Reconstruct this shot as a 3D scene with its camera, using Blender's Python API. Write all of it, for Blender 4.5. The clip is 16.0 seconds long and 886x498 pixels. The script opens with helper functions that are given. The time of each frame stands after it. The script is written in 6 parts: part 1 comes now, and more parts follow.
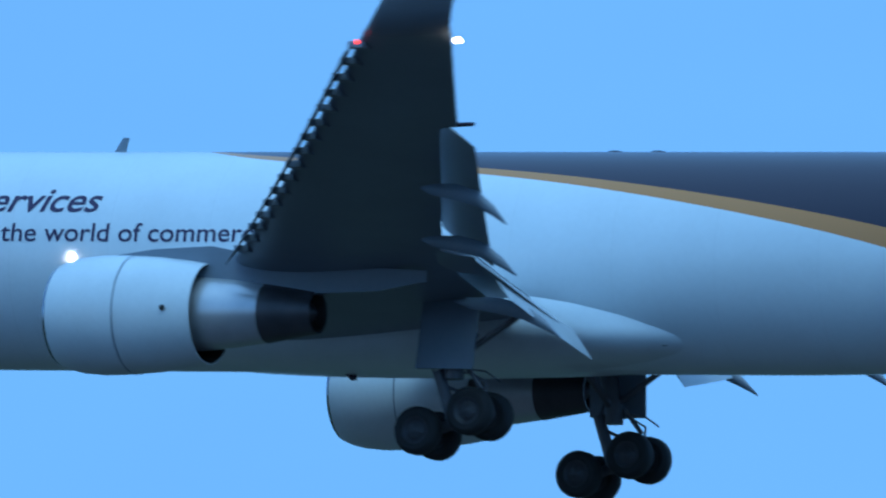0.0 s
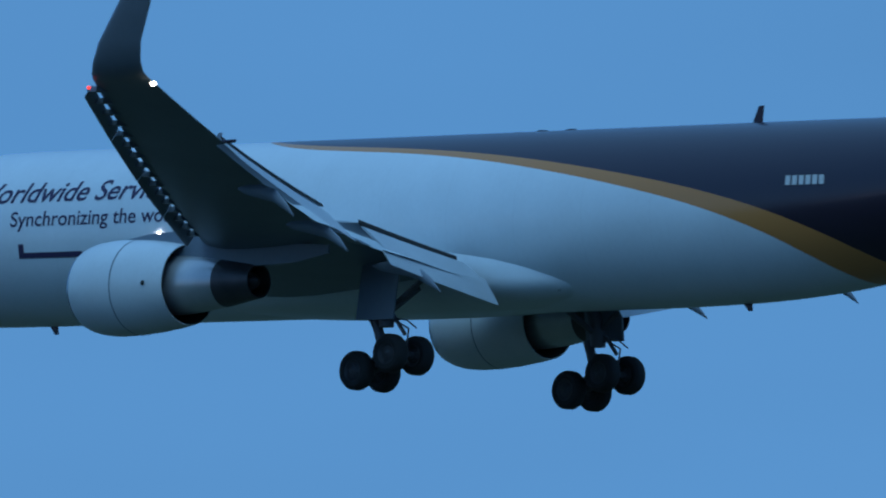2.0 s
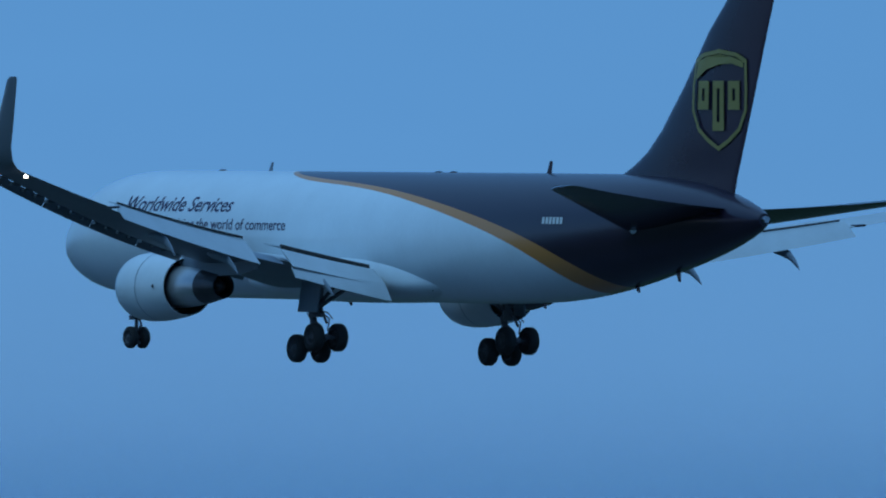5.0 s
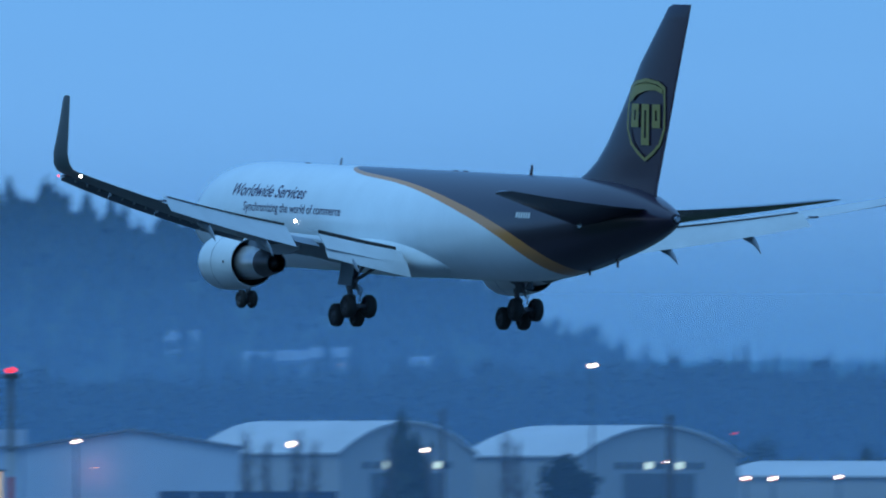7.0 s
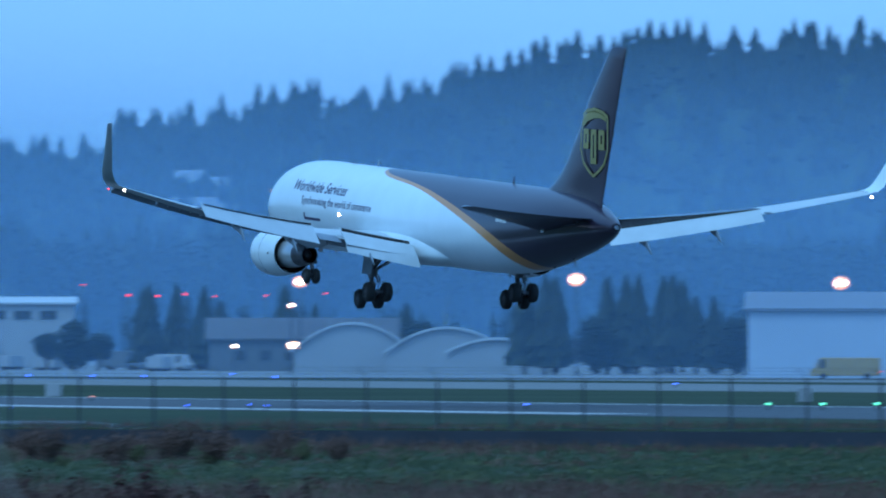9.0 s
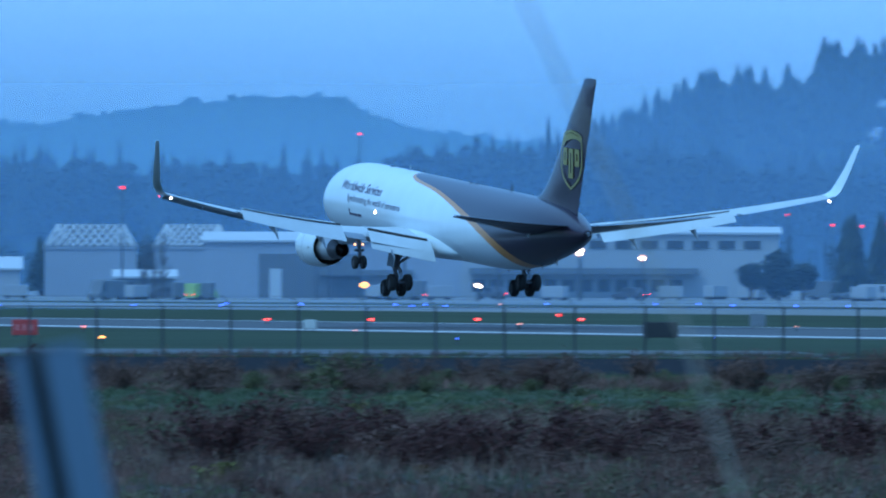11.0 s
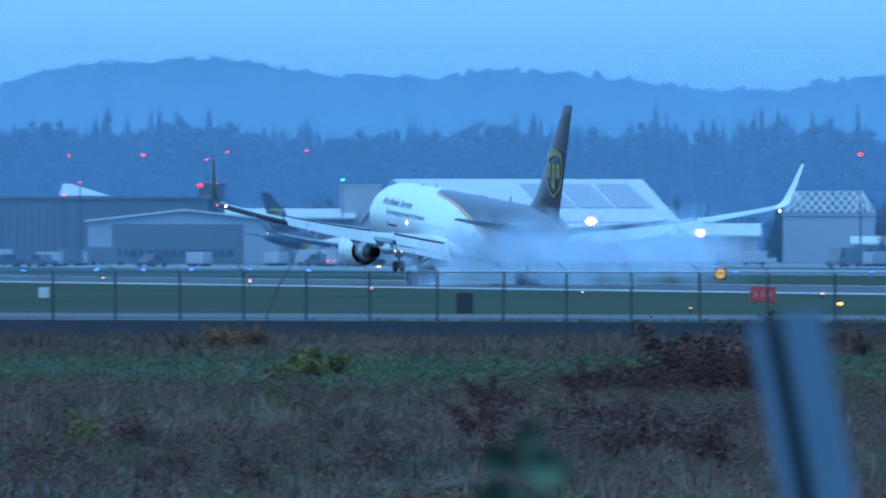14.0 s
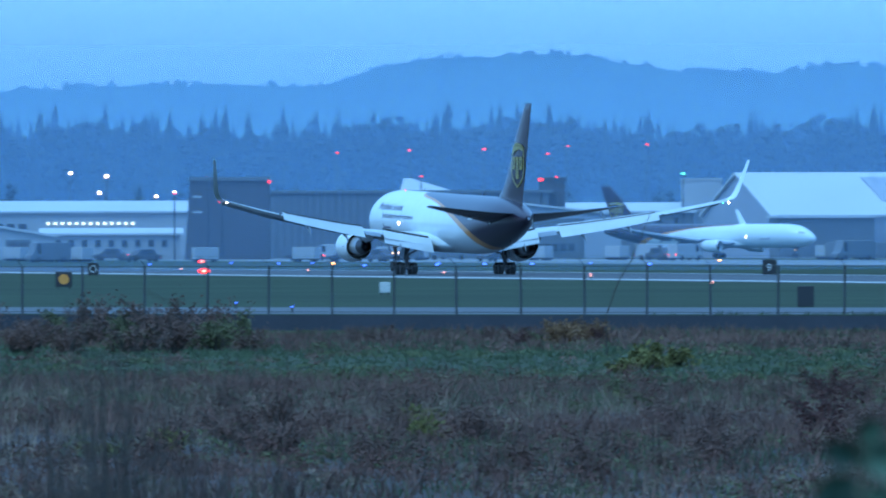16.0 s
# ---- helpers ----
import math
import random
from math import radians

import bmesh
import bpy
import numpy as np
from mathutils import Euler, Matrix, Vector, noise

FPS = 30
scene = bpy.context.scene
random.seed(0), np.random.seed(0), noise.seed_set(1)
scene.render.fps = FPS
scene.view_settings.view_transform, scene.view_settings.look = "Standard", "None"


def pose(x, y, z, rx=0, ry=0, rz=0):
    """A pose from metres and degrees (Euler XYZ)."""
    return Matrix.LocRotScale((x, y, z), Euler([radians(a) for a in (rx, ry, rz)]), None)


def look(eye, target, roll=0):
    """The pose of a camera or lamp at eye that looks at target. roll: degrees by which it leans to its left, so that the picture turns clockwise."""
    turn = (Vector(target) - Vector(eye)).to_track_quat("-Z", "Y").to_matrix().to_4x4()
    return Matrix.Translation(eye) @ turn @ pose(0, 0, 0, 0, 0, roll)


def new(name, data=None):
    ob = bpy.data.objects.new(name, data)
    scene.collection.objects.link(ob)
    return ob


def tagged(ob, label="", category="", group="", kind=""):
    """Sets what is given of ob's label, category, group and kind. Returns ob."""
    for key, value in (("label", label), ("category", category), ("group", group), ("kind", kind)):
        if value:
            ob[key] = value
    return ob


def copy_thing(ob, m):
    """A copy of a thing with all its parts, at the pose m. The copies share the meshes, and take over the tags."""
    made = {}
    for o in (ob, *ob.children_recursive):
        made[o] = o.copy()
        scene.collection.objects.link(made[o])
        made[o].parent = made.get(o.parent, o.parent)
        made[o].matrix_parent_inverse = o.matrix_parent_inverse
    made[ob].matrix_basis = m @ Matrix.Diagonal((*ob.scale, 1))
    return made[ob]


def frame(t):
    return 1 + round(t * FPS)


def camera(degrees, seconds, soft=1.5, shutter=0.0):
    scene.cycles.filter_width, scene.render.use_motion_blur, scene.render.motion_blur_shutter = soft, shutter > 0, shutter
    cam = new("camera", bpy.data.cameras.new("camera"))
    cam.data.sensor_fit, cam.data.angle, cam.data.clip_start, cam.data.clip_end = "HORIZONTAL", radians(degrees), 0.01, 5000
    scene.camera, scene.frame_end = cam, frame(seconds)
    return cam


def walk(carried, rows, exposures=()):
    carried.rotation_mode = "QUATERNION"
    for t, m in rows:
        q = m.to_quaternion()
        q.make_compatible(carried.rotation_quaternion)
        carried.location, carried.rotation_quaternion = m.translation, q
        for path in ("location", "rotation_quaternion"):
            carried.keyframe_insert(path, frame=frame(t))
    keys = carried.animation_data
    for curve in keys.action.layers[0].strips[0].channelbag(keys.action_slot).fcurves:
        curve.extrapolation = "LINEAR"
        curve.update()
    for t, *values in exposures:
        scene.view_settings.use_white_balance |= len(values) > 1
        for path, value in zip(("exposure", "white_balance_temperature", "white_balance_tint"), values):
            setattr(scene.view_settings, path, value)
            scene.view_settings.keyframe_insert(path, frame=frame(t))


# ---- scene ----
import itertools

EYE = (0.0, 0.0, 3.8)
RUNWAY_X = 284.4


def spot(az, d, z=0.0):
    """The place at that bearing (degrees from the runway's direction) and distance from the eye."""
    return Vector((d * math.sin(radians(az)), d * math.cos(radians(az)), z))


# seconds, bearing, elevation, roll
CAMERA_ROWS = [
    (0.0, 65.365, 7.599, 0.03),
    (0.5, 60.251, 6.800, 0.08),
    (1.0, 55.478, 6.037, 0.07),
    (1.5, 51.169, 5.337, 0.04),
    (2.0, 47.378, 4.720, 0.02),
    (2.5, 44.018, 4.185, 0.01),
    (3.0, 41.043, 3.676, 0.02),
    (3.5, 38.404, 3.210, -0.00),
    (4.0, 36.108, 2.805, -0.01),
    (4.5, 33.993, 2.428, -0.00),
    (5.0, 32.049, 2.081, 0.01),
    (5.5, 30.266, 1.766, 0.02),
    (6.0, 28.640, 1.484, 0.04),
    (6.5, 27.170, 1.238, 0.06),
    (7.0, 25.859, 1.030, 0.11),
    (7.5, 24.665, 0.842, 0.09),
    (8.0, 23.562, 0.675, 0.08),
    (8.5, 22.543, 0.535, 0.05),
    (9.0, 21.601, 0.417, 0.04),
    (9.5, 20.729, 0.319, 0.04),
    (10.0, 19.923, 0.237, 0.05),
    (10.5, 19.177, 0.166, 0.07),
    (11.0, 18.488, 0.105, 0.06),
    (11.5, 17.858, 0.059, 0.06),
    (12.0, 17.271, 0.031, 0.07),
    (12.5, 16.712, 0.011, 0.05),
    (13.0, 16.182, -0.009, 0.00),
    (13.5, 15.678, -0.025, 0.01),
    (14.0, 15.224, -0.044, 0.02),
    (14.5, 14.809, -0.058, -0.01),
    (15.0, 14.427, -0.066, -0.08),
    (15.5, 14.063, -0.067, -0.12),
    (16.0, 13.717, -0.069, -0.15),
]
JET_ROWS = [
    (0.0, 127.78, 40.30, 3.36, -0.23, 0.40),
    (0.5, 160.72, 38.12, 3.09, -0.17, 0.57),
    (1.0, 193.66, 35.94, 2.72, -0.08, 0.52),
    (1.5, 226.58, 33.77, 2.24, -0.02, 0.40),
    (2.0, 259.48, 31.60, 1.79, 0.00, 0.50),
    (2.5, 292.35, 29.44, 1.51, -0.10, 0.62),
    (3.0, 325.17, 27.29, 1.49, 0.03, 0.54),
    (3.5, 358.00, 25.17, 1.68, 0.08, 0.11),
    (4.0, 390.83, 23.08, 1.92, 0.04, -0.12),
    (4.5, 423.62, 21.05, 2.14, 0.04, -0.05),
    (5.0, 456.39, 19.08, 2.30, 0.05, -0.00),
    (5.5, 489.14, 17.18, 2.41, 0.05, 0.05),
    (6.0, 521.88, 15.37, 2.47, 0.06, 0.11),
    (6.5, 554.61, 13.66, 2.50, 0.08, 0.21),
    (7.0, 587.34, 12.05, 2.51, 0.16, 0.67),
    (7.5, 620.00, 10.51, 2.53, 0.08, 0.79),
    (8.0, 652.55, 9.01, 2.75, 0.00, 0.60),
    (8.5, 685.06, 7.62, 3.04, 0.01, 0.36),
    (9.0, 717.53, 6.34, 3.36, 0.02, 0.21),
    (9.5, 749.92, 5.19, 3.69, 0.02, 0.12),
    (10.0, 782.23, 4.18, 3.97, 0.04, 0.07),
    (10.5, 814.43, 3.33, 4.16, 0.05, 0.03),
    (11.0, 846.50, 2.64, 4.17, 0.10, 0.12),
    (11.5, 878.39, 2.07, 4.12, 0.32, 0.32),
    (12.0, 910.15, 1.53, 4.08, 0.48, 0.58),
    (12.5, 941.62, 1.04, 4.05, 0.61, 0.42),
    (13.0, 972.95, 0.59, 3.98, 0.76, 0.26),
    (13.5, 1004.17, 0.25, 3.74, 0.90, 0.37),
    (14.0, 1035.20, 0.00, 3.21, 1.01, 0.38),
    (14.5, 1066.28, 0.00, 2.56, 1.11, 0.26),
    (15.0, 1097.44, 0.00, 2.02, 1.04, 0.16),
    (15.5, 1128.72, 0.00, 1.63, 0.84, 0.14),
    (16.0, 1160.07, 0.00, 1.23, 0.67, 0.12),
]


def camera_pose(az, el, roll):
    a, e = radians(az), radians(el)
    way = Vector((math.sin(a) * math.cos(e), math.cos(a) * math.cos(e), math.sin(e)))
    return look(EYE, Vector(EYE) + way * 1000, roll)


def jet_pose(y, z, pitch, yaw, roll):
    return pose(RUNWAY_X, y, z, 0, 0, yaw) @ pose(0, 0, 0, pitch) @ pose(0, 0, 0, 0, roll)


cam = camera(3.9168, 16.0, soft=2.0, shutter=0.5)
scene.cycles.transparent_max_bounces = 40
cam.data.dof.use_dof = True
cam.data.dof.focus_distance = 700
cam.data.dof.aperture_fstop = 16
walk(cam, [(t, camera_pose(*r)) for t, *r in CAMERA_ROWS],
     [(0.0, -0.22), (0.5, -0.41), (1.0, -0.61), (1.5, -0.81), (2.0, -0.98), (3.0, -1.05), (4.0, -0.97), (6.5, -0.68), (7.0, -0.45),
      (7.5, -0.25), (8.0, -0.06), (10.5, 0.14), (12.0, 0.30), (14.0, 0.42), (16.0, 0.54)])

# ---- sky: overcast dusk ----
world = bpy.data.worlds.new("dusk_sky")
scene.world = world
world.use_nodes = True
wn, wl = world.node_tree.nodes, world.node_tree.links
wn.clear()
sky = wn.new("ShaderNodeTexSky")
sky.sky_type, sky.sun_disc = "NISHITA", False
sky.sun_elevation, sky.sun_rotation = radians(4), radians(-60)
sky.air_density, sky.dust_density, sky.ozone_density = 1.0, 0.3, 4.0
tc = wn.new("ShaderNodeTexCoord")
sep = wn.new("ShaderNodeSeparateXYZ")
ramp = wn.new("ShaderNodeValToRGB")
ramp.color_ramp.elements[0].position, ramp.color_ramp.elements[0].color = 0.0, (0.25, 0.62, 1.20, 1)
ramp.color_ramp.elements[1].position, ramp.color_ramp.elements[1].color = 0.35, (0.155, 0.455, 1.02, 1)
midway = ramp.color_ramp.elements.new(0.045)
midway.color = (0.175, 0.545, 1.18, 1)
for at, tone in ((0.65, (0.24, 0.62, 1.27, 1)), (1.0, (0.36, 0.86, 1.65, 1))):   # an overcast deck, brightest overhead
    ramp.color_ramp.elements.new(at).color = tone
cloud = wn.new("ShaderNodeTexNoise")
cloud.inputs["Scale"].default_value, cloud.inputs["Detail"].default_value = 6, 4
squash = wn.new("ShaderNodeMapping")
squash.inputs["Scale"].default_value = (1, 1, 4)
cl_ramp = wn.new("ShaderNodeMapRange")
cl_ramp.inputs["To Min"].default_value, cl_ramp.inputs["To Max"].default_value = 0.86, 1.14
deck = wn.new("ShaderNodeMix")
deck.data_type, deck.blend_type = "RGBA", "MULTIPLY"
deck.inputs[0].default_value = 1.0
both = wn.new("ShaderNodeMix")
both.data_type = "RGBA"
both.inputs[0].default_value = 0.03
bg = wn.new("ShaderNodeBackground")
out = wn.new("ShaderNodeOutputWorld")
wl.new(tc.outputs["Generated"], sep.inputs[0])
wl.new(sep.outputs["Z"], ramp.inputs[0])
wl.new(tc.outputs["Generated"], squash.inputs[0])
wl.new(squash.outputs[0], cloud.inputs["Vector"])
wl.new(cloud.outputs["Fac"], cl_ramp.inputs["Value"])
wl.new(ramp.outputs[0], deck.inputs[6])
wl.new(cl_ramp.outputs[0], deck.inputs[7])
wl.new(deck.outputs[2], both.inputs[6])
wl.new(sky.outputs[0], both.inputs[7])
wl.new(both.outputs[2], bg.inputs[0])
bg.inputs[1].default_value = 1.0
wl.new(bg.outputs[0], out.inputs[0])

sun = new("sun", bpy.data.lights.new("sun", "SUN"))
sun.data.energy, sun.data.angle, sun.data.color = 1.35, radians(30), (0.42, 0.76, 1.0)
sun.matrix_world = look((0, 0, 520), (340, 180, 0))


# ---- materials ----
def material(name, color, rough=0.6, metal=0.0, vary=0.15, scale=1.0, bump=0.0, coat=0.0, spec=0.5, color2=None, emit=0.0):
    """A surface with colour varied at two scales and a fine relief."""
    m = bpy.data.materials.new(name)
    m.use_nodes = True
    n, l = m.node_tree.nodes, m.node_tree.links
    b = n["Principled BSDF"]
    b.inputs["Roughness"].default_value = rough
    b.inputs["Metallic"].default_value = metal
    b.inputs["Specular IOR Level"].default_value = spec
    b.inputs["Coat Weight"].default_value = coat
    b.inputs["Coat Roughness"].default_value = 0.12
    c = n.new("ShaderNodeTexCoord")
    big = n.new("ShaderNodeTexNoise")
    big.inputs["Scale"].default_value, big.inputs["Detail"].default_value = scale, 4
    fine = n.new("ShaderNodeTexNoise")
    fine.inputs["Scale"].default_value, fine.inputs["Detail"].default_value = scale * 14, 3
    l.new(c.outputs["Object"], big.inputs["Vector"])
    l.new(c.outputs["Object"], fine.inputs["Vector"])
    add = n.new("ShaderNodeMath")
    add.operation = "MULTIPLY_ADD"
    add.inputs[1].default_value = 0.4
    l.new(fine.outputs["Fac"], add.inputs[0])
    l.new(big.outputs["Fac"], add.inputs[2])
    r = n.new("ShaderNodeMapRange")
    r.inputs["From Min"].default_value, r.inputs["From Max"].default_value = 0.35, 1.05
    l.new(add.outputs[0], r.inputs["Value"])
    mix = n.new("ShaderNodeMix")
    mix.data_type = "RGBA"
    dark = [v * (1 - vary) for v in color] if color2 is None else color2
    mix.inputs[6].default_value = (*dark, 1)
    mix.inputs[7].default_value = (*[min(1, v * (1 + vary)) if color2 is None else v for v in color], 1)
    l.new(r.outputs[0], mix.inputs[0])
    l.new(mix.outputs[2], b.inputs["Base Color"])
    if bump:
        bp = n.new("ShaderNodeBump")
        bp.inputs["Strength"].default_value = bump
        l.new(fine.outputs["Fac"], bp.inputs["Height"])
        l.new(bp.outputs[0], b.inputs["Normal"])
    if emit:
        b.inputs["Emission Color"].default_value = (*color, 1)
        b.inputs["Emission Strength"].default_value = emit
    return m


def paint_math(n, l, op, a, b=None, c=None):
    k = n.new("ShaderNodeMath")
    k.operation = op
    for i, v in enumerate((a, b, c)):
        if v is None:
            continue
        if isinstance(v, (int, float)):
            k.inputs[i].default_value = v
        else:
            l.new(v, k.inputs[i])
    return k.outputs[0]


def livery(name, white, brown, gold, panel=True):
    """White hull whose rear upper half is brown, parted by a sweeping golden stripe; faint frames and rivet lines."""
    m = material(name, white, rough=0.3, vary=0.06, scale=0.5, coat=0.4)
    n, l = m.node_tree.nodes, m.node_tree.links
    b = n["Principled BSDF"]
    base = b.inputs["Base Color"].links[0].from_socket
    c = n.new("ShaderNodeTexCoord")
    s = n.new("ShaderNodeSeparateXYZ")
    l.new(c.outputs["Object"], s.inputs[0])
    st = paint_math(n, l, "MINIMUM", paint_math(n, l, "SUBTRACT", -2.0, s.outputs["Y"]), 15.0)
    st = paint_math(n, l, "MAXIMUM", st, -12.0)

    def edge(k):
        v = paint_math(n, l, "MULTIPLY_ADD", st, k[0], k[1])
        for q in k[2:]:
            v = paint_math(n, l, "MULTIPLY_ADD", v, st, q)
        return v

    up, low = edge(STRIPE_TOP), edge(STRIPE_LOW)
    is_brown = paint_math(n, l, "GREATER_THAN", s.outputs["Z"], up)
    is_gold = paint_math(n, l, "GREATER_THAN", s.outputs["Z"], low)
    mg = n.new("ShaderNodeMix")
    mg.data_type = "RGBA"
    mg.inputs[7].default_value = (*gold, 1)
    l.new(is_gold, mg.inputs[0])
    l.new(base, mg.inputs[6])
    mb = n.new("ShaderNodeMix")
    mb.data_type = "RGBA"
    mb.inputs[7].default_value = (*brown, 1)
    l.new(is_brown, mb.inputs[0])
    l.new(mg.outputs[2], mb.inputs[6])
    # skin joints along and around the hull
    wave = paint_math(n, l, "FRACT", paint_math(n, l, "MULTIPLY", s.outputs["Y"], 0.37))
    line = paint_math(n, l, "LESS_THAN", wave, 0.012)
    dk = n.new("ShaderNodeMix")
    dk.data_type, dk.blend_type = "RGBA", "MULTIPLY"
    dk.inputs[7].default_value = (0.965, 0.965, 0.965, 1)
    l.new(line, dk.inputs[0])
    l.new(mb.outputs[2], dk.inputs[6])
    l.new(dk.outputs[2], b.inputs["Base Color"])
    return m


def lamp_material(name, color, strength):
    m = bpy.data.materials.new(name)
    m.use_nodes = True
    b = m.node_tree.nodes["Principled BSDF"]
    b.inputs["Base Color"].default_value = (*color, 1)
    b.inputs["Emission Color"].default_value = (*color, 1)
    b.inputs["Emission Strength"].default_value = strength
    return m


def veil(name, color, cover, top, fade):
    """Haze tinted onto a sheet: passes most light, scatters the rest; thins out upward."""
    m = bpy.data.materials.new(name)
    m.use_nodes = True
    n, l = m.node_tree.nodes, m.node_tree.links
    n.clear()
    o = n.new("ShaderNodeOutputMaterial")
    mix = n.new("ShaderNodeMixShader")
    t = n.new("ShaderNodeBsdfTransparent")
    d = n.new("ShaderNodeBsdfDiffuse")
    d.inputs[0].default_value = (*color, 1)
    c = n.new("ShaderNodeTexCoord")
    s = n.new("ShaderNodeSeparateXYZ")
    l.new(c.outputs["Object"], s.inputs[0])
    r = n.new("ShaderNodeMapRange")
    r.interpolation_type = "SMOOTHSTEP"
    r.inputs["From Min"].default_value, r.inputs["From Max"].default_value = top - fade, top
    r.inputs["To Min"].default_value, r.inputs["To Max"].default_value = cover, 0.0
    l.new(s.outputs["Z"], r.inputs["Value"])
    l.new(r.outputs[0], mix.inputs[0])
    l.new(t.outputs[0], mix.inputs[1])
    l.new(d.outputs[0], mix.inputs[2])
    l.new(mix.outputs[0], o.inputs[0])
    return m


STRIPE_TOP = (-2.2187e-06, 5.7437e-06, 1.1852e-04, -5.6419e-03, -1.1514e-01, 6.5506e+00)
STRIPE_LOW = (-4.1401e-06, 3.3030e-06, 2.9353e-04, -6.8112e-03, -1.4060e-01, 6.3181e+00)
WHITE, BROWN, GOLD = (0.72, 0.80, 0.83), (0.024, 0.015, 0.030), (0.60, 0.235, 0.065)
M_HULL = livery("hull_livery", WHITE, BROWN, GOLD)
M_WHITE = material("white_enamel", WHITE, 0.32, vary=0.07, scale=0.6, coat=0.25)
M_BROWN = material("brown_enamel", BROWN, 0.25, vary=0.12, scale=0.5, coat=0.12, spec=0.35)
M_WLET = material("winglet_taupe", (0.15, 0.175, 0.20), 0.35, vary=0.1, coat=0.2)
M_GOLD = material("golden_enamel", (0.27, 0.225, 0.06), 0.4, vary=0.08)
# Lit and shaded greys of one paint: M_FLAP above, M_WING beneath.
M_WING = material("wing_grey_and_shade", (0.17, 0.215, 0.26), 0.42, vary=0.12, scale=0.5)
M_FLAP = material("wing_top_lit_grey", (0.46, 0.52, 0.55), 0.42, vary=0.1, scale=0.8)
# Black put on gaps and recesses for their shade, and on vents.
M_DARKGAP = material("dark_recess_shade", (0.03, 0.03, 0.03), 0.8)
M_NACELLE = material("nacelle_enamel", (0.67, 0.74, 0.76), 0.33, vary=0.08, scale=0.7, coat=0.2)
M_LIP = material("polished_metal", (0.36, 0.38, 0.42), 0.22, metal=1.0, vary=0.05)
M_CORE = material("brushed_titanium", (0.60, 0.62, 0.63), 0.32, metal=0.6, vary=0.1, scale=2)
M_BURNT = material("heat_stained_metal", (0.09, 0.085, 0.09), 0.42, metal=0.5, vary=0.25, scale=2)
M_TYRE = material("tyre_rubber", (0.018, 0.018, 0.018), 0.75, vary=0.2, scale=3, bump=0.1)
M_RIM = material("wheel_hub_metal", (0.07, 0.07, 0.075), 0.5, metal=0.3)
M_GEAR = material("gear_steel", (0.12, 0.12, 0.13), 0.5, metal=0.4, vary=0.2, scale=2)
M_LETTER = material("brown_lettering", (0.045, 0.03, 0.085), 0.45, vary=0.05)
M_PLATE = material("pale_lettering", (0.6, 0.62, 0.6), 0.5, vary=0.05)
M_NAVW = lamp_material("white_lamp", (1.0, 0.86, 0.72), 16)
M_NAVR = lamp_material("red_lamp", (1.0, 0.04, 0.03), 5)
M_LAND = lamp_material("landing_lamp", (1.0, 0.92, 0.9), 30)
M_WARM = lamp_material("warm_lamp", (1.0, 0.45, 0.16), 3.5)
M_GLASS = material("dark_glass", (0.02, 0.025, 0.03), 0.08, vary=0.0)


# ---- mesh helpers ----
def part(name, bm, mat, parent=None, label="", smooth=True):
    """One bmesh as one mesh object, under parent if given."""
    bmesh.ops.recalc_face_normals(bm, faces=bm.faces)
    me = bpy.data.meshes.new(name)
    for f in bm.faces:
        f.smooth = smooth
    bm.to_mesh(me)
    bm.free()
    for k in (mat if isinstance(mat, (list, tuple)) else [mat]):
        me.materials.append(k)
    if smooth:
        me.set_sharp_from_angle(angle=radians(35))
    ob = new(name, me)
    if parent is not None:
        ob.parent = parent
    if label:
        ob["label"] = label
    return ob


def loft(bm, rings, cap=True, closed=True, index=0):
    vs = [[bm.verts.new(p) for p in r] for r in rings]
    k = len(vs[0])
    for a, b in zip(vs, vs[1:]):
        for i in range(k if closed else k - 1):
            f = bm.faces.new((a[i], a[(i + 1) % k], b[(i + 1) % k], b[i]))
            f.material_index = index
    if cap:
        for r in (vs[0], vs[-1]):
            f = bm.faces.new(r)
            f.material_index = index
    return vs


def box(bm, x0, x1, y0, y1, z0, z1, m=None, index=0):
    v = [Vector((x, y, z)) for z in (z0, z1) for y in (y0, y1) for x in (x0, x1)]
    if m is not None:
        v = [m @ p for p in v]
    v = [bm.verts.new(p) for p in v]
    for q in ((0, 2, 3, 1), (4, 5, 7, 6), (0, 1, 5, 4), (2, 6, 7, 3), (0, 4, 6, 2), (1, 3, 7, 5)):
        bm.faces.new([v[i] for i in q]).material_index = index


def tube(bm, pts, radii, n=10, index=0):
    pts = [Vector(p) for p in pts]
    if isinstance(radii, (int, float)):
        radii = [radii] * len(pts)
    rings = []
    for i, p in enumerate(pts):
        d = (pts[min(i + 1, len(pts) - 1)] - pts[max(i - 1, 0)]).normalized()
        a = d.orthogonal().normalized() if i == 0 else (a - d * a.dot(d)).normalized()
        b = d.cross(a)
        rings.append([p + (a * math.cos(t) + b * math.sin(t)) * radii[i] for t in (2 * math.pi * j / n for j in range(n))])
    loft(bm, rings, index=index)


def lathe(bm, prof, axis_m, n=32, index=0, cap=False):
    """prof: (along, radius) turned round the local -Y axis of axis_m."""
    rings = [[axis_m @ Vector((r * math.cos(t), -a, r * math.sin(t))) for t in (2 * math.pi * j / n for j in range(n))] for a, r in prof]
    loft(bm, rings, cap=cap, index=index)


def ball(bm, c, r, sub=2, squash=(1, 1, 1), index=0):
    d = bmesh.ops.create_icosphere(bm, subdivisions=sub, radius=1)
    for v in d["verts"]:
        v.co = Vector((v.co.x * r * squash[0], v.co.y * r * squash[1], v.co.z * r * squash[2])) + Vector(c)
        for f in v.link_faces:
            f.material_index = index


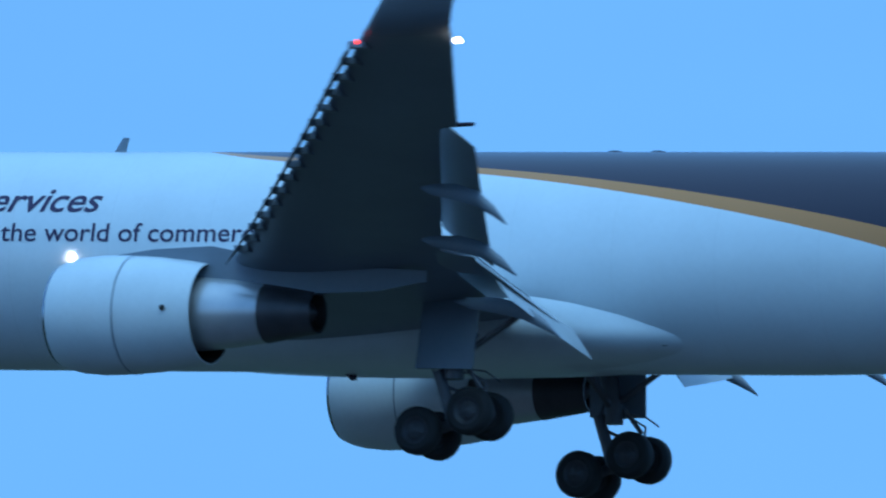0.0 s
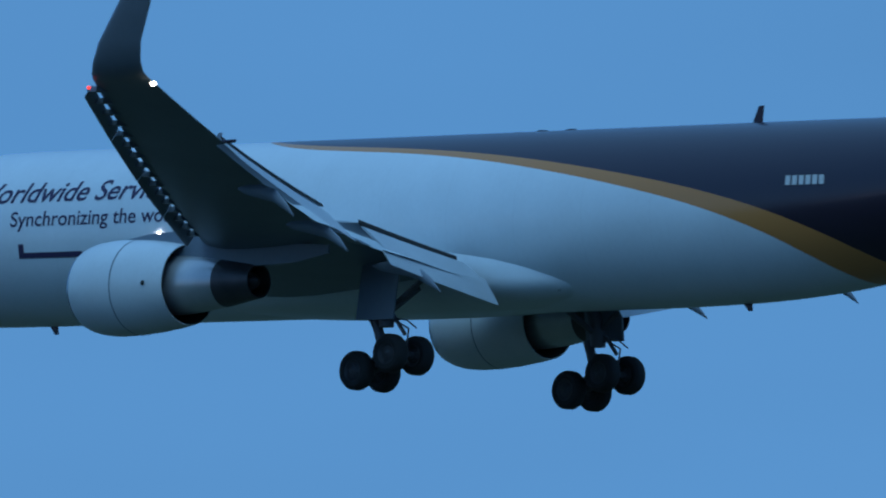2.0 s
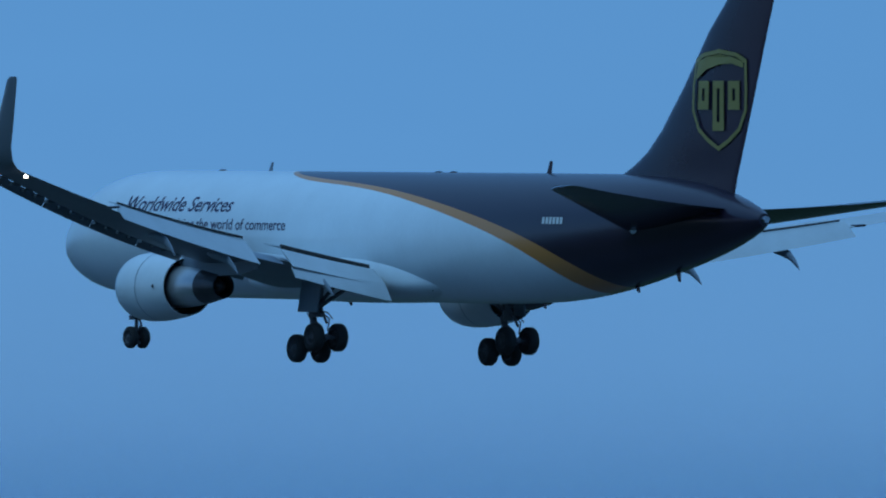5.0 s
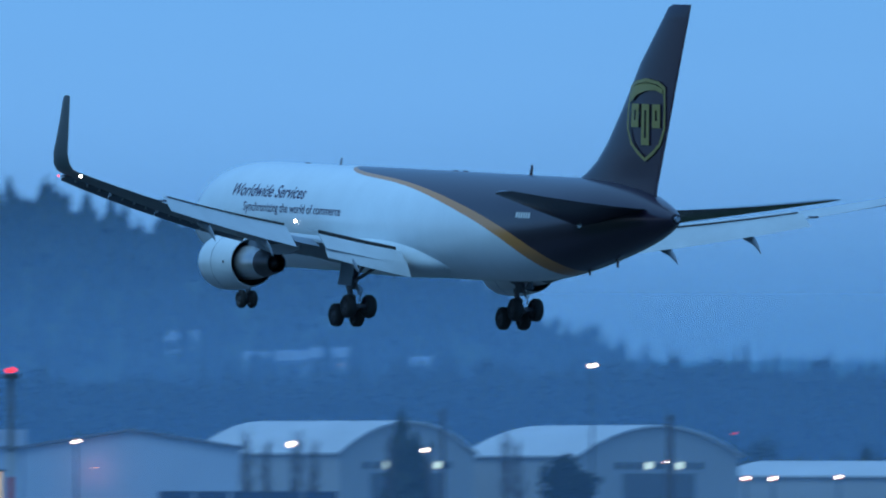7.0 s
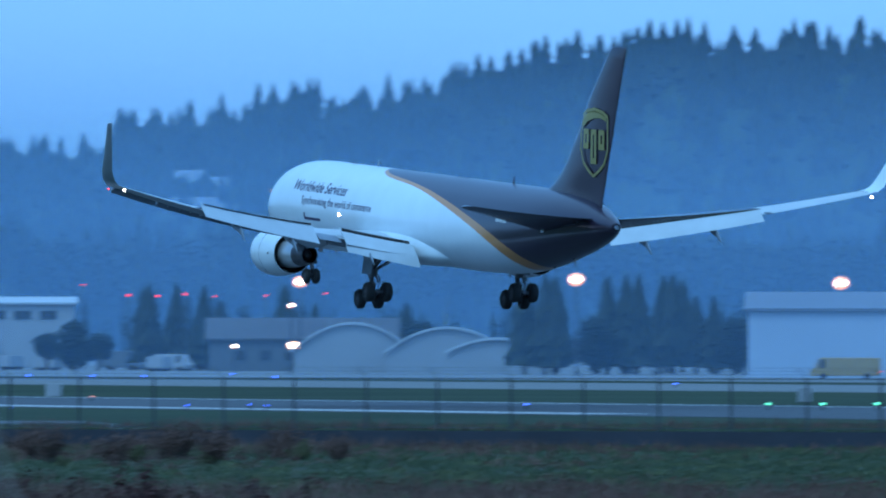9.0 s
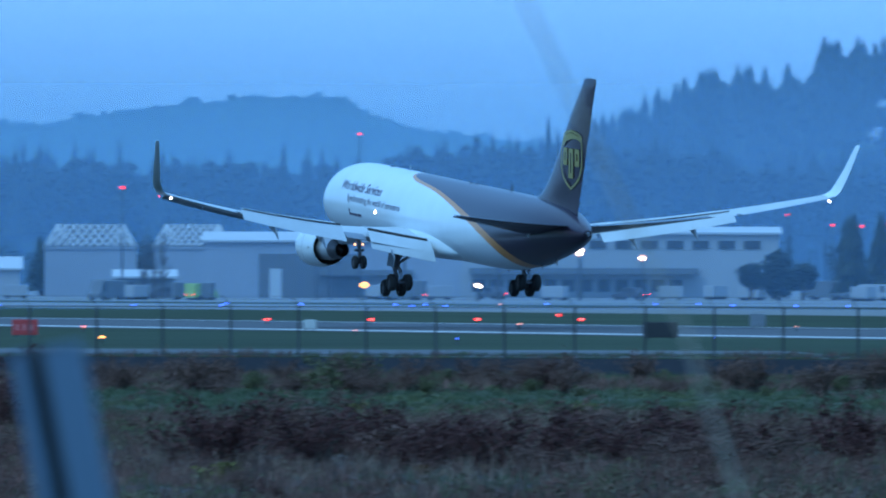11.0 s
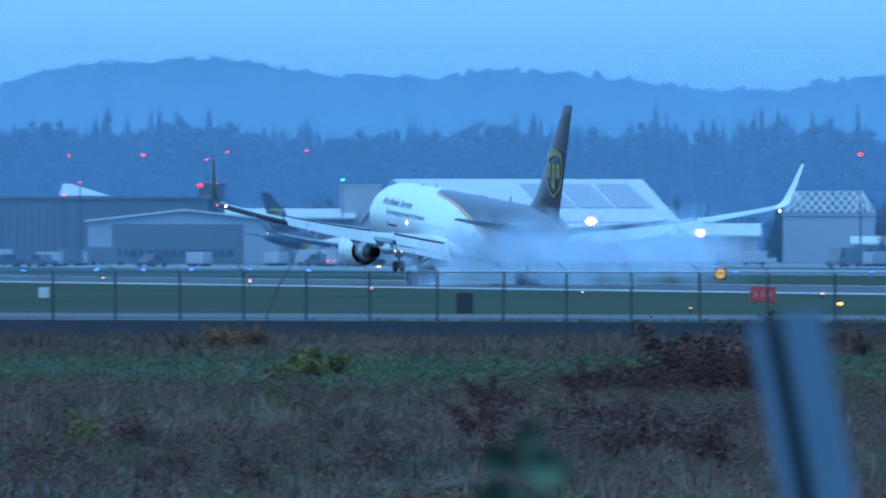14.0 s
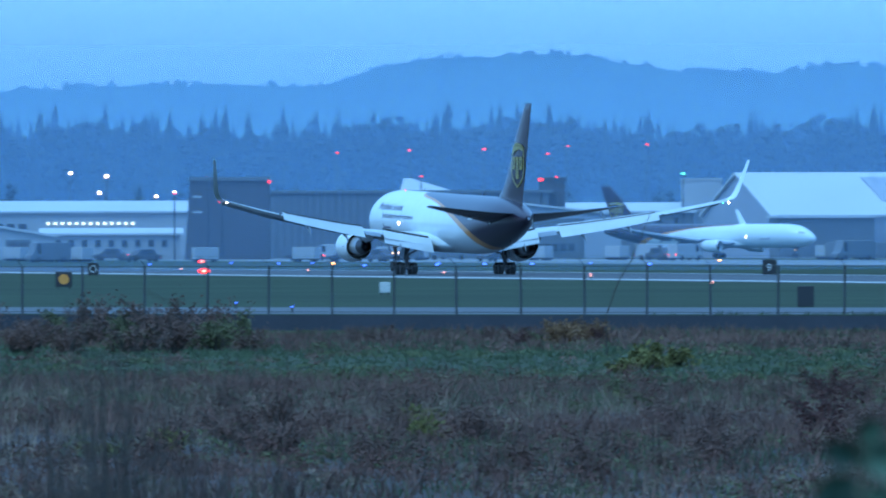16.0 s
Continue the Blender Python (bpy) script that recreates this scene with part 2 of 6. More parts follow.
def spline(x, xs, ys):
    """Smooth curve through the points (Hermite, no overshoot)."""
    xs, ys = np.array(xs, float), np.array(ys, float)
    d = np.diff(ys) / np.diff(xs)
    k = np.concatenate([[d[0]], np.where(d[1:] * d[:-1] > 0, 2 * d[1:] * d[:-1] / (d[1:] + d[:-1] + 1e-12), 0), [d[-1]]])
    i = int(np.clip(np.searchsorted(xs, x) - 1, 0, len(xs) - 2))
    h = xs[i + 1] - xs[i]
    t = (x - xs[i]) / h
    return float((2 * t**3 - 3 * t**2 + 1) * ys[i] + (t**3 - 2 * t**2 + t) * h * k[i] + (-2 * t**3 + 3 * t**2) * ys[i + 1] + (t**3 - t**2) * h * k[i + 1])


# ---- the landing cargo jet (x to starboard, y forward, z up; y = 28 - station) ----
HULL = [  # station, half width, top, bottom
    (0.3, 0.02, 4.02, 3.98), (0.41, 0.42, 4.42, 3.62), (0.72, 0.85, 4.86, 3.30), (1.22, 1.25, 5.36, 3.0), (2.15, 1.72, 6.02, 2.62),
    (3.08, 2.04, 6.60, 2.36), (4.5, 2.33, 7.08, 2.16), (6.5, 2.48, 7.36, 2.06), (9.0, 2.515, 7.45, 2.04), (20, 2.515, 7.45, 2.04),
    (34, 2.515, 7.45, 2.06), (38, 2.49, 7.45, 2.14), (41, 2.40, 7.45, 2.34), (44, 2.22, 7.44, 2.76), (47, 1.92, 7.36, 3.36),
    (50, 1.46, 7.05, 4.05), (52, 1.02, 6.60, 4.62), (53.4, 0.55, 6.18, 5.12), (54.0, 0.28, 5.92, 5.42)]
HS = [h[0] for h in HULL]


def hull(s):
    return tuple(spline(s, HS, [h[k] for h in HULL]) for k in (1, 2, 3))


def hull_ring(s, n=56, grow=0.0):
    w, t, b = hull(s)
    zc, hh = (t + b) / 2, (t - b) / 2
    return [Vector(((w + grow) * math.cos(a), 28 - s, zc + (hh + grow) * math.sin(a))) for a in (2 * math.pi * j / n for j in range(n))]


def hull_x(s, z, out=0.0):
    w, t, b = hull(s)
    q = max(0.0, 1 - ((z - (t + b) / 2) / ((t - b) / 2)) ** 2)
    return -(w * math.sqrt(q) + out)


def foil(le, chord, thick, deflect=0.0, n=13, up=Vector((0, 0, 1))):
    """A wing section: leading edge point, chord towards -y, thickness; deflect: degrees, trailing edge down."""
    pts = []
    ks = [0.5 * (1 - math.cos(math.pi * i / (n - 1))) for i in range(n)]
    def th(k):
        return thick * 5 * (0.2969 * math.sqrt(k) - 0.126 * k - 0.3516 * k**2 + 0.2843 * k**3 - 0.1015 * k**4)
    for k in ks:
        pts.append((k, th(k) * 1.1 + 0.02 * thick))
    for k in reversed(ks[1:-1]):
        pts.append((k, -th(k) * 0.9 + 0.02 * thick))
    d = radians(deflect)
    out = []
    for k, h in pts:
        y, z = -k * chord, h * 1.0
        y, z = y * math.cos(d) + z * math.sin(d), y * math.sin(d) + z * math.cos(d)
        out.append(Vector(le) + Vector((0, y, 0)) + up * z)
    return out


def wing_z(x):
    k = max(0.0, abs(x) - 2.5)
    return 3.0 + 0.1 * k + 0.0038 * k * k


def wing_le(x):
    x = abs(x)
    return 34.05 - (23.9 - x) * 0.6745 - max(0, 6.5 - x) * 0.12


def wing_te(x):
    x = abs(x)
    return 29.55 + max(0, x - 8.0) * 0.418 - max(0, 8.0 - x) * 0.03


def build_wing(jet, sd):
    """Wing box, slats, flaps, fairings, winglet on one side (sd: -1 port, 1 starboard)."""
    name = "wing"
    bm = bmesh.new()
    rings = []
    for x in (1.6, 2.5, 4, 6, 8, 10, 12, 14, 16, 17.95, 18.2, 20, 22, 23.8):
        le, te = wing_le(x), wing_te(x)
        cut = 0.12 if x < 18.0 else 0.0
        c = (te - le) * (1 - cut)
        rings.append(foil((sd * x, 28 - le, wing_z(x) + 0.1), c, 0.5 * (te - le) * (0.135 - 0.0022 * x) * 2, n=15))
    loft(bm, rings)
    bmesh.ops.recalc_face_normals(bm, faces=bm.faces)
    # Downward faces take the darker grey: underside shade put into the colour.
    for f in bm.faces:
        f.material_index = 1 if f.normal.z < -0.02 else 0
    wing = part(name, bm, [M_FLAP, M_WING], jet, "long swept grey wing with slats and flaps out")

    # winglet: bends up from the tip
    bm = bmesh.new()
    rings = []
    base = (23.8, wing_le(23.8), wing_z(23.8) + 0.1)
    for x, st, z, c, lean in ((23.8, base[1], base[2], 2.16, 10), (24.15, base[1] + 0.28, base[2] + 0.12, 2.02, 30), (24.45, base[1] + 0.6, base[2] + 0.42, 1.86, 55),
                              (24.66, base[1] + 1.0, base[2] + 0.95, 1.66, 70), (24.9, base[1] + 1.95, base[2] + 2.0, 1.28, 76), (25.22, base[1] + 3.2, base[2] + 3.65, 0.78, 77),
                              (25.24, base[1] + 3.45, base[2] + 3.78, 0.5, 77)):
        a = radians(lean)
        rings.append(foil((sd * x, 28 - st, z), c, 0.10 * c + 0.02, n=11, up=Vector((-sd * math.sin(a), 0, math.cos(a)))))
    loft(bm, rings)
    bmesh.ops.recalc_face_normals(bm, faces=bm.faces)
    for f in bm.faces:
        f.material_index = 0 if f.normal.x * sd < -0.05 and f.calc_center_median().z > base[2] + 0.1 else 1
    part("winglet", bm, [M_WHITE, M_WLET], wing, "blended winglet, white inside and taupe outside")

    # slats
    for x0, x1 in ((3.2, 6.9), (8.9, 12.4), (12.45, 16.1), (16.15, 19.8), (19.85, 23.5)):
        bm = bmesh.new()
        rings = []
        for x in (x0, (x0 + x1) / 2, x1):
            c = 0.55 + 0.075 * (wing_te(x) - wing_le(x))
            rings.append(foil((sd * x, 28 - wing_le(x) + 0.40, wing_z(x) - 0.24), 0.42 + 0.03 * c, 0.14, deflect=-50, n=9))
        for r in rings:
            for p in r:
                p.z -= 0.02
        loft(bm, rings)
        part("slat", bm, M_WING, wing)
    # slat tracks bridging the gap
    for i in range(16):
        x = 9.35 + 0.93 * i
        bm = bmesh.new()
        box(bm, sd * x - 0.22, sd * x + 0.22, 28 - wing_le(x) - 0.22, 28 - wing_le(x) + 0.16, wing_z(x) - 0.06, wing_z(x) + 0.08)
        part("slat_track", bm, M_WING, wing, smooth=False)

    # flaps: fore and aft panels inboard, single panels outboard
    def flap(nm, x0, x1, ahead, chord, drop, defl, th=0.2, tip=0.0, mat=None, narrow=0.0):
        bm = bmesh.new()
        rings = []
        for i in range(5):
            x = x0 + (x1 - x0) * i / 4
            taper = 1 - 0.45 * max(0, x - 8) / 12
            rings.append(foil((sd * x, 28 - wing_te(x) + ahead * taper, wing_z(x) - (drop + tip * i / 4) * taper), chord * taper * (1 - narrow * i / 4), th * taper, deflect=defl, n=11))
        loft(bm, rings)
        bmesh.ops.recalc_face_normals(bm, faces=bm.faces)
        # Flap undersides darkened likewise, their shade carried by the colour.
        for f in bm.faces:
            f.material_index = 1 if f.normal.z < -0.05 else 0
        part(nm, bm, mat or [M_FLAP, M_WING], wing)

    flap("inboard_flap", 2.75, 7.35, 0.42, 1.2, -0.32, 34, tip=-0.2)
    # Near-black strips drawn where only shadow lies between spoiler and flap.
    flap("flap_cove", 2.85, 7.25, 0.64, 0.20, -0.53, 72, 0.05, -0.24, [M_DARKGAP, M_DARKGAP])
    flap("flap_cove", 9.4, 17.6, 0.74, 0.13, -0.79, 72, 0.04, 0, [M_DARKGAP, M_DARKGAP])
    flap("inboard_flap", 2.75, 7.35, -0.45, 1.0, 0.18, 52, narrow=0.45)
    # Aileron dark all over: the shadow between the flaps, put into its colour.
    flap("inboard_aileron", 7.5, 9.1, 1.05, 1.25, -0.2, 14, mat=[M_WING, M_WING])
    flap("outboard_flap", 9.3, 17.8, 0.75, 1.78, -0.62, 35)
    flap("spoiler", 3.0, 7.2, 2.1, 1.5, -0.54, 4, 0.06, -0.24)
    flap("spoiler", 9.5, 17.5, 2.0, 1.3, -0.80, 5, 0.06)

    # flap track fairings
    for x, ln in ((5.9, 3.0), (11.3, 2.7), (15.2, 2.4)):
        bm = bmesh.new()
        y0, z0 = 28 - wing_te(x) + ln * 0.42, wing_z(x) - 0.3
        rings = []
        for k, r, dz in ((0, 0.02, 0.0), (0.12, 0.10, -0.04), (0.4, 0.16, -0.1), (0.65, 0.15, -0.25), (0.85, 0.10, -0.55), (1.0, 0.015, -0.85)):
            rings.append([Vector((sd * x + 0.7 * r * math.cos(a), y0 - ln * k * 0.93, z0 + dz + r * 1.3 * math.sin(a))) for a in (2 * math.pi * j / 10 for j in range(10))])
        loft(bm, rings)
        part("flap_fairing", bm, M_WING, wing)

    # dump mast at the outboard flap's end
    bm = bmesh.new()
    tube(bm, [(sd * 18.15, 28 - 33.2, 5.62), (sd * 18.15, 28 - 34.2, 5.66)], [0.06, 0.05], 8)
    part("dump_mast", bm, M_BROWN, wing)
    # tip lamps
    bm = bmesh.new()
    ball(bm, (sd * 23.84, 28 - 33.86, 6.74), 0.05)
    part("navigation_lamp", bm, M_NAVR if sd < 0 else lamp_material("green_lamp", (0.05, 1.0, 0.35), 10), wing, "lit navigation lamp")
    bm = bmesh.new()
    ball(bm, (sd * 23.75, 28 - 36.3, 6.78), 0.09, squash=(1, 1, 0.8))
    part("tip_lamp", bm, M_NAVW, wing, "lit white tip lamp")


def build_engine(jet, sd):
    m = Matrix.Translation((sd * 7.95, 28 - 18.85, 2.425)) @ pose(0, 0, 0, -1.0) @ Matrix.Diagonal((1.03, 1, 1.03, 1))
    bm = bmesh.new()
    prof = [(0.06, 1.19), (0.25, 1.27), (0.6, 1.35), (1.1, 1.395), (1.7, 1.39), (2.6, 1.34), (3.4, 1.25), (3.9, 1.17), (3.9, 1.145), (3.4, 1.16), (2.4, 1.17), (0.9, 1.1), (0.25, 1.08), (0.06, 1.13)]
    lathe(bm, prof, m, 48)
    nac = part("engine_nacelle", bm, M_NACELLE, jet, "white engine nacelle under the wing")
    bm = bmesh.new()
    lathe(bm, [(0.06, 1.192), (0.0, 1.165), (0.0, 1.15), (0.06, 1.125), (0.3, 1.085), (0.3, 1.275), (0.06, 1.192)], m, 48)
    part("inlet_lip", bm, M_LIP, nac)
    bm = bmesh.new()
    lathe(bm, [(0.9, 1.1), (0.95, 0.35), (0.4, 0.02)], m, 32)
    for i in range(30):
        a = 2 * math.pi * i / 30
        box(bm, -0.015, 0.015, -0.95, -0.82, 0.33, 1.08, m @ Matrix.Rotation(a, 4, "Y"))
    part("fan", bm, M_BURNT, nac)
    # Duct walls near-black: the shade behind the cowl lip, put into colour.
    bm = bmesh.new()
    lathe(bm, [(3.88, 1.142), (3.4, 1.14), (2.7, 1.12), (2.65, 0.8)], m, 40)
    part("fan_duct", bm, M_DARKGAP, nac)
    bm = bmesh.new()
    lathe(bm, [(2.6, 0.86), (3.6, 0.86), (3.9, 0.85), (4.6, 0.79), (5.45, 0.685)], m, 40)
    part("core_cowl", bm, M_CORE, nac, "bare metal core cowl")
    bm = bmesh.new()
    lathe(bm, [(5.44, 0.70), (6.1, 0.60), (6.75, 0.50), (6.75, 0.46), (6.0, 0.56), (5.5, 0.52)], m, 40)
    part("exhaust_nozzle", bm, M_BURNT, nac, "dark heat-stained exhaust nozzle")
    bm = bmesh.new()
    lathe(bm, [(5.3, 0.42), (6.2, 0.34), (6.6, 0.2), (6.74, 0.02)], m, 24)
    part("exhaust_plug", bm, M_BURNT, nac)
    # pylon
    bm = bmesh.new()
    rings = []
    for s, zb, zt, w in ((20.0, 3.75, 3.86, 0.06), (21.2, 3.6, 4.02, 0.17), (22.8, 3.3, 4.1, 0.22), (24.2, 3.0, 3.85, 0.24), (25.8, 2.98, 3.7, 0.22), (27.2, 3.05, 3.6, 0.13), (28.4, 3.3, 3.55, 0.03)):
        rings.append([Vector((sd * 7.95 + w * a, 28 - s, z)) for a, z in ((-1, zb), (1, zb), (1, zt), (-1, zt))])
    loft(bm, rings)
    part("pylon", bm, M_WING, nac)
    bm = bmesh.new()
    c = m @ Vector((sd * 1.31, -3.27, 0.0))
    ball(bm, c, 0.075, squash=(0.35, 1, 1))
    part("cowl_port", bm, M_DARKGAP, nac)
    bm = bmesh.new()
    lathe(bm, [(1.95, 1.389), (1.95, 1.394), (1.98, 1.394), (1.98, 1.388)], m, 48)
    part("cowl_seam", bm, M_WING, nac)


def build_wheel(name, r, w, at, parent):
    bm = bmesh.new()
    prof = [(-w / 2, r * 0.58), (-w / 2 - 0.005, r * 0.8), (-w / 2 + 0.05, r * 0.94), (-w / 4, r), (w / 4, r), (w / 2 - 0.05, r * 0.94), (w / 2 + 0.005, r * 0.8), (w / 2, r * 0.58)]
    m = Matrix.Translation(at) @ pose(0, 0, 0, 0, 0, 90)
    lathe(bm, prof, m, 28)
    lathe(bm, [(-w / 2 + 0.02, r * 0.58), (-w / 2 + 0.09, r * 0.4), (-w / 2 + 0.03, r * 0.18), (-w / 2, 0.01)], m, 28, index=1)
    lathe(bm, [(w / 2 - 0.02, r * 0.58), (w / 2 - 0.09, r * 0.4), (w / 2 - 0.03, r * 0.18), (w / 2, 0.01)], m, 28, index=1)
    for k in range(8):
        a = 2 * math.pi * k / 8
        for e in (-1, 1):
            ball(bm, m @ Vector((0.3 * r * math.cos(a), e * (w / 2 - 0.04), 0.3 * r * math.sin(a))), 0.03, 1, index=1)
    return part(name, bm, [M_TYRE, M_RIM], parent, "worn black tyre on a metal hub")


BOGIES = []


def build_main_gear(jet, sd):
    x = sd * 4.68
    bm = bmesh.new()
    tube(bm, [(x - sd * 0.25, 0.55, 3.3), (x, 0.28, 1.75)], [0.24, 0.21], 14)
    tube(bm, [(x, 0.28, 1.8), (x, 0.26, 1.35)], [0.25, 0.23], 14)
    tube(bm, [(x - sd * 1.6, 0.5, 2.6), (x, 0.3, 1.7)], 0.09)          # side brace
    tube(bm, [(x - sd * 0.1, -1.3, 2.9), (x, 0.2, 1.85)], 0.08)        # drag brace
    tube(bm, [(x, -0.02, 1.7), (x, -0.5, 1.12)], 0.06)                 # torque link
    tube(bm, [(x, 0.45, 2.2), (x + sd * .2, 0.75, 1.55), (x, 0.6, 1.0)], 0.025, 6)
    tube(bm, [(x, 0.0, 1.6), (x, -0.55, 1.55), (x, -0.95, 1.3)], 0.025, 6)
    leg = part("main_gear_leg", bm, M_GEAR, jet, "extended main landing gear leg")
    bm = bmesh.new()
    box(bm, -0.03, 0.03, -0.75, 0.75, 0, 1.75, Matrix.Translation((x + sd * 0.42, 0.35, 1.55)) @ pose(0, 0, 0, 0, -sd * 8, 0))
    part("leg_door", bm, M_WING, leg)
    # bogie, pivoting at its own origin
    bm = bmesh.new()
    tube(bm, [(0, 0.82, 0), (0, -0.82, 0)], 0.13, 12)
    for y in (0.71, -0.71):
        tube(bm, [(-0.72, y, 0), (0.72, y, 0)], 0.10, 10)
    tube(bm, [(0, 0.02, 0.0), (0, 0.02, 1.35)], 0.15, 14)
    tube(bm, [(0, -0.05, 0.95), (0, -0.5, 0.55), (0, -0.1, 0.15)], 0.05, 8)
    tube(bm, [(0, -0.15, 1.2), (0, -0.75, 1.05), (0.1, -1.05, 0.7), (0, -0.9, 0.2)], 0.03, 6)
    bogie = part("wheel_bogie", bm, M_GEAR, jet, "four-wheel bogie with its steel piston")
    for px, py in itertools.product((-0.57, 0.57), (0.71, -0.71)):
        build_wheel("wheel", 0.585, 0.46, (px, py, 0), bogie)
    bogie.location = (x, 0.2, 0.28)
    BOGIES.append((bogie, x))


def build_nose_gear(jet):
    y = 28 - 5.29
    bm = bmesh.new()
    tube(bm, [(0, y + 0.25, 2.5), (0, y + 0.05, 1.2)], [0.15, 0.13], 12)
    tube(bm, [(0, y + 0.05, 1.25), (0, y, 0.24)], 0.085, 12)
    tube(bm, [(0, y + 1.3, 2.3), (0, y + 0.1, 1.25)], 0.06)
    tube(bm, [(0, y - 0.1, 1.2), (0, y - 0.38, 0.8), (0, y - 0.05, 0.45)], 0.05)
    tube(bm, [(-0.42, y, 0.24), (0.42, y, 0.24)], 0.07)
    box(bm, -0.34, 0.34, y - 0.08, y + 0.12, 1.0, 1.2)
    leg = part("nose_gear_leg", bm, M_GEAR, jet, "nose landing gear leg with its lamps lit")
    for x in (-0.3, 0.3):
        build_wheel("nose_wheel", 0.47, 0.33, (x, y, 0.24), leg)
    for x in (-0.62, 0.62):
        bm = bmesh.new()
        box(bm, -0.02, 0.02, -0.4, 0.35, 0, 0.42, Matrix.Translation((x, y + 0.1, 1.72)))
        part("nose_gear_door", bm, M_WING, leg)
    for x in (-0.2, 0.2):
        bm = bmesh.new()
        ball(bm, (x * 1.45, y + 0.12, 1.5), 0.075, squash=(1, 0.6, 1))
        part("taxi_lamp", bm, M_WARM, leg, "lit taxi lamp")


def lettering(words, height, s0, z0, width, shear, mat, parent, side=-1, name="lettering", bold=0.0):
    """Words laid onto the hull's flank, from station s0 aft, the line's foot at z0."""
    cu = bpy.data.curves.new(name, "FONT")
    cu.body, cu.size, cu.shear, cu.fill_mode, cu.offset = words, 1.0, shear, "FRONT", bold
    ob = new("letters_source", cu)
    dg = bpy.context.evaluated_depsgraph_get()
    me = bpy.data.meshes.new_from_object(ob.evaluated_get(dg))
    bpy.data.objects.remove(ob)
    bm = bmesh.new()
    bm.from_mesh(me)
    bpy.data.meshes.remove(me)
    xs = [v.co.x for v in bm.verts]
    k = width / (max(xs) - min(xs))
    cap = height / 0.7
    for v in bm.verts:
        v.co = Vector(((v.co.x - min(xs)) * k, v.co.y * cap, 0))
    for i in range(-3, 12):
        bmesh.ops.bisect_plane(bm, geom=bm.verts[:] + bm.edges[:] + bm.faces[:], plane_co=(0, i * 0.09, 0), plane_no=(0, 1, 0))
    for v in bm.verts:
        s, z = s0 + v.co.x, z0 + v.co.y
        v.co = Vector((-side * hull_x(s, z, 0.012), 28 - s, z))
    # one part for each word, parted at the wide gaps
    cuts, run = [], None
    for a, b in sorted((28 - max(v.co.y for v in f.verts), 28 - min(v.co.y for v in f.verts)) for f in bm.faces):
        if run is not None and a - run > 0.17:
            cuts.append((a + run) / 2)
        run = b if run is None else max(run, b)
    cuts = [0] + cuts + [99]
    for a, b in zip(cuts, cuts[1:]):
        one = bm.copy()
        bmesh.ops.delete(one, geom=[v for v in one.verts if not a < 28 - v.co.y < b], context="VERTS")
        part(name, one, mat, parent, "dark painted word on the hull", smooth=False)
    bm.free()


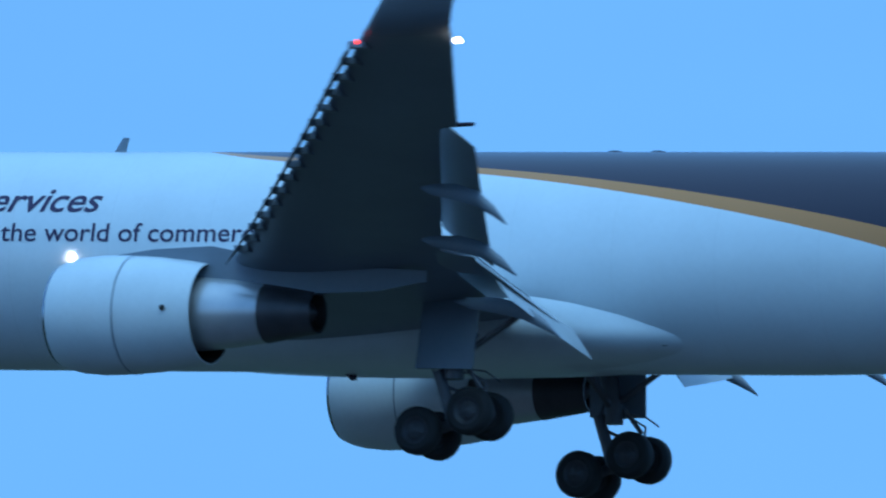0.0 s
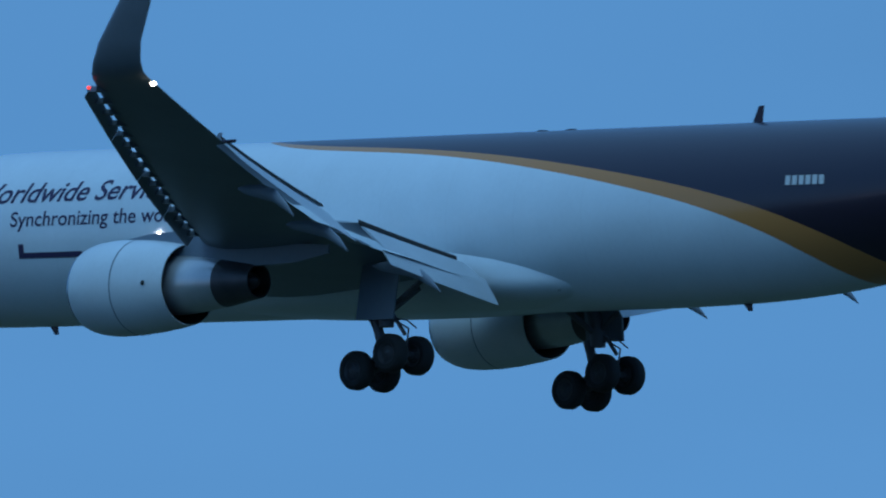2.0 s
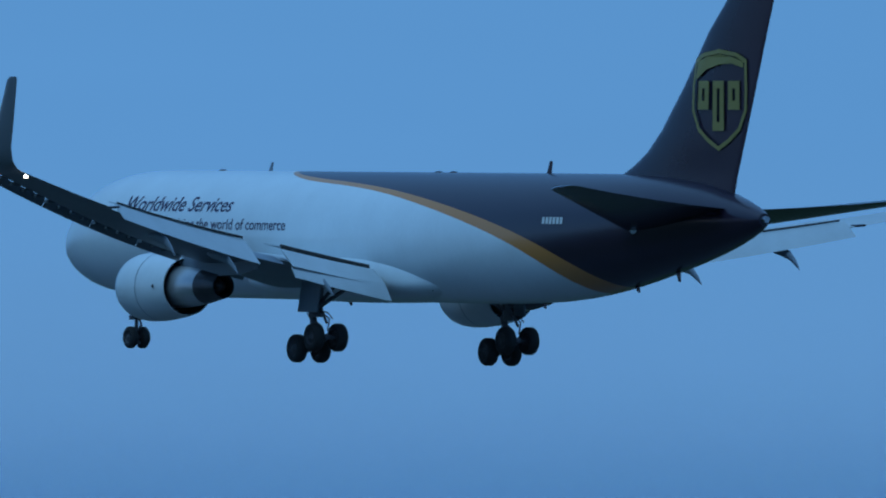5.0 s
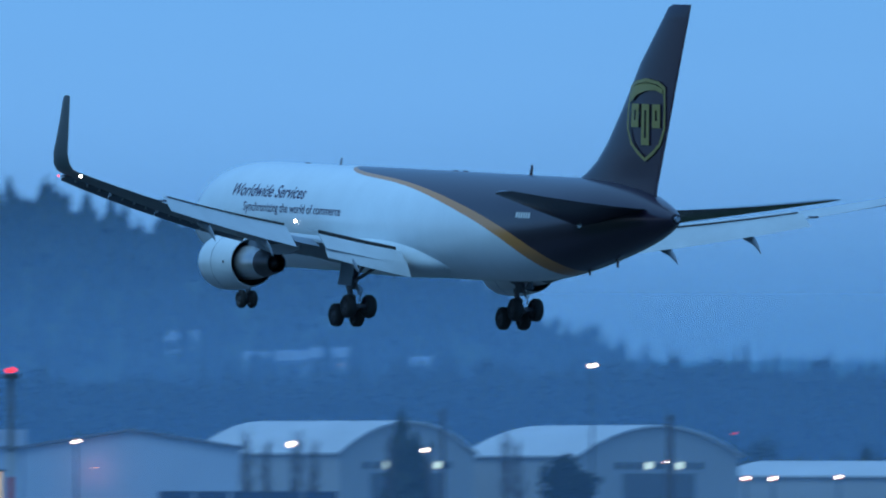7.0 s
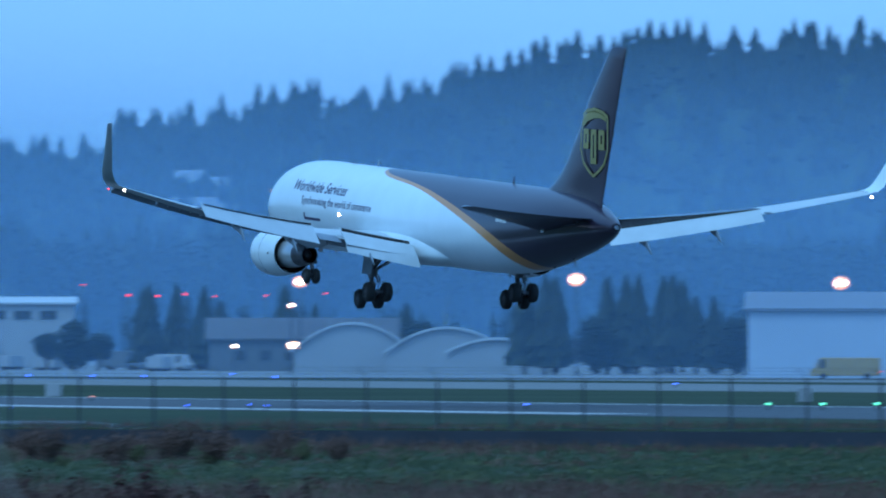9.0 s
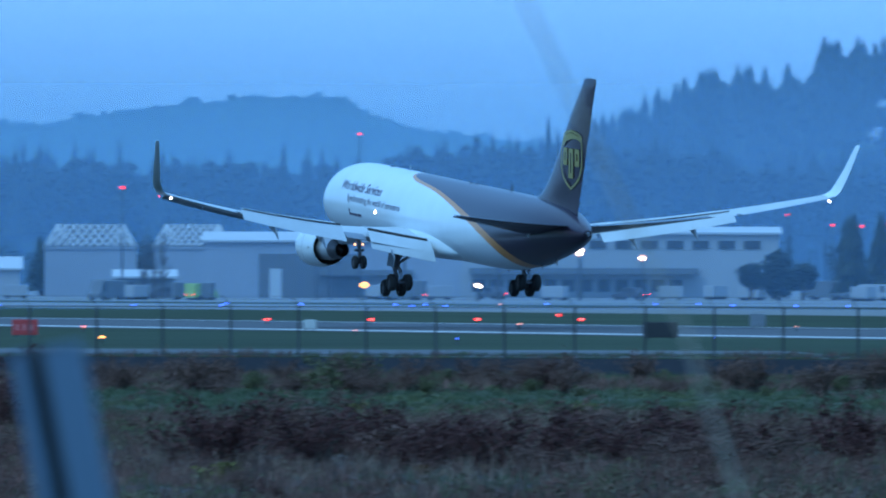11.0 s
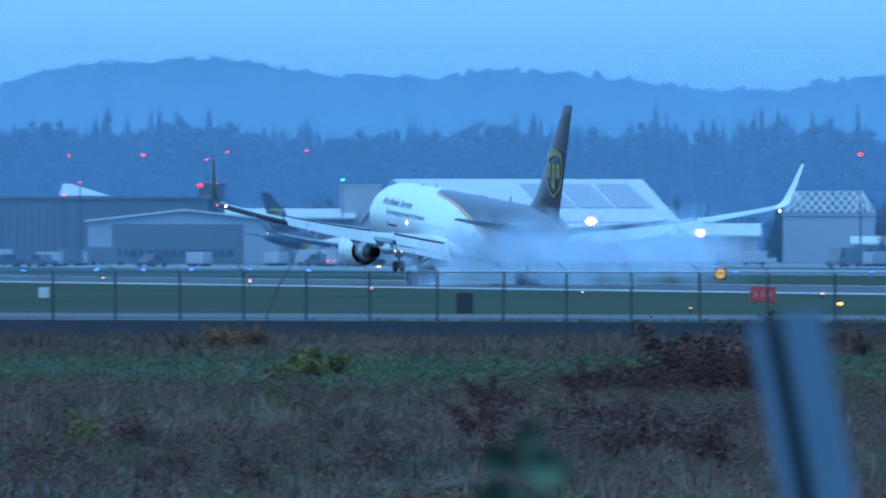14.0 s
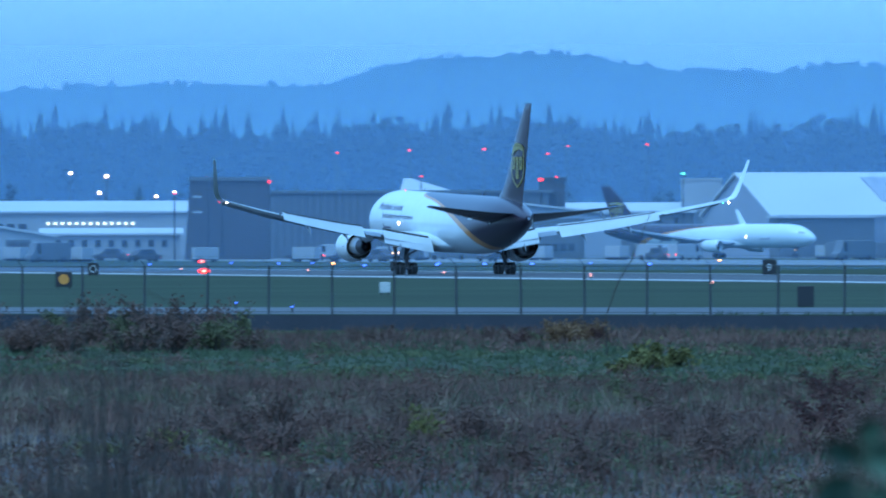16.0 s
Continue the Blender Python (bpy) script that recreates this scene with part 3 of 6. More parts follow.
def build_jet():
    jet = new("cargo_jet")
    tagged(jet, "white and brown twin-engined cargo jet landing with gear down", "airplane")
    bm = bmesh.new()
    st = [0.3, 0.34, 0.4, 0.5, 0.58, 0.7, 1.0, 1.4, 1.8, 2.3, 2.8, 3.4, 4.0, 4.7, 5.5, 6.5, 7.7] + list(np.arange(9, 34, 1.25)) + list(np.arange(34, 53.4, 0.8)) + [53.4, 53.75, 54.0]
    loft(bm, [hull_ring(s) for s in st])
    part("fuselage", bm, M_HULL, jet, "rounded white hull, brown behind a golden stripe")
    # wing root fairing
    bm = bmesh.new()
    rings = []
    for i in range(25):
        s = 15.4 + i * (34.4 - 15.4) / 24
        u = abs(s - 24.0) / (8.6 if s < 24 else 10.4)
        k = math.sqrt(max(0.0, 1 - u ** 2.4))
        rings.append([Vector((max(0.02, 2.63 * k) * math.copysign(abs(math.cos(a)) ** 0.8, math.cos(a)), 28 - s,
                              2.95 + (0.97 if math.sin(a) < 0 else 1.75) * max(0.02, k) * math.copysign(abs(math.sin(a)) ** 0.85, math.sin(a)))) for a in (2 * math.pi * j / 40 for j in range(40))])
    loft(bm, rings)
    part("wing_root_fairing", bm, M_WHITE, jet)
    for sd in (-1, 1):
        build_wing(jet, sd)
        build_engine(jet, sd)
        build_main_gear(jet, sd)
    build_nose_gear(jet)
    # fin with its fillet
    bm = bmesh.new()
    rings = []
    for z, le, te in ((6.3, 43.2, 51.7), (7.3, 43.3, 51.95), (7.75, 44.35, 52.1), (8.3, 45.35, 52.3), (9.2, 46.4, 52.6), (11, 48.0, 53.2), (13.2, 49.72, 53.92), (15.4, 51.95, 54.68), (15.95, 52.5, 54.86), (16.1, 52.95, 54.9)):
        c = te - le
        rings.append(foil((0, 28 - le, z), c, 0.5 * c * (0.10 if z > 8 else 0.085) * 2 * (0.2 if z > 16.05 else 1), n=15, up=Vector((1, 0, 0))))
    loft(bm, rings)
    fin = part("tail_fin", bm, M_BROWN, jet, "tall brown fin with a golden shield")
    # rudder line and shield on both faces
    for sd in (-1, 1):
        bm = bmesh.new()

        def fx(s, z):
            le = spline(z, [7.75, 8.3, 9.2, 11, 13.2, 15.4], [44.35, 45.35, 46.4, 48.0, 49.72, 51.95])
            te = 52.1 + (z - 7.75) * 0.339
            c = te - le
            k = min(0.999, max(0.001, (s - le) / c))
            th = c * 0.10 * 5 * (0.2969 * math.sqrt(k) - 0.126 * k - 0.3516 * k**2 + 0.2843 * k**3 - 0.1015 * k**4)
            return sd * (th * 1.1 + 0.035)

        def shape(outer, inner=None, push=0.0):
            a = [bm.verts.new((fx(s, z) + sd * push, 28 - s, z)) for s, z in outer]
            if inner is None:
                bm.faces.new(a)
                return
            b = [bm.verts.new((fx(s, z) + sd * push, 28 - s, z)) for s, z in inner]
            for i in range(len(a)):
                j = (i + 1) % len(a)
                bm.faces.new((a[i], a[j], b[j], b[i]))

        def shield(g):
            c, pts = 50.87, []
            for u, z in ((-1.8, 12.05), (-1.2, 12.32), (0, 12.47), (1.2, 12.32), (1.8, 12.05), (1.82, 11.0), (1.78, 10.0), (1.35, 9.2), (0.7, 8.75), (0, 8.4), (-0.7, 8.75), (-1.35, 9.2), (-1.78, 10.0), (-1.82, 11.0)):
                pts.append((c + u * g, 10.5 + (z - 10.5) * g))
            return pts
        shape(shield(1.0), shield(0.915))
        # the band across the shield's head
        head = [(49.3, 11.95), (49.9, 12.15), (50.87, 12.27), (51.8, 12.15), (52.45, 11.95), (52.45, 11.72), (51.7, 11.9), (50.87, 11.86), (50.0, 11.66), (49.28, 11.25)]
        shape(head)
        # three plain bars in the middle of it
        for c, z0, z1, w in ((49.85, 10.05, 11.2, 0.36), (50.85, 9.2, 11.2, 0.36), (51.85, 10.05, 11.2, 0.36)):
            shape([(c - w, z0), (c + w, z0), (c + w, z1), (c - w, z1)], [(c - w * .25, z0 + .35), (c + w * .25, z0 + .35), (c + w * .25, z1 - .3), (c - w * .25, z1 - .3)])
        part("shield_emblem", bm, M_GOLD, fin, "golden shield outline", smooth=False)
    bm = bmesh.new()
    tube(bm, [(0, 28 - 53.9, 5.66), (0, 28 - 54.2, 5.67)], [0.2, 0.13], 14)
    part("tail_exhaust", bm, M_LIP, jet)
    # tailplane
    for sd in (-1, 1):
        bm = bmesh.new()
        rings = []
        for k in (0, 0.25, 0.5, 0.75, 0.97, 1.0):
            x = 0.6 + (9.15 - 0.6) * k
            le = 45.6 + (52.3 - 45.6) * k + (0.4 if k == 1.0 else 0)
            te = 52.4 + (53.95 - 52.4) * k
            rings.append(foil((sd * x, 28 - le, 4.98 + 1.74 * k), te - le, 0.10 * (te - le) * (0.3 if k == 1 else 1), deflect=-9 + 4 * k, n=13))
        loft(bm, rings)
        part("tailplane", bm, M_BROWN, jet, "brown tailplane")
    # roof aerials, vents, skids, belly blades, beacon
    for s, h, w in ((16.1, 0.42, 0.3), (37.98, 0.55, 0.36)):
        bm = bmesh.new()
        rings = []
        for k in (0, 0.5, 1):
            rings.append(foil((0, 28 - s + 0.2 - 0.25 * k, 7.4 + h * k), w * (1.15 - 0.55 * k), 0.05, n=7, up=Vector((1, 0, 0))))
        loft(bm, rings)
        part("blade_aerial", bm, M_WING if s < 20 else M_BROWN, jet)
    for s in (12.2, 29.5, 30.65):
        bm = bmesh.new()
        ball(bm, (0, 28 - s, 7.44), 0.25, squash=(0.6, 1, 0.26))
        part("roof_fairing", bm, M_BROWN, jet)
    for s, h in ((9.2, 0.3), (22.5, 0.25), (37.6, 0.26), (44.6, 0.26), (47.6, 0.42)):
        bm = bmesh.new()
        b = hull(s)[2]
        rings = []
        for k in (0, 0.5, 1):
            rings.append(foil((0, 28 - s - 0.25 * k, b + 0.05 - h * k), 0.35 * (1.1 - 0.6 * k), 0.06, n=7, up=Vector((1, 0, 0))))
        loft(bm, rings)
        part("belly_aerial", bm, M_BROWN, jet)
    for sd in (-1, 1):
        bm = bmesh.new()
        ball(bm, (-sd * hull_x(31.77, 2.68, 0.0), 28 - 31.77, 2.68), 0.16, squash=(0.3, 1.3, 0.9))
        part("outflow_vent", bm, M_DARKGAP, jet)
        bm = bmesh.new()
        ball(bm, (-sd * hull_x(16.2, 4.52, 0.03), 28 - 16.2, 4.52), 0.085, squash=(0.6, 1, 1))
        part("hull_lamp", bm, M_LAND, jet, "bright lamp on the hull's flank")
        bm = bmesh.new()
        ball(bm, (-sd * hull_x(47.3, 5.2, 0.0), 28 - 47.3, 5.2), 0.2, squash=(0.4, 1.2, 1))
        part("stabiliser_pivot", bm, M_WHITE, jet)
        # cargo door frame mark and cockpit side panes
        bm = bmesh.new()
        pts = [(10.2, 4.38), (10.42, 4.38), (10.42, 4.12), (12.9, 4.12), (12.9, 3.95), (10.2, 3.95)]
        v = [bm.verts.new((-sd * hull_x(s, z, 0.014), 28 - s, z)) for s, z in pts]
        bm.faces.new(v)
        part("door_mark", bm, M_LETTER, jet, smooth=False)
        for s, z0, z1, w in ((2.0, 5.15, 5.65, 0.55), (2.7, 5.2, 5.7, 0.5)):
            bm = bmesh.new()
            v = [bm.verts.new((-sd * hull_x(a, z, 0.012), 28 - a, z)) for a, z in ((s, z0), (s + w, z0 + .03), (s + w, z1), (s + .08, z1 - .08))]
            bm.faces.new(v)
            part("cockpit_pane", bm, M_GLASS, jet, smooth=False)
        for k in range(6):
            bm = bmesh.new()
            s = 41.2 + k * 0.25
            v = [bm.verts.new((-sd * hull_x(a, z, 0.012), 28 - a, z)) for a, z in ((s, 5.36), (s + .18, 5.36), (s + .15, 5.64), (s - .03, 5.64))]
            bm.faces.new(v)
            part("registration_bar", bm, M_PLATE, jet, smooth=False)
    lettering("Worldwide Services", 0.62, 8.1, 5.68, 8.72, 0.28, M_LETTER, jet, bold=0.012)
    lettering("Synchronizing the world of commerce", 0.46, 9.85, 4.93, 11.6, 0.0, M_LETTER, jet, bold=0.008)
    return jet


JET = build_jet()


# ---- ground ----
FENCE_P, FENCE_N = 522.7, 44.0     # distance of the fence's line from the eye, bearing of its normal


def fence_d(az):
    return FENCE_P / math.cos(radians(az - FENCE_N))


def ground_z(x, y):
    d = math.hypot(x, y)
    az = math.degrees(math.atan2(x, y))
    f = fence_d(az) if abs(az - FENCE_N) < 60 else 1000
    near = spline(min(d, 260), [0, 10, 40, 120, 200, 260], [2.1, 2.05, 1.5, -0.2, -0.7, -0.75])
    return near if d < f else 0.0


M_FIELD = material("autumn_field_soil", (0.10, 0.074, 0.068), 0.95, scale=0.25, color2=(0.04, 0.034, 0.033), bump=0.4, spec=0.1)
M_TURF = material("rough_turf", (0.062, 0.082, 0.045), 0.95, scale=0.12, color2=(0.055, 0.048, 0.038), bump=0.3, spec=0.05)
M_LAWN = material("airfield_grass", (0.034, 0.052, 0.026), 0.95, vary=0.45, scale=0.03, bump=0.3, spec=0.1)
M_TARMAC = material("wet_asphalt", (0.055, 0.057, 0.062), 0.62, vary=0.25, scale=0.05, spec=0.3)
M_APRON = material("pale_concrete", (0.17, 0.17, 0.165), 0.6, vary=0.2, scale=0.05, spec=0.3)
M_ROAD = material("worn_grey_asphalt", (0.072, 0.073, 0.078), 0.65, vary=0.25, scale=0.05, spec=0.4)
M_WALL = material("dark_kerb_concrete", (0.036, 0.040, 0.052), 0.9, vary=0.25, scale=0.4)


def build_ground():
    bm = bmesh.new()
    azs = [-180 + 7.5 * i for i in range(25)] + list(np.arange(8, 34, 0.5)) + list(np.arange(37.5, 181, 7.5))
    rows = []
    for az in sorted(set(azs)):
        f = fence_d(az) if abs(az - FENCE_N) < 60 else 1000
        ds = [0.02, 4, 10, 25, 40, 60, 90, 120, 160, 200, 260] + [260 + (f - 260) * k / 8 for k in range(1, 8)] + [f - 0.05, f + 0.05, f + 300, 1500, 2500, 4000, 5200]
        rows.append([bm.verts.new((*spot(az, d)[:2], ground_z(*spot(az, d)[:2]))) for d in ds])
    for a, b in zip(rows, rows[1:] ):
        for i in range(len(a) - 1):
            f = bm.faces.new((a[i], b[i], b[i + 1], a[i + 1]))
            f.material_index = 0 if i < 12 else 2 if i < 18 else 1
    g = part("ground", bm, [M_FIELD, M_LAWN, M_TURF], None)
    tagged(g, "weedy autumn field falling to a mown airfield", "ground", kind="structure")

    def sheet(name, pts, mat, z, label, cat):
        bm = bmesh.new()
        lo = [bm.verts.new((x, y, z - 0.3)) for x, y in pts]
        hi = [bm.verts.new((x, y, z)) for x, y in pts]
        bm.faces.new(hi)
        for i in range(len(pts)):
            j = (i + 1) % len(pts)
            bm.faces.new((lo[i], lo[j], hi[j], hi[i]))
        return tagged(part(name, bm, mat, None, smooth=False), label, cat, kind="structure")

    sheet("runway", [(258, 350), (311, 350), (311, 3600), (258, 3600)], M_TARMAC, 0.02, "wide dark wet asphalt runway", "runway")
    sheet("taxiway", [(400, 400), (470, 400), (470, 3400), (400, 3400)], M_APRON, 0.02, "pale concrete taxiway beside the runway", "taxiway")
    sheet("apron", [(500, 1150), (1300, 900), (1500, 2700), (500, 2700)], M_APRON, 0.03, "pale concrete apron before the hangars", "apron")
    # Pale strip painted for the wet runway edge's reflection of the sky.
    sheet("runway_shoulder", [(261, 640), (265.5, 640), (265.5, 1500), (261, 1500)], material("pale_runway_reflection", (0.5, 0.5, 0.49), 0.5, vary=0.12, scale=0.05), 0.035, "pale strip painted for the wet reflection along the runway", "runway edge")
    bm = bmesh.new()
    box(bm, 0, 0.9, 0, 900, 0.015, 0.03, pose(305, 500, 0.02))
    tagged(part("runway_edge_line", bm, M_PLATE, None, smooth=False), "worn white painted runway edge line", "marking", kind="structure")
    # service road along the fence
    pts = [spot(a, fence_d(a) + 4)[:2] for a in (9, 12, 15, 18, 20.4)] + [spot(a, fence_d(a) + 58)[:2] for a in (20.0, 18, 15, 12, 9)]
    sheet("service_road", pts, M_ROAD, 0.015, "grey worn asphalt service road inside the fence", "road")


build_ground()


# ---- woods and hills ----
M_NEEDLE = material("conifer_foliage", (0.036, 0.046, 0.036), 0.9, vary=0.4, scale=0.05, spec=0.1)
M_HILL = material("wooded_hill", (0.045, 0.065, 0.035), 0.95, vary=0.5, scale=0.03, spec=0.05)


def add_conifer(vs, fs, x, y, z, h, r, rnd, tiers=7, n=7):
    """A ragged fir as stacked, drooping skirts of branches."""
    for k in range(tiers):
        u = k / tiers
        zb, zt = z + h * (0.08 + 0.86 * u), z + h * min(1.0, 0.08 + 0.86 * u + 0.26)
        rr = r * (1 - u) ** 0.85 * rnd.uniform(0.8, 1.15) + 0.15
        a0, b = rnd.uniform(0, 6.28), len(vs)
        vs.append((x, y, zt))
        for j in range(n):
            a = a0 + 6.283 * j / n
            q = rr * rnd.uniform(0.55, 1.25)
            vs.append((x + q * math.cos(a), y + q * math.sin(a), zb - rnd.uniform(0, 0.04) * h))
        for j in range(n):
            fs.append((b, b + 1 + j, b + 1 + (j + 1) % n))


def add_broadleaf(vs, fs, x, y, z, h, r, rnd, clumps=14):
    """A bare-ish rounded crown of ragged clumps on a trunk."""
    b = len(vs)
    for q in range(3):
        a = 2.094 * q
        vs.append((x + 0.25 * math.cos(a), y + 0.25 * math.sin(a), z))
    vs.append((x, y, z + h * 0.7))
    fs.extend([(b, b + 1, b + 3), (b + 1, b + 2, b + 3), (b + 2, b, b + 3)])
    for _ in range(clumps):
        a, e, k = rnd.uniform(0, 6.28), rnd.uniform(-0.3, 1.2), rnd.uniform(0.35, 0.95)
        c = (x + r * k * math.cos(a) * math.cos(e), y + r * k * math.sin(a) * math.cos(e), z + h * 0.58 + h * 0.36 * k * math.sin(e))
        b, s = len(vs), r * rnd.uniform(0.25, 0.45)
        for px, py, pz in ((1, 0, 0), (-1, 0, 0), (0, 1, 0), (0, -1, 0), (0, 0, 1), (0, 0, -1)):
            vs.append((c[0] + px * s * rnd.uniform(0.6, 1.3), c[1] + py * s * rnd.uniform(0.6, 1.3), c[2] + pz * s * rnd.uniform(0.6, 1.3)))
        for i, j, k2 in ((0, 2, 4), (2, 1, 4), (1, 3, 4), (3, 0, 4), (2, 0, 5), (1, 2, 5), (3, 1, 5), (0, 3, 5)):
            fs.append((b + i, b + j, b + k2))


def raw(name, vs, fs, mat, parent=None, smooth=False):
    me = bpy.data.meshes.new(name)
    me.from_pydata(vs, [], fs)
    me.materials.append(mat)
    if smooth:
        me.polygons.foreach_set("use_smooth", [True] * len(me.polygons))
    ob = new(name, me)
    if parent is not None:
        ob.parent = parent
    return ob


def profile(points):
    xs, ys = [p[0] for p in points], [p[1] for p in points]
    return lambda a: float(np.interp(a, xs, ys))


def hill(name, d, depth, outline, label, bumps, rough):
    """A long ridge whose crest stands at the given elevations (degrees) over the bearings."""
    top = profile(outline)
    a0, a1 = outline[0][0], outline[-1][0]
    vs, fs, n, m = [], [], 320, 7
    for i in range(n + 1):
        az = a0 + (a1 - a0) * i / n
        crest = 3.8 + d * math.tan(radians(top(az))) + rough * (noise.noise((az * 9, d, 0)) + 0.7 * noise.noise((az * 27, d, 3)))
        for j in range(m + 1):
            u = j / m
            k = math.sin(min(1, u / 0.75) * math.pi / 2)
            dd = d - depth * (1 - min(1, u / 0.75)) + (depth * (u - 0.75) * 2 if u > 0.75 else 0)
            z = crest * k - (crest * (u - 0.75) * 3 if u > 0.75 else 0)
            vs.append(tuple(spot(az, dd, max(-1, z))))
    for i, j in itertools.product(range(n), range(m)):
        q = i * (m + 1) + j
        fs.append((q, q + m + 1, q + m + 2, q + 1))
    ob = tagged(raw(name, vs, fs, M_HILL, smooth=True), label, "hill", kind="structure")
    rnd = random.Random(len(name))
    vs, fs = [], []
    for _ in range(bumps[0]):
        az = rnd.uniform(a0, a1)
        u = rnd.random() ** 0.6
        crest = 3.8 + d * math.tan(radians(top(az)))
        p = spot(az, d - depth * (1 - u))
        h = bumps[1] * (0.5 + 0.9 * rnd.random() ** 1.7)
        z = crest * math.sin(u * math.pi / 2) - bumps[1] * 0.4
        if name == "far_hill" or rnd.random() < 0.35:
            add_broadleaf(vs, fs, p.x, p.y, z - h * 0.45, h * 1.15, h * 0.5, rnd, 7)
        else:
            add_conifer(vs, fs, p.x, p.y, z, h, h * rnd.uniform(0.2, 0.34), rnd, 6, 7)
    w = tagged(raw(name.replace("hill", "woods"), vs, fs, M_NEEDLE), "dense dark conifer woods on the hill", "woods", kind="stuff")
    return ob


hill("far_hill", 4650, 500, [(8, 0.6), (11.76, 0.63), (12.46, 0.66), (13.2, 0.65), (13.46, 0.74), (13.96, 0.79), (14.33, 0.785), (14.7, 0.72), (15.16, 0.70), (15.5, 0.745), (15.9, 0.71), (16.3, 0.66),
                           (16.65, 0.64), (17.0, 0.70), (17.4, 0.75), (17.88, 0.775), (18.05, 0.75), (18.3, 0.64), (19, 0.55), (33, 0.5)],
     "distant hazy wooded ridge", (5200, 5.5), 1.6)
NEAR_HILL = [(18.6, 0.3), (19.0, 0.42), (19.3, 0.55), (19.47, 0.61), (19.6, 0.68), (19.72, 0.73), (20.0, 0.70), (20.17, 0.83), (20.35, 0.88), (20.5, 0.86), (20.72, 0.93), (20.97, 0.96), (21.15, 0.94),
                            (21.6, 1.02), (22.0, 1.17), (22.6, 1.22), (22.9, 1.24), (23.6, 1.23), (23.85, 1.17), (24.3, 1.10), (24.55, 1.03), (24.9, 1.06), (25.3, 1.01), (25.7, 0.90), (26.0, 0.80), (26.25, 0.63), (26.5, 0.5), (27, 0.3)]
hill("near_hill", 3250, 420, NEAR_HILL,
     "dark wooded hill beyond the airfield", (4200, 13), 1.2)


def woods_belt(name, d0, d1, a0, a1, count, low, tall, seed, label):
    rnd = random.Random(seed)
    vs, fs = [], []
    for _ in range(count):
        az, d = rnd.uniform(a0, a1), rnd.uniform(d0, d1)
        p = spot(az, d)
        clump = 0.5 + 0.45 * noise.noise((az * 2.3, seed, 0.5)) + 0.5 * noise.noise((az * 9, seed, 2)) + 0.3 * noise.noise((az * 31, seed, 4))
        h = low + (tall - low) * min(1.1, max(0, clump)) * rnd.uniform(0.75, 1.05)
        h *= 1.0 - 0.16 * rnd.random() ** 1.5
        if rnd.random() < 0.13:
            add_conifer(vs, fs, p.x, p.y, h * 0.35, h * 0.65 * rnd.uniform(0.86, 1.03), h * rnd.uniform(0.07, 0.12), rnd, 8, 6)
        else:
            add_broadleaf(vs, fs, p.x, p.y, 0, h * 0.95, h * rnd.uniform(0.06, 0.14), rnd, 10)
    return tagged(raw(name, vs, fs, M_NEEDLE), label, "woods", kind="stuff")


woods_belt("far_woods", 2750, 2950, 9, 31, 9000, 29, 36.0, 4, "long belt of dark firs behind the airport")
woods_belt("far_woods", 2745, 2900, 18.25, 19.7, 620, 33, 40, 14, "tall dark firs behind the airport")
woods_belt("far_woods", 2745, 2900, 25.6, 31, 1400, 31, 38, 24, "tall dark firs behind the arched hangars")
woods_belt("near_woods", 2560, 2650, 9, 31, 700, 9, 19, 9, "loose dark trees behind the hangars")


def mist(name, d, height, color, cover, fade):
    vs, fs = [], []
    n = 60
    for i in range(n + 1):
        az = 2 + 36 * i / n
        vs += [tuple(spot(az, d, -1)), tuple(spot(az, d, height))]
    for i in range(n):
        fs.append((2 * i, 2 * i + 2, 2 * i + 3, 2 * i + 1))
    return tagged(raw(name, vs, fs, veil(name, color, cover, height, fade)), "see-through sheet tinted bluish for distance haze", "mist", kind="stuff")


# Sheets added at several depths to tint the distance with bluish haze.
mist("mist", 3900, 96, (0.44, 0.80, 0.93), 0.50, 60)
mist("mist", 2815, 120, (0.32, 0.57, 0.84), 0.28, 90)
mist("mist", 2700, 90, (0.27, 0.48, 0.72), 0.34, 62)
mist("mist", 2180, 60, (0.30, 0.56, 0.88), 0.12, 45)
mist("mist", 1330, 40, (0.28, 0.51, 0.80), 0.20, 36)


# ---- fence along the airfield ----
M_POST = material("dull_galvanised_steel", (0.055, 0.06, 0.065), 0.6, metal=0.2, vary=0.2)


def sheer(name, color, cover):
    m = bpy.data.materials.new(name)
    m.use_nodes = True
    n, l = m.node_tree.nodes, m.node_tree.links
    n.clear()
    o, mix, t, d = n.new("ShaderNodeOutputMaterial"), n.new("ShaderNodeMixShader"), n.new("ShaderNodeBsdfTransparent"), n.new("ShaderNodeBsdfDiffuse")
    d.inputs[0].default_value = (*color, 1)
    mix.inputs[0].default_value = cover
    l.new(t.outputs[0], mix.inputs[1])
    l.new(d.outputs[0], mix.inputs[2])
    l.new(mix.outputs[0], o.inputs[0])
    return m


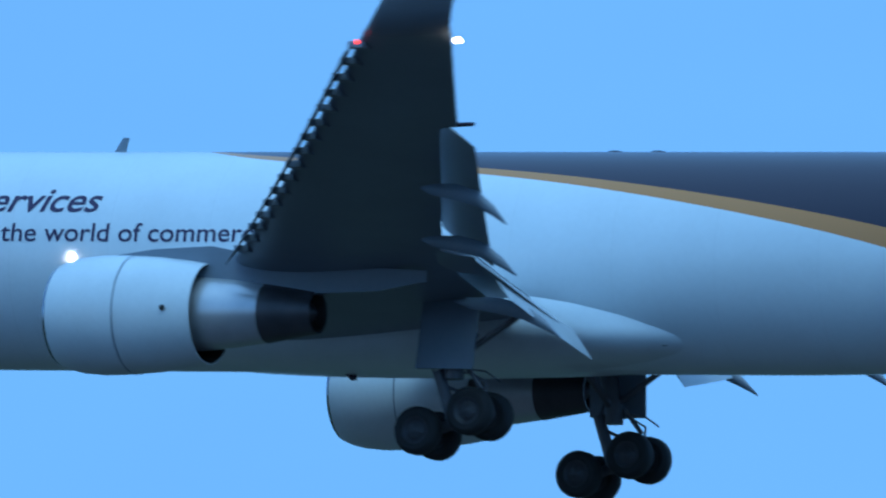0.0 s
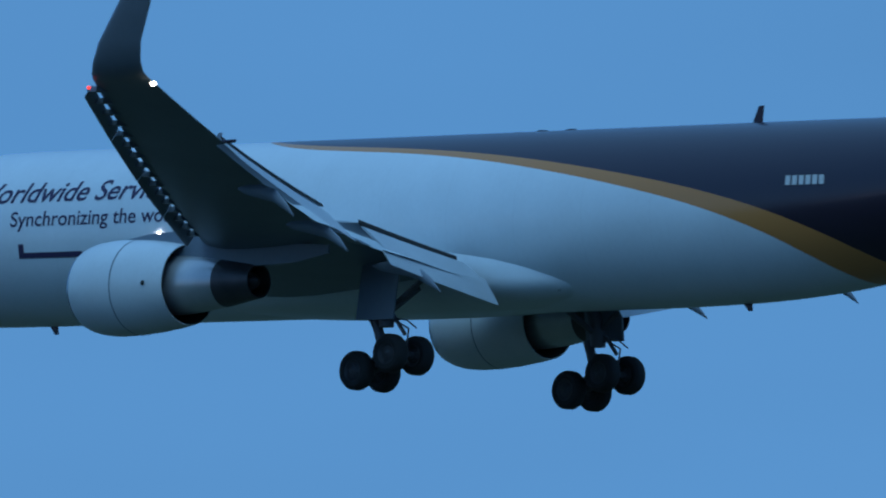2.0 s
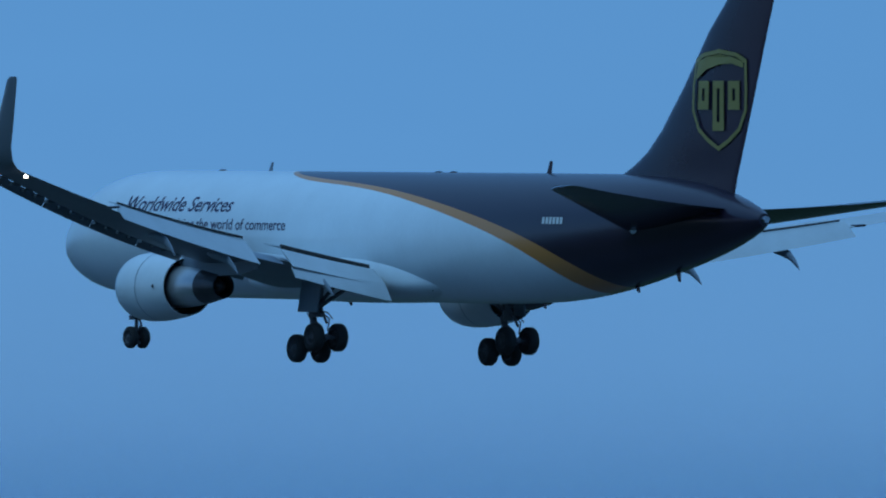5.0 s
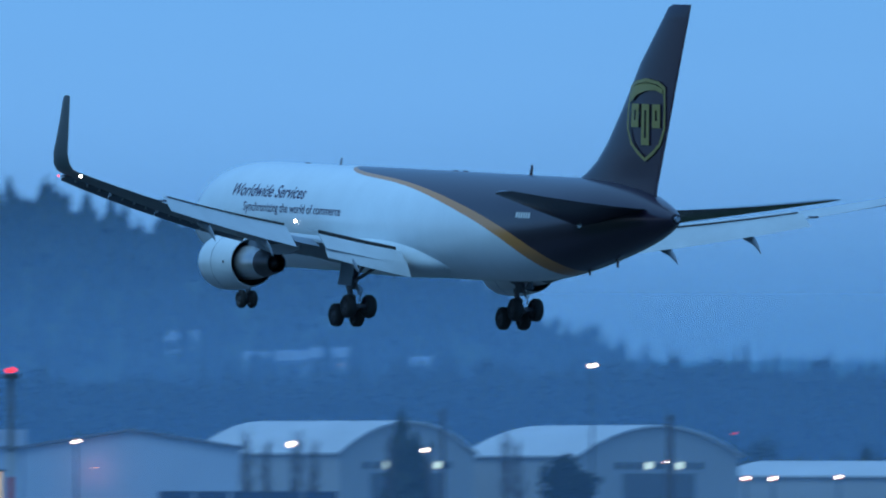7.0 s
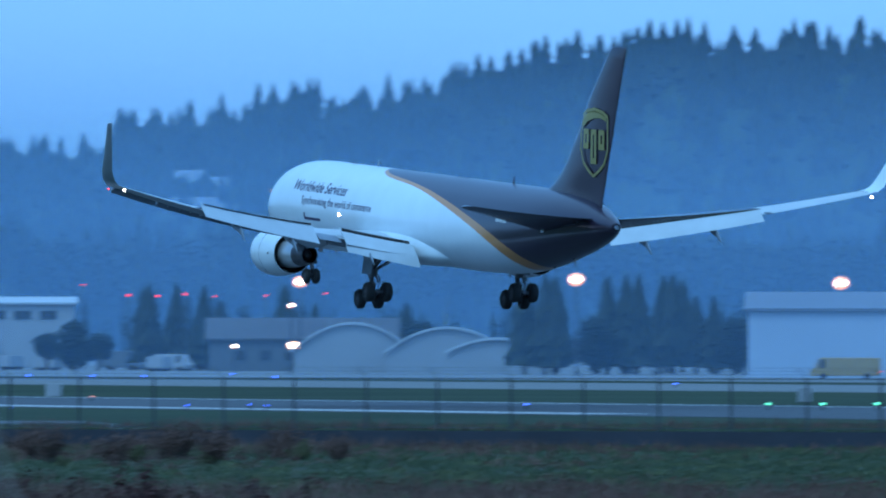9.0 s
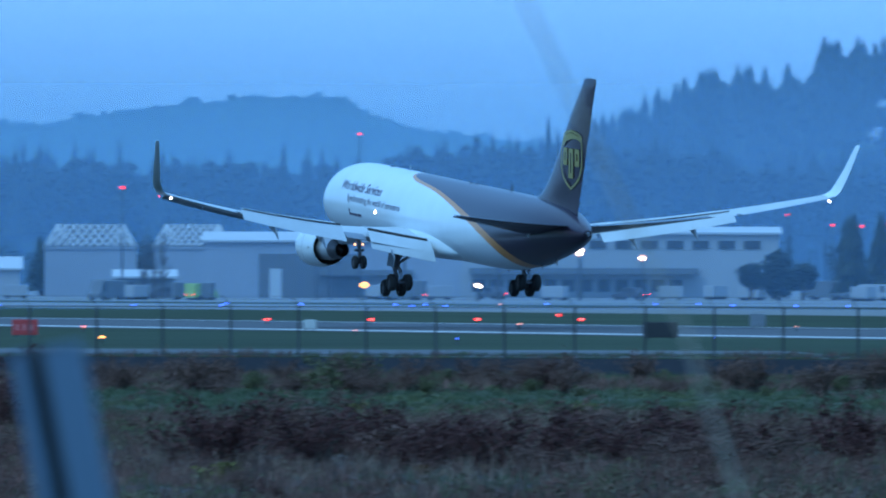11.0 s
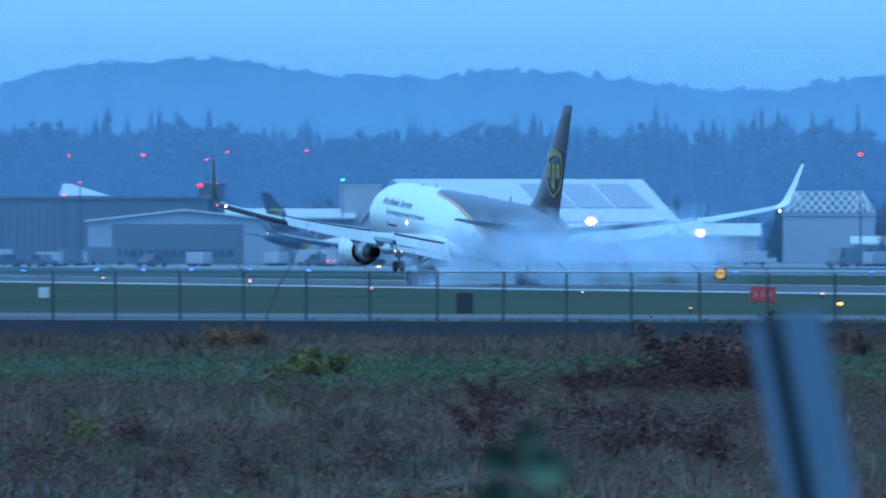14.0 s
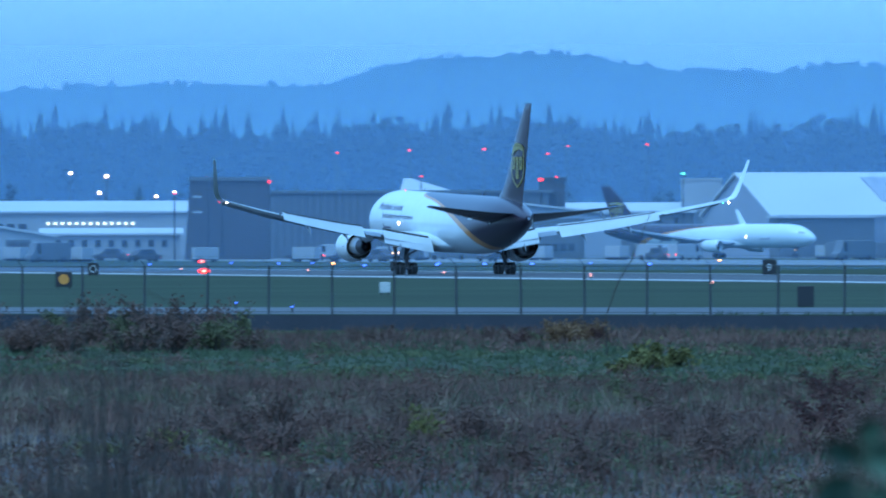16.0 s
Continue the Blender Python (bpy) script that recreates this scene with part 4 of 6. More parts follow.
def build_fence():
    wall_bm = bmesh.new()
    u = Vector((math.cos(radians(FENCE_N)), -math.sin(radians(FENCE_N)), 0))
    nrm = Vector((math.sin(radians(FENCE_N)), math.cos(radians(FENCE_N)), 0))
    foot = nrm * FENCE_P
    t0 = -FENCE_P * math.tan(radians(FENCE_N - 8))
    t1 = -FENCE_P * math.tan(radians(FENCE_N - 32))
    m = Matrix(((u.x, nrm.x, 0, foot.x), (u.y, nrm.y, 0, foot.y), (0, 0, 1, 0), (0, 0, 0, 1)))
    box(wall_bm, t0, t1, -0.25, 0.2, -1.4, -0.02, m)
    tagged(part("wall_kerb", wall_bm, M_WALL, None, smooth=False), "low dark concrete wall below the fence", "wall", kind="structure")
    fence = new("perimeter_fence")
    fence.matrix_world = m
    tagged(fence, "tall galvanised steel wire fence on a low wall", "fence")
    bm = bmesh.new()
    tube(bm, [(0, 0, -0.06), (0, 0, 2.3)], 0.055, 8)
    tube(bm, [(0, 0, 2.25), (-0.05, -0.06, 2.4), (-0.3, -0.3, 2.75)], 0.02, 6)
    first = part("post", bm, M_POST, fence)
    first.location.x = t0
    n = int((t1 - t0) / 3.42)
    rnd = random.Random(3)
    for i in range(1, n + 1):
        o = new("post", first.data)
        o.parent = fence
        o.location = (t0 + 3.42 * i + rnd.uniform(-0.1, 0.1), 0, rnd.uniform(-0.03, 0.02))
        o.rotation_euler = (0, rnd.uniform(-0.012, 0.012), 0)
    for z, y, r in ((2.27, 0, 0.022), (0.12, 0, 0.018), (2.45, -0.1, 0.006), (2.6, -0.2, 0.006), (2.74, -0.3, 0.006)):
        bm = bmesh.new()
        tube(bm, [(t0, y, z), (t1, y, z)], r, 5)
        part("rail" if r > 0.01 else "barbed_wire", bm, M_POST, fence)
    bm = bmesh.new()
    v = [bm.verts.new(p) for p in ((t0, 0.03, 0.1), (t1, 0.03, 0.1), (t1, 0.03, 2.26), (t0, 0.03, 2.26))]
    bm.faces.new(v)
    part("wire_mesh", bm, sheer("wire_mesh", (0.09, 0.1, 0.11), 0.14), fence, smooth=False)


build_fence()

# ---- lamps of the airfield ----
FIELD_LIGHTS = {
    "blue": [(17.51, 1363, 4), (17.86, 1412, 4), (18.28, 1392, 4), (18.41, 1392, 4), (18.95, 1422, 4), (19.43, 1432, 4), (19.62, 1432, 4), (19.77, 1363, 4), (20.05, 1345, 4), (20.28, 1345, 4), (20.67, 1443, 4), (20.86, 1309, 4), (18.55, 684, 3), (19.69, 698, 3), (20.47, 721, 3), (20.75, 735, 3), (20.82, 721, 3), (12.42, 1486, 3), (12.78, 1532, 3), (12.99, 1498, 3), (13.14, 1521, 3), (13.70, 1475, 3), (14.37, 1486, 3), (12.80, 655, 3), (13.05, 620, 3), (13.37, 1392, 4), (13.69, 1422, 4), (13.90, 1443, 4), (14.11, 1443, 4), (14.63, 1422, 4), (16.52, 1354, 4), (17.12, 1363, 4), (15.77, 1749, 4), (16.15, 1443, 4), (17.53, 1453, 4), (18.35, 1336, 4), (18.50, 1336, 4), (21.97, 735, 4), (22.63, 1111, 4), (23.60, 1040, 4), (24.19, 924, 4), (24.41, 1009, 4), (24.64, 1009, 4), (24.83, 1051, 4), (25.16, 879, 4), (25.35, 879, 4), (24.18, 903, 4), (24.53, 907, 4), (24.63, 988, 4), (24.71, 988, 4), (24.83, 1040, 4), (25.16, 859, 4), (25.59, 1009, 4), (25.89, 1009, 4)],
    "red": [(17.71, 941, 7), (18.17, 941, 7), (18.64, 946, 7), (19.10, 946, 7), (19.00, 1046, 6), (12.66, 1136, 13), (12.65, 1560, 8)],
    "pink": [(18.82, 875, 3), (18.10, 784, 3), (20.05, 841, 3), (18.74, 1422, 3), (16.90, 827, 3), (18.10, 781, 3), (18.83, 882, 3), (16.32, 655, 3), (14.37, 1046, 3), (14.90, 890, 3), (15.84, 852, 3), (16.90, 827, 3), (13.12, 1235, 3), (12.56, 1284, 3), (13.72, 1149, 3), (14.37, 1092, 3), (14.91, 919, 3)],
    "orange": [(16.98, 691, 6), (14.94, 1594, 4), (13.23, 1486, 5)],
    "white": [(16.32, 655, 2)],
    "green": [(23.04, 738, 6), (23.28, 738, 6), (23.52, 740, 6), (23.77, 740, 6), (24.00, 740, 6), (24.25, 743, 6), (24.49, 743, 6), (24.73, 757, 6), (24.96, 760, 6), (25.20, 760, 6)],
}
MAST_LIGHTS = {
    "red": [(12.53, 1940, 9.9, 3), (12.68, 1940, 12.2, 4), (12.74, 1940, 12.2, 3), (12.95, 1940, 11.6, 4), (13.62, 1940, 12.3, 3), (13.55, 1940, 10.3, 3), (13.25, 2400, 18.8, 3), (13.57, 2400, 19.2, 3), (13.90, 2400, 19.4, 4), (14.18, 2400, 18.5, 3), (14.27, 2400, 19.9, 3), (14.62, 2400, 20.2, 3), (14.15, 1990, 12.0, 6), (14.22, 1990, 12.4, 3), (17.07, 2400, 19.6, 4), (18.12, 1850, 23.6, 4), (17.07, 1850, 15.9, 5), (20.01, 1850, 12.1, 3), (20.21, 1850, 10.6, 4), (20.34, 1850, 10.5, 4), (20.21, 1800, 10.5, 3), (20.34, 1800, 10.3, 4), (20.46, 1800, 10.6, 4), (20.59, 1800, 10.3, 3)],
    "red_more": [(28.79, 1900, 11.6, 3), (27.15, 1900, 11.0, 3), (20.82, 1800, 10.4, 3), (21.08, 1800, 10.7, 3), (18.31, 1800, 11.1, 3), (17.99, 1800, 5.2, 6)],
    "green": [(14.78, 2040, 13.1, 4)],
    "warm": [(28.22, 1900, 13.8, 5), (28.30, 1900, 12.4, 5), (28.42, 1900, 11.9, 5), (12.07, 2100, 13.7, 5), (12.23, 2100, 13.2, 6), (12.20, 2100, 10.5, 5), (12.45, 2100, 9.9, 5), (12.53, 2100, 10.6, 4), (16.09, 1850, 1.7, 5), (16.25, 1850, 1.8, 5), (18.65, 1800, 1.9, 6), (18.64, 1700, 2.2, 6), (20.68, 1700, 3.4, 7), (20.94, 1700, 3.5, 13), (24.24, 1400, 8.1, 8), (25.19, 1400, 7.9, 9), (25.19, 1600, 8.3, 9), (25.78, 1600, 7.7, 9), (26.52, 1600, 18.2, 9)],
    "orange": [(18.14, 1800, 2.1, 10)],
    "flood": [(15.88, 1850, 6.3, 13), (16.36, 1850, 4.7, 13), (17.93, 1850, 8.9, 9), (18.32, 1850, 7.1, 9), (18.73, 1850, 5.7, 10), (19.10, 1850, 7.0, 6), (18.74, 1750, 5.6, 14), (19.09, 1750, 6.4, 8), (20.97, 1750, 12.1, 15), (20.93, 1750, 8.9, 7), (19.37, 1750, 5.8, 9), (22.19, 1500, 11.2, 17), (23.36, 1500, 10.8, 17), (25.64, 1600, 6.3, 6), (26.85, 1600, 6.3, 6), (27.20, 1600, 4.3, 8), (27.32, 1600, 4.3, 8), (27.61, 1600, 4.5, 7)],
}

GLOW = {"blue": lamp_material("blue_taxi_lamp", (0.05, 0.14, 1.0), 4), "red": lamp_material("red_field_lamp", (1.0, 0.02, 0.02), 3), "pink": lamp_material("pale_red_lamp", (1.0, 0.36, 0.28), 1.8),
        "orange": lamp_material("orange_lamp", (1.0, 0.36, 0.06), 5), "white": lamp_material("small_white_lamp", (0.9, 0.95, 1.0), 3), "green": lamp_material("green_field_lamp", (0.15, 1.0, 0.6), 1.8),
        "warm": lamp_material("warm_mast_lamp", (1.0, 0.50, 0.22), 2.2), "flood": lamp_material("flood_lamp_halo", (1.0, 0.42, 0.26), 1.5), "bulb": lamp_material("glowing_bulb", (1.0, 0.5, 0.38), 3), "core": lamp_material("flood_lamp_lens", (1.0, 0.92, 0.84), 14)}
WORDS = {"blue": "blue", "red": "red", "pink": "pale red", "orange": "orange", "white": "white", "green": "green", "warm": "warm white", "flood": "bright white"}


def build_lights():
    made = {}
    for color, rows in FIELD_LIGHTS.items():
        for az, d, px in rows:
            r = round(px * 0.6 * d / 22900, 2)
            p = spot(az, d)
            bm = bmesh.new()
            tube(bm, [(0, 0, -0.05), (0, 0, 0.28)], 0.05, 6)
            stem = part("edge_light", bm, M_POST, None)
            stem.location = p
            tagged(stem, WORDS[color] + " lit airfield lamp on a short stem", "field lamp", "airfield edge lamps")
            bm = bmesh.new()
            ball(bm, (0, 0, 0.28 + r * 0.7), r, 3, squash=(1.35, 1, 0.6))
            lens = part("lens", bm, GLOW[color], stem)
            if color in ("red", "orange", "pink"):
                bm = bmesh.new()
                a = radians(az)
                ball(bm, (-0.6 * r * math.sin(a), -0.6 * r * math.cos(a), 0.28 + r * 0.7), r * 0.5, 2, squash=(1.3, 1, 0.6))
                part("bulb", bm, GLOW["bulb"], lens)
    for key, rows in MAST_LIGHTS.items():
        color = key.split("_")[0]
        for az, d, z, px in rows:
            # Heads drawn oversize: the outer ball carries the lamp's halo as emission.
            r = (px * 0.68 if px < 12 else px * 0.76) * d / 22900
            p = spot(az, d)
            bm = bmesh.new()
            tube(bm, [(0, 0, -0.1), (0, 0, z - r)], [0.16, 0.09], 7)
            pole = part("lamp_mast", bm, M_POST, None)
            pole.location = p
            tagged(pole, WORDS[color] + " lit lamp on a slim steel mast", "lamp mast", "airport lamp masts")
            bm = bmesh.new()
            ball(bm, (0, 0, z), r, 3, squash=(1.08, 1, 0.92 if color == "flood" else 0.74))
            head = part("lamp_head", bm, GLOW[color], pole)
            if color in ("warm", "flood"):
                bm = bmesh.new()
                a = radians(az)
                ball(bm, (-0.55 * r * math.sin(a), -0.55 * r * math.cos(a), z), r * 0.70, 3, squash=(1.1, 1, 0.72))
                part("lamp_lens", bm, GLOW["core"], head)


build_lights()

# ---- hangars and sheds ----
M_PALE = material("pale_sheet_metal", (0.34, 0.355, 0.37), 0.55, vary=0.1, scale=0.1)
M_ROOFW = material("white_membrane_roof", (0.50, 0.52, 0.54), 0.6, vary=0.07, scale=0.1)
M_GREYW = material("grey_sheet_metal", (0.125, 0.14, 0.155), 0.6, vary=0.12, scale=0.1)
M_BLUEW = material("blue_grey_sheet_metal", (0.30, 0.33, 0.38), 0.55, vary=0.1, scale=0.1)
M_DARKW = material("dark_cladding", (0.07, 0.07, 0.08), 0.6, vary=0.2, scale=0.1)
M_ROOFD = material("dark_roofing", (0.09, 0.09, 0.10), 0.7, vary=0.2, scale=0.2)
M_PANE = material("window_glass", (0.05, 0.06, 0.07), 0.1, vary=0.0)
M_LITPANE = lamp_material("lit_window", (0.85, 1.0, 0.78), 1.3)
M_CONT = material("blue_container", (0.025, 0.04, 0.075), 0.5, vary=0.2)


def site(az, d, yaw=0.0):
    """Local frame whose -y looks to the eye, x to the right."""
    return Matrix.Translation(spot(az, d)) @ pose(0, 0, 0, 0, 0, -az + yaw)


def span(az0, az1, d):
    return 2 * d * math.tan(radians((az1 - az0) / 2))


def shell(name, m, w, dep, eave, ridge, along, wall, roof, label, over=0.5):
    """A hall with thick walls and a pitched, arched or flat roof; along: 'x' ridge across the view, 'y' gable to the eye, 'arch', 'flat'."""
    hall = new(name)
    hall.matrix_world = m
    tagged(hall, label, "hangar" if "hangar" in name else "building", "airport buildings")
    x0, x1 = -w / 2, w / 2
    if along == "flat":
        bm = bmesh.new()
        box(bm, x0, x1, 0, dep, -0.3, eave)
        part("wall", bm, wall, hall, smooth=False)
        bm = bmesh.new()
        box(bm, x0 - over, x1 + over, -over, dep + over, eave + 0.004, eave + 0.45)
        part("roof", bm, roof, hall, smooth=False)
        return hall
    n = 10 if along == "arch" else 2
    if along == "x":
        sec = [(y, eave + (ridge - eave) * (1 - abs(2 * y / dep - 1))) for y in (0, dep / 2, dep)]
        def at(a, s, z):
            return Vector((a, s, z))
        a0, a1 = x0, x1
    else:
        sec = []
        for i in range(n + 1):
            u = i / n
            k = math.sin(math.pi * u) ** 0.8 if along == "arch" else 1 - abs(2 * u - 1)
            sec.append((x0 + w * u, eave + (ridge - eave) * k))
        def at(a, s, z):
            return Vector((s, a, z))
        a0, a1 = 0, dep
    bm = bmesh.new()
    ring = [(sec[0][0], -0.3)] + sec + [(sec[-1][0], -0.3)]
    loft(bm, [[at(a, s, z) for s, z in ring] for a in (a0, a1)])
    part("wall", bm, wall, hall, smooth=False)
    bm = bmesh.new()
    grow = [(s + (over if i == len(sec) - 1 else -over if i == 0 else 0), z + 0.05 - (0.1 if i in (0, len(sec) - 1) else 0)) for i, (s, z) in enumerate(sec)]
    ring = grow + [(s, z + 0.3) for s, z in reversed(grow)]
    loft(bm, [[at(a, s, z) for s, z in ring] for a in (a0 - over, a1 + over)])
    part("roof", bm, roof, hall, smooth=False)
    return hall


def panel(name, hall, x0, x1, z0, z1, mat, y=-0.06, depth=0.12, label=""):
    bm = bmesh.new()
    box(bm, x0, x1, y - depth, y, z0, z1)
    return part(name, bm, mat, hall, label, smooth=False)


def big_door(hall, x0, x1, z1, mat, leaves=4):
    panel("door_frame", hall, x0 - 0.4, x1 + 0.4, 0, z1 + 0.4, M_GREYW, -0.02, 0.06)
    w = (x1 - x0) / leaves
    for i in range(leaves):
        panel("door_leaf", hall, x0 + i * w + 0.06, x0 + (i + 1) * w - 0.06, 0, z1, mat, -0.085 - 0.1 * (i % 2), 0.08)


def window_row(hall, x0, x1, z0, z1, n, mat, gap=0.3, y=-0.06, lit=()):
    w = (x1 - x0) / n
    for i in range(n):
        panel("window", hall, x0 + (i + gap / 2) * w, x0 + (i + 1 - gap / 2) * w, z0, z1, M_LITPANE if i in lit else mat, y)


def ribs(hall, x0, x1, z1, n, mat):
    first = None
    for i in range(n):
        x = x0 + (x1 - x0) * i / (n - 1)
        if first is None:
            first = panel("rib", hall, -0.15, 0.15, 0, z1, mat, -0.004, 0.25)
            first.location.x = x
        else:
            o = new("rib", first.data)
            o.parent = hall
            o.location.x = x


def build_halls():
    d = 1950
    def mid(a, b):
        return (a + b) / 2
    # long white hall with a row of lit panes
    h = shell("office_building", site(12.0, d + 30), span(11.35, 12.62, d), 30, 7.1, 8.6, "x", M_PALE, M_ROOFW, "long white airport hall with a lit window row")
    window_row(h, -1.5, 12.5, 5.25, 5.65, 13, M_LITPANE, 0.6)
    window_row(h, -20, -4, 4.6, 5.4, 9, M_PANE)
    h = shell("office_building", site(12.25, d), span(11.95, 12.56, d), 10, 3.7, 4.4, "x", M_PALE, M_ROOFW, "low white office block with small dark windows")
    window_row(h, -9, 9, 1.9, 2.9, 9, M_PANE, 0.6)
    h = shell("office_building", site(11.75, d - 20), span(11.5, 12.0, d), 10, 3.4, 4.8, "y", M_PALE, M_ROOFW, "small white gabled office with a dark door")
    big_door(h, 1.5, 4.5, 2.6, M_DARKW, 2)
    # dark steep-sided block
    b = new("blast_wall_block")
    b.matrix_world = site(12.775, d - 10)
    tagged(b, "tall dark slatted block with red lamps on top", "building", "airport buildings")
    bm = bmesh.new()
    w = span(12.6, 12.95, d) / 2
    loft(bm, [[Vector((-w - (1.0 - z / 12.3) * 0.8, y, z)) for y in (0, 9)] + [Vector((w, y, z)) for y in (9, 0)] for z in (-0.2, 12.3)])
    part("wall", bm, M_DARKW, b, smooth=False)
    panel("cap", b, -w - 0.1, w + 0.1, 11.75, 12.35, M_GREYW, 0.0, 0.3)
    for z in (6.9, 9.2):
        panel("ledge", b, -w + 0.4, -w + 1.8, z, z + 0.35, M_PALE)
    # ribbed grey hangar
    h = shell("hangar", site(13.57, d + 40), span(12.94, 14.2, d), 40, 10.0, 10.0, "flat", M_GREYW, M_GREYW, "long grey ribbed hangar wall")
    ribs(h, -span(12.94, 14.2, d) / 2 + 0.5, span(12.94, 14.2, d) / 2 - 0.5, 9.9, 38, material("rib_sheet_metal", (0.155, 0.17, 0.19), 0.6))
    bm = bmesh.new()
    loft(bm, [[Vector((x, y, 10.46)) for x, y in ((-1.5, 3), (6.4, 3), (6.4, 9), (-1.5, 9))], [Vector((x, y, 12.3)) for x, y in ((-0.9, 5), (0.2, 5), (0.2, 7), (-0.9, 7))]])
    part("roof_lantern", bm, M_ROOFW, h, smooth=False)
    # gabled grey hangar before it
    h = shell("hangar", site(14.08, d), span(13.65, 14.5, d), 30, 6.4, 8.0, "y", M_BLUEW, M_ROOFW, "grey gabled hangar with a wide door")
    big_door(h, -10.5, 8.5, 5.6, M_GREYW, 6)
    window_row(h, -9.5, 7.6, 1.1, 2.2, 14, M_PANE, 0.25, -0.27)
    # lamp block
    h = shell("lamp_block", site(14.2, d + 60), span(14.13, 14.25, d), 5, 12.0, 12.0, "flat", M_DARKW, M_DARKW, "narrow dark block with red lamps", 0.2)
    # white-roofed hall with windows under its eaves
    h = shell("cargo_hall", site(14.45, d + 90), span(14.05, 14.8, d + 90), 40, 7.0, 8.3, "x", M_GREYW, M_ROOFW, "grey cargo hall with a white roof")
    window_row(h, -12, 12, 5.3, 6.2, 9, M_PANE, 0.7)
    h = shell("tower_block", site(14.86, d + 100), span(14.77, 14.95, d + 100), 8, 12.0, 12.0, "flat", M_PALE, M_PALE, "plain white box tower", 0.1)
    # great white hangar with its gable to the side
    m = site(15.02, d) @ pose(0, 0, 0, 0, 0, 18)
    h = shell("hangar", m @ Matrix.Translation((25.0, 0, 0)), 39.0, 34, 6.2, 12.6, "x", M_BLUEW, M_ROOFW, "great white-roofed hangar with skylights")
    for x in (-0.6, 5.5, 11.6):
        bm = bmesh.new()
        pts = [(px, 17 * k - 0.2, 6.2 + 6.4 * k + 0.42) for px, k in ((x + 0.4, 0.3), (x + 5.9, 0.3), (x + 5.0, 0.86), (x, 0.86))]
        loft(bm, [[Vector((a, b2, c + dz)) for a, b2, c in pts] for dz in (-0.12, 0.1)])
        part("skylight", bm, M_BLUEW, h, smooth=False)
    panel("annex", h, -20, -5, 0, 6.0, M_GREYW, 0.0, 5.0)
    panel("annex_roof", h, -20.5, -4.5, 6.0, 6.3, M_ROOFW, 0.3, 5.8)
    # low white store
    h = shell("store_building", site(16.2, d - 30), span(15.8, 16.62, d), 16, 4.2, 5.8, "x", M_PALE, M_ROOFW, "low white store with a shallow roof")
    # two lattice-roofed halls
    for a0, a1 in ((16.72, 17.14), (17.2, 17.56)):
        w = span(a0, a1, d)
        h = shell("lattice_hall", site(mid(a0, a1), d + 60), w, 20, 7.4, 7.4, "flat", M_BLUEW, M_BLUEW, "hall under a white lattice roof", 0.2)
        bm = bmesh.new()
        loft(bm, [[Vector((x, y, 7.86)) for x, y in ((-w / 2, 0), (w / 2, 0), (w / 2, 18), (-w / 2, 18))], [Vector((x, y, 11.2)) for x, y in ((-w / 2 + 2.2, 4), (w / 2 - 2.2, 4), (w / 2 - 2.2, 14), (-w / 2 + 2.2, 14))]])
        part("roof_core", bm, M_GREYW, h, smooth=False)
        for i in range(-4, 15):
            for s in (-1, 1):
                x = -w / 2 + 0.6 + i * w / 11
                p, q = Vector((x, -0.35, 7.9)), Vector((x + s * 3.0, 3.8, 11.25))
                for e in (p, q):
                    lim = w / 2 - (0 if e.z < 9 else 2.0)
                    e.x = min(lim, max(-lim, e.x))
                bm = bmesh.new()
                tube(bm, [p, q], 0.15, 4)
                part("lattice_bar", bm, M_ROOFW, h)
    h = shell("shed", site(17.17, d - 60), span(17.04, 17.3, d - 60), 6, 3.0, 3.9, "x", M_GREYW, M_ROOFW, "small shed with a striped white roof")
    # blue-grey hangar with an open dark bay
    h = shell("hangar", site(18.0, d - 20), span(17.44, 18.56, d), 30, 8.4, 9.6, "x", M_BLUEW, M_ROOFW, "blue-grey hangar with a wide dark bay")
    big_door(h, -10.6, 4.0, 6.2, M_GREYW, 5)
    panel("canopy", h, -2, 12, 3.4, 4.2, M_GREYW, 0.0, 2.5)
    panel("side_door", h, -9.4, -7.6, 0, 4.4, M_ROOFW, -0.3, 0.1)
    # long white terminal
    h = shell("terminal_building", site(19.2, d - 20), span(18.42, 19.95, d), 30, 9.6, 10.4, "x", M_PALE, M_ROOFW, "long white terminal with a window band")
    window_row(h, -22, 24, 7.4, 8.6, 12, M_PANE, 0.35)
    panel("canopy", h, -20, 14, 3.6, 4.5, M_GREYW, 0.0, 3.0)
    window_row(h, -20, 12, 1.0, 2.8, 12, M_PANE, 0.3)
    # house with a dark roof
    h = shell("house", site(20.98, 1750), span(20.57, 21.4, 1750), 12, 4.2, 6.9, "x", M_GREYW, M_ROOFD, "low house with a dark pitched roof")
    window_row(h, -10, 10, 1.5, 2.8, 6, M_PANE, 0.6)
    # pale arched tents
    for a, w, z, dd in ((21.62, 15, 5.6, 1640), (21.84, 12, 4.2, 1600), (21.2, 15, 6.2, 1660)):
        shell("tent_hall", site(a, dd), w, 16, 2.6, z, "arch", M_PALE, M_ROOFW, "pale arched tent hall")
    # long blue-white hangar with its gable at one end
    d2 = 1450
    M_ROOFB = material("slate_blue_roofing", (0.17, 0.19, 0.23), 0.6, vary=0.15, scale=0.1)
    M_SKYW = material("sky_blue_sheet_metal", (0.42, 0.49, 0.58), 0.55, vary=0.1, scale=0.1)
    m = site(24.0, d2)
    h = shell("hangar", m @ Matrix.Translation((-13.3, 1, 0)), span(22.95, 24.0, d2), 26, 7.5, 9.3, "x", M_SKYW, M_ROOFB, "long blue-white hangar beside the runway")
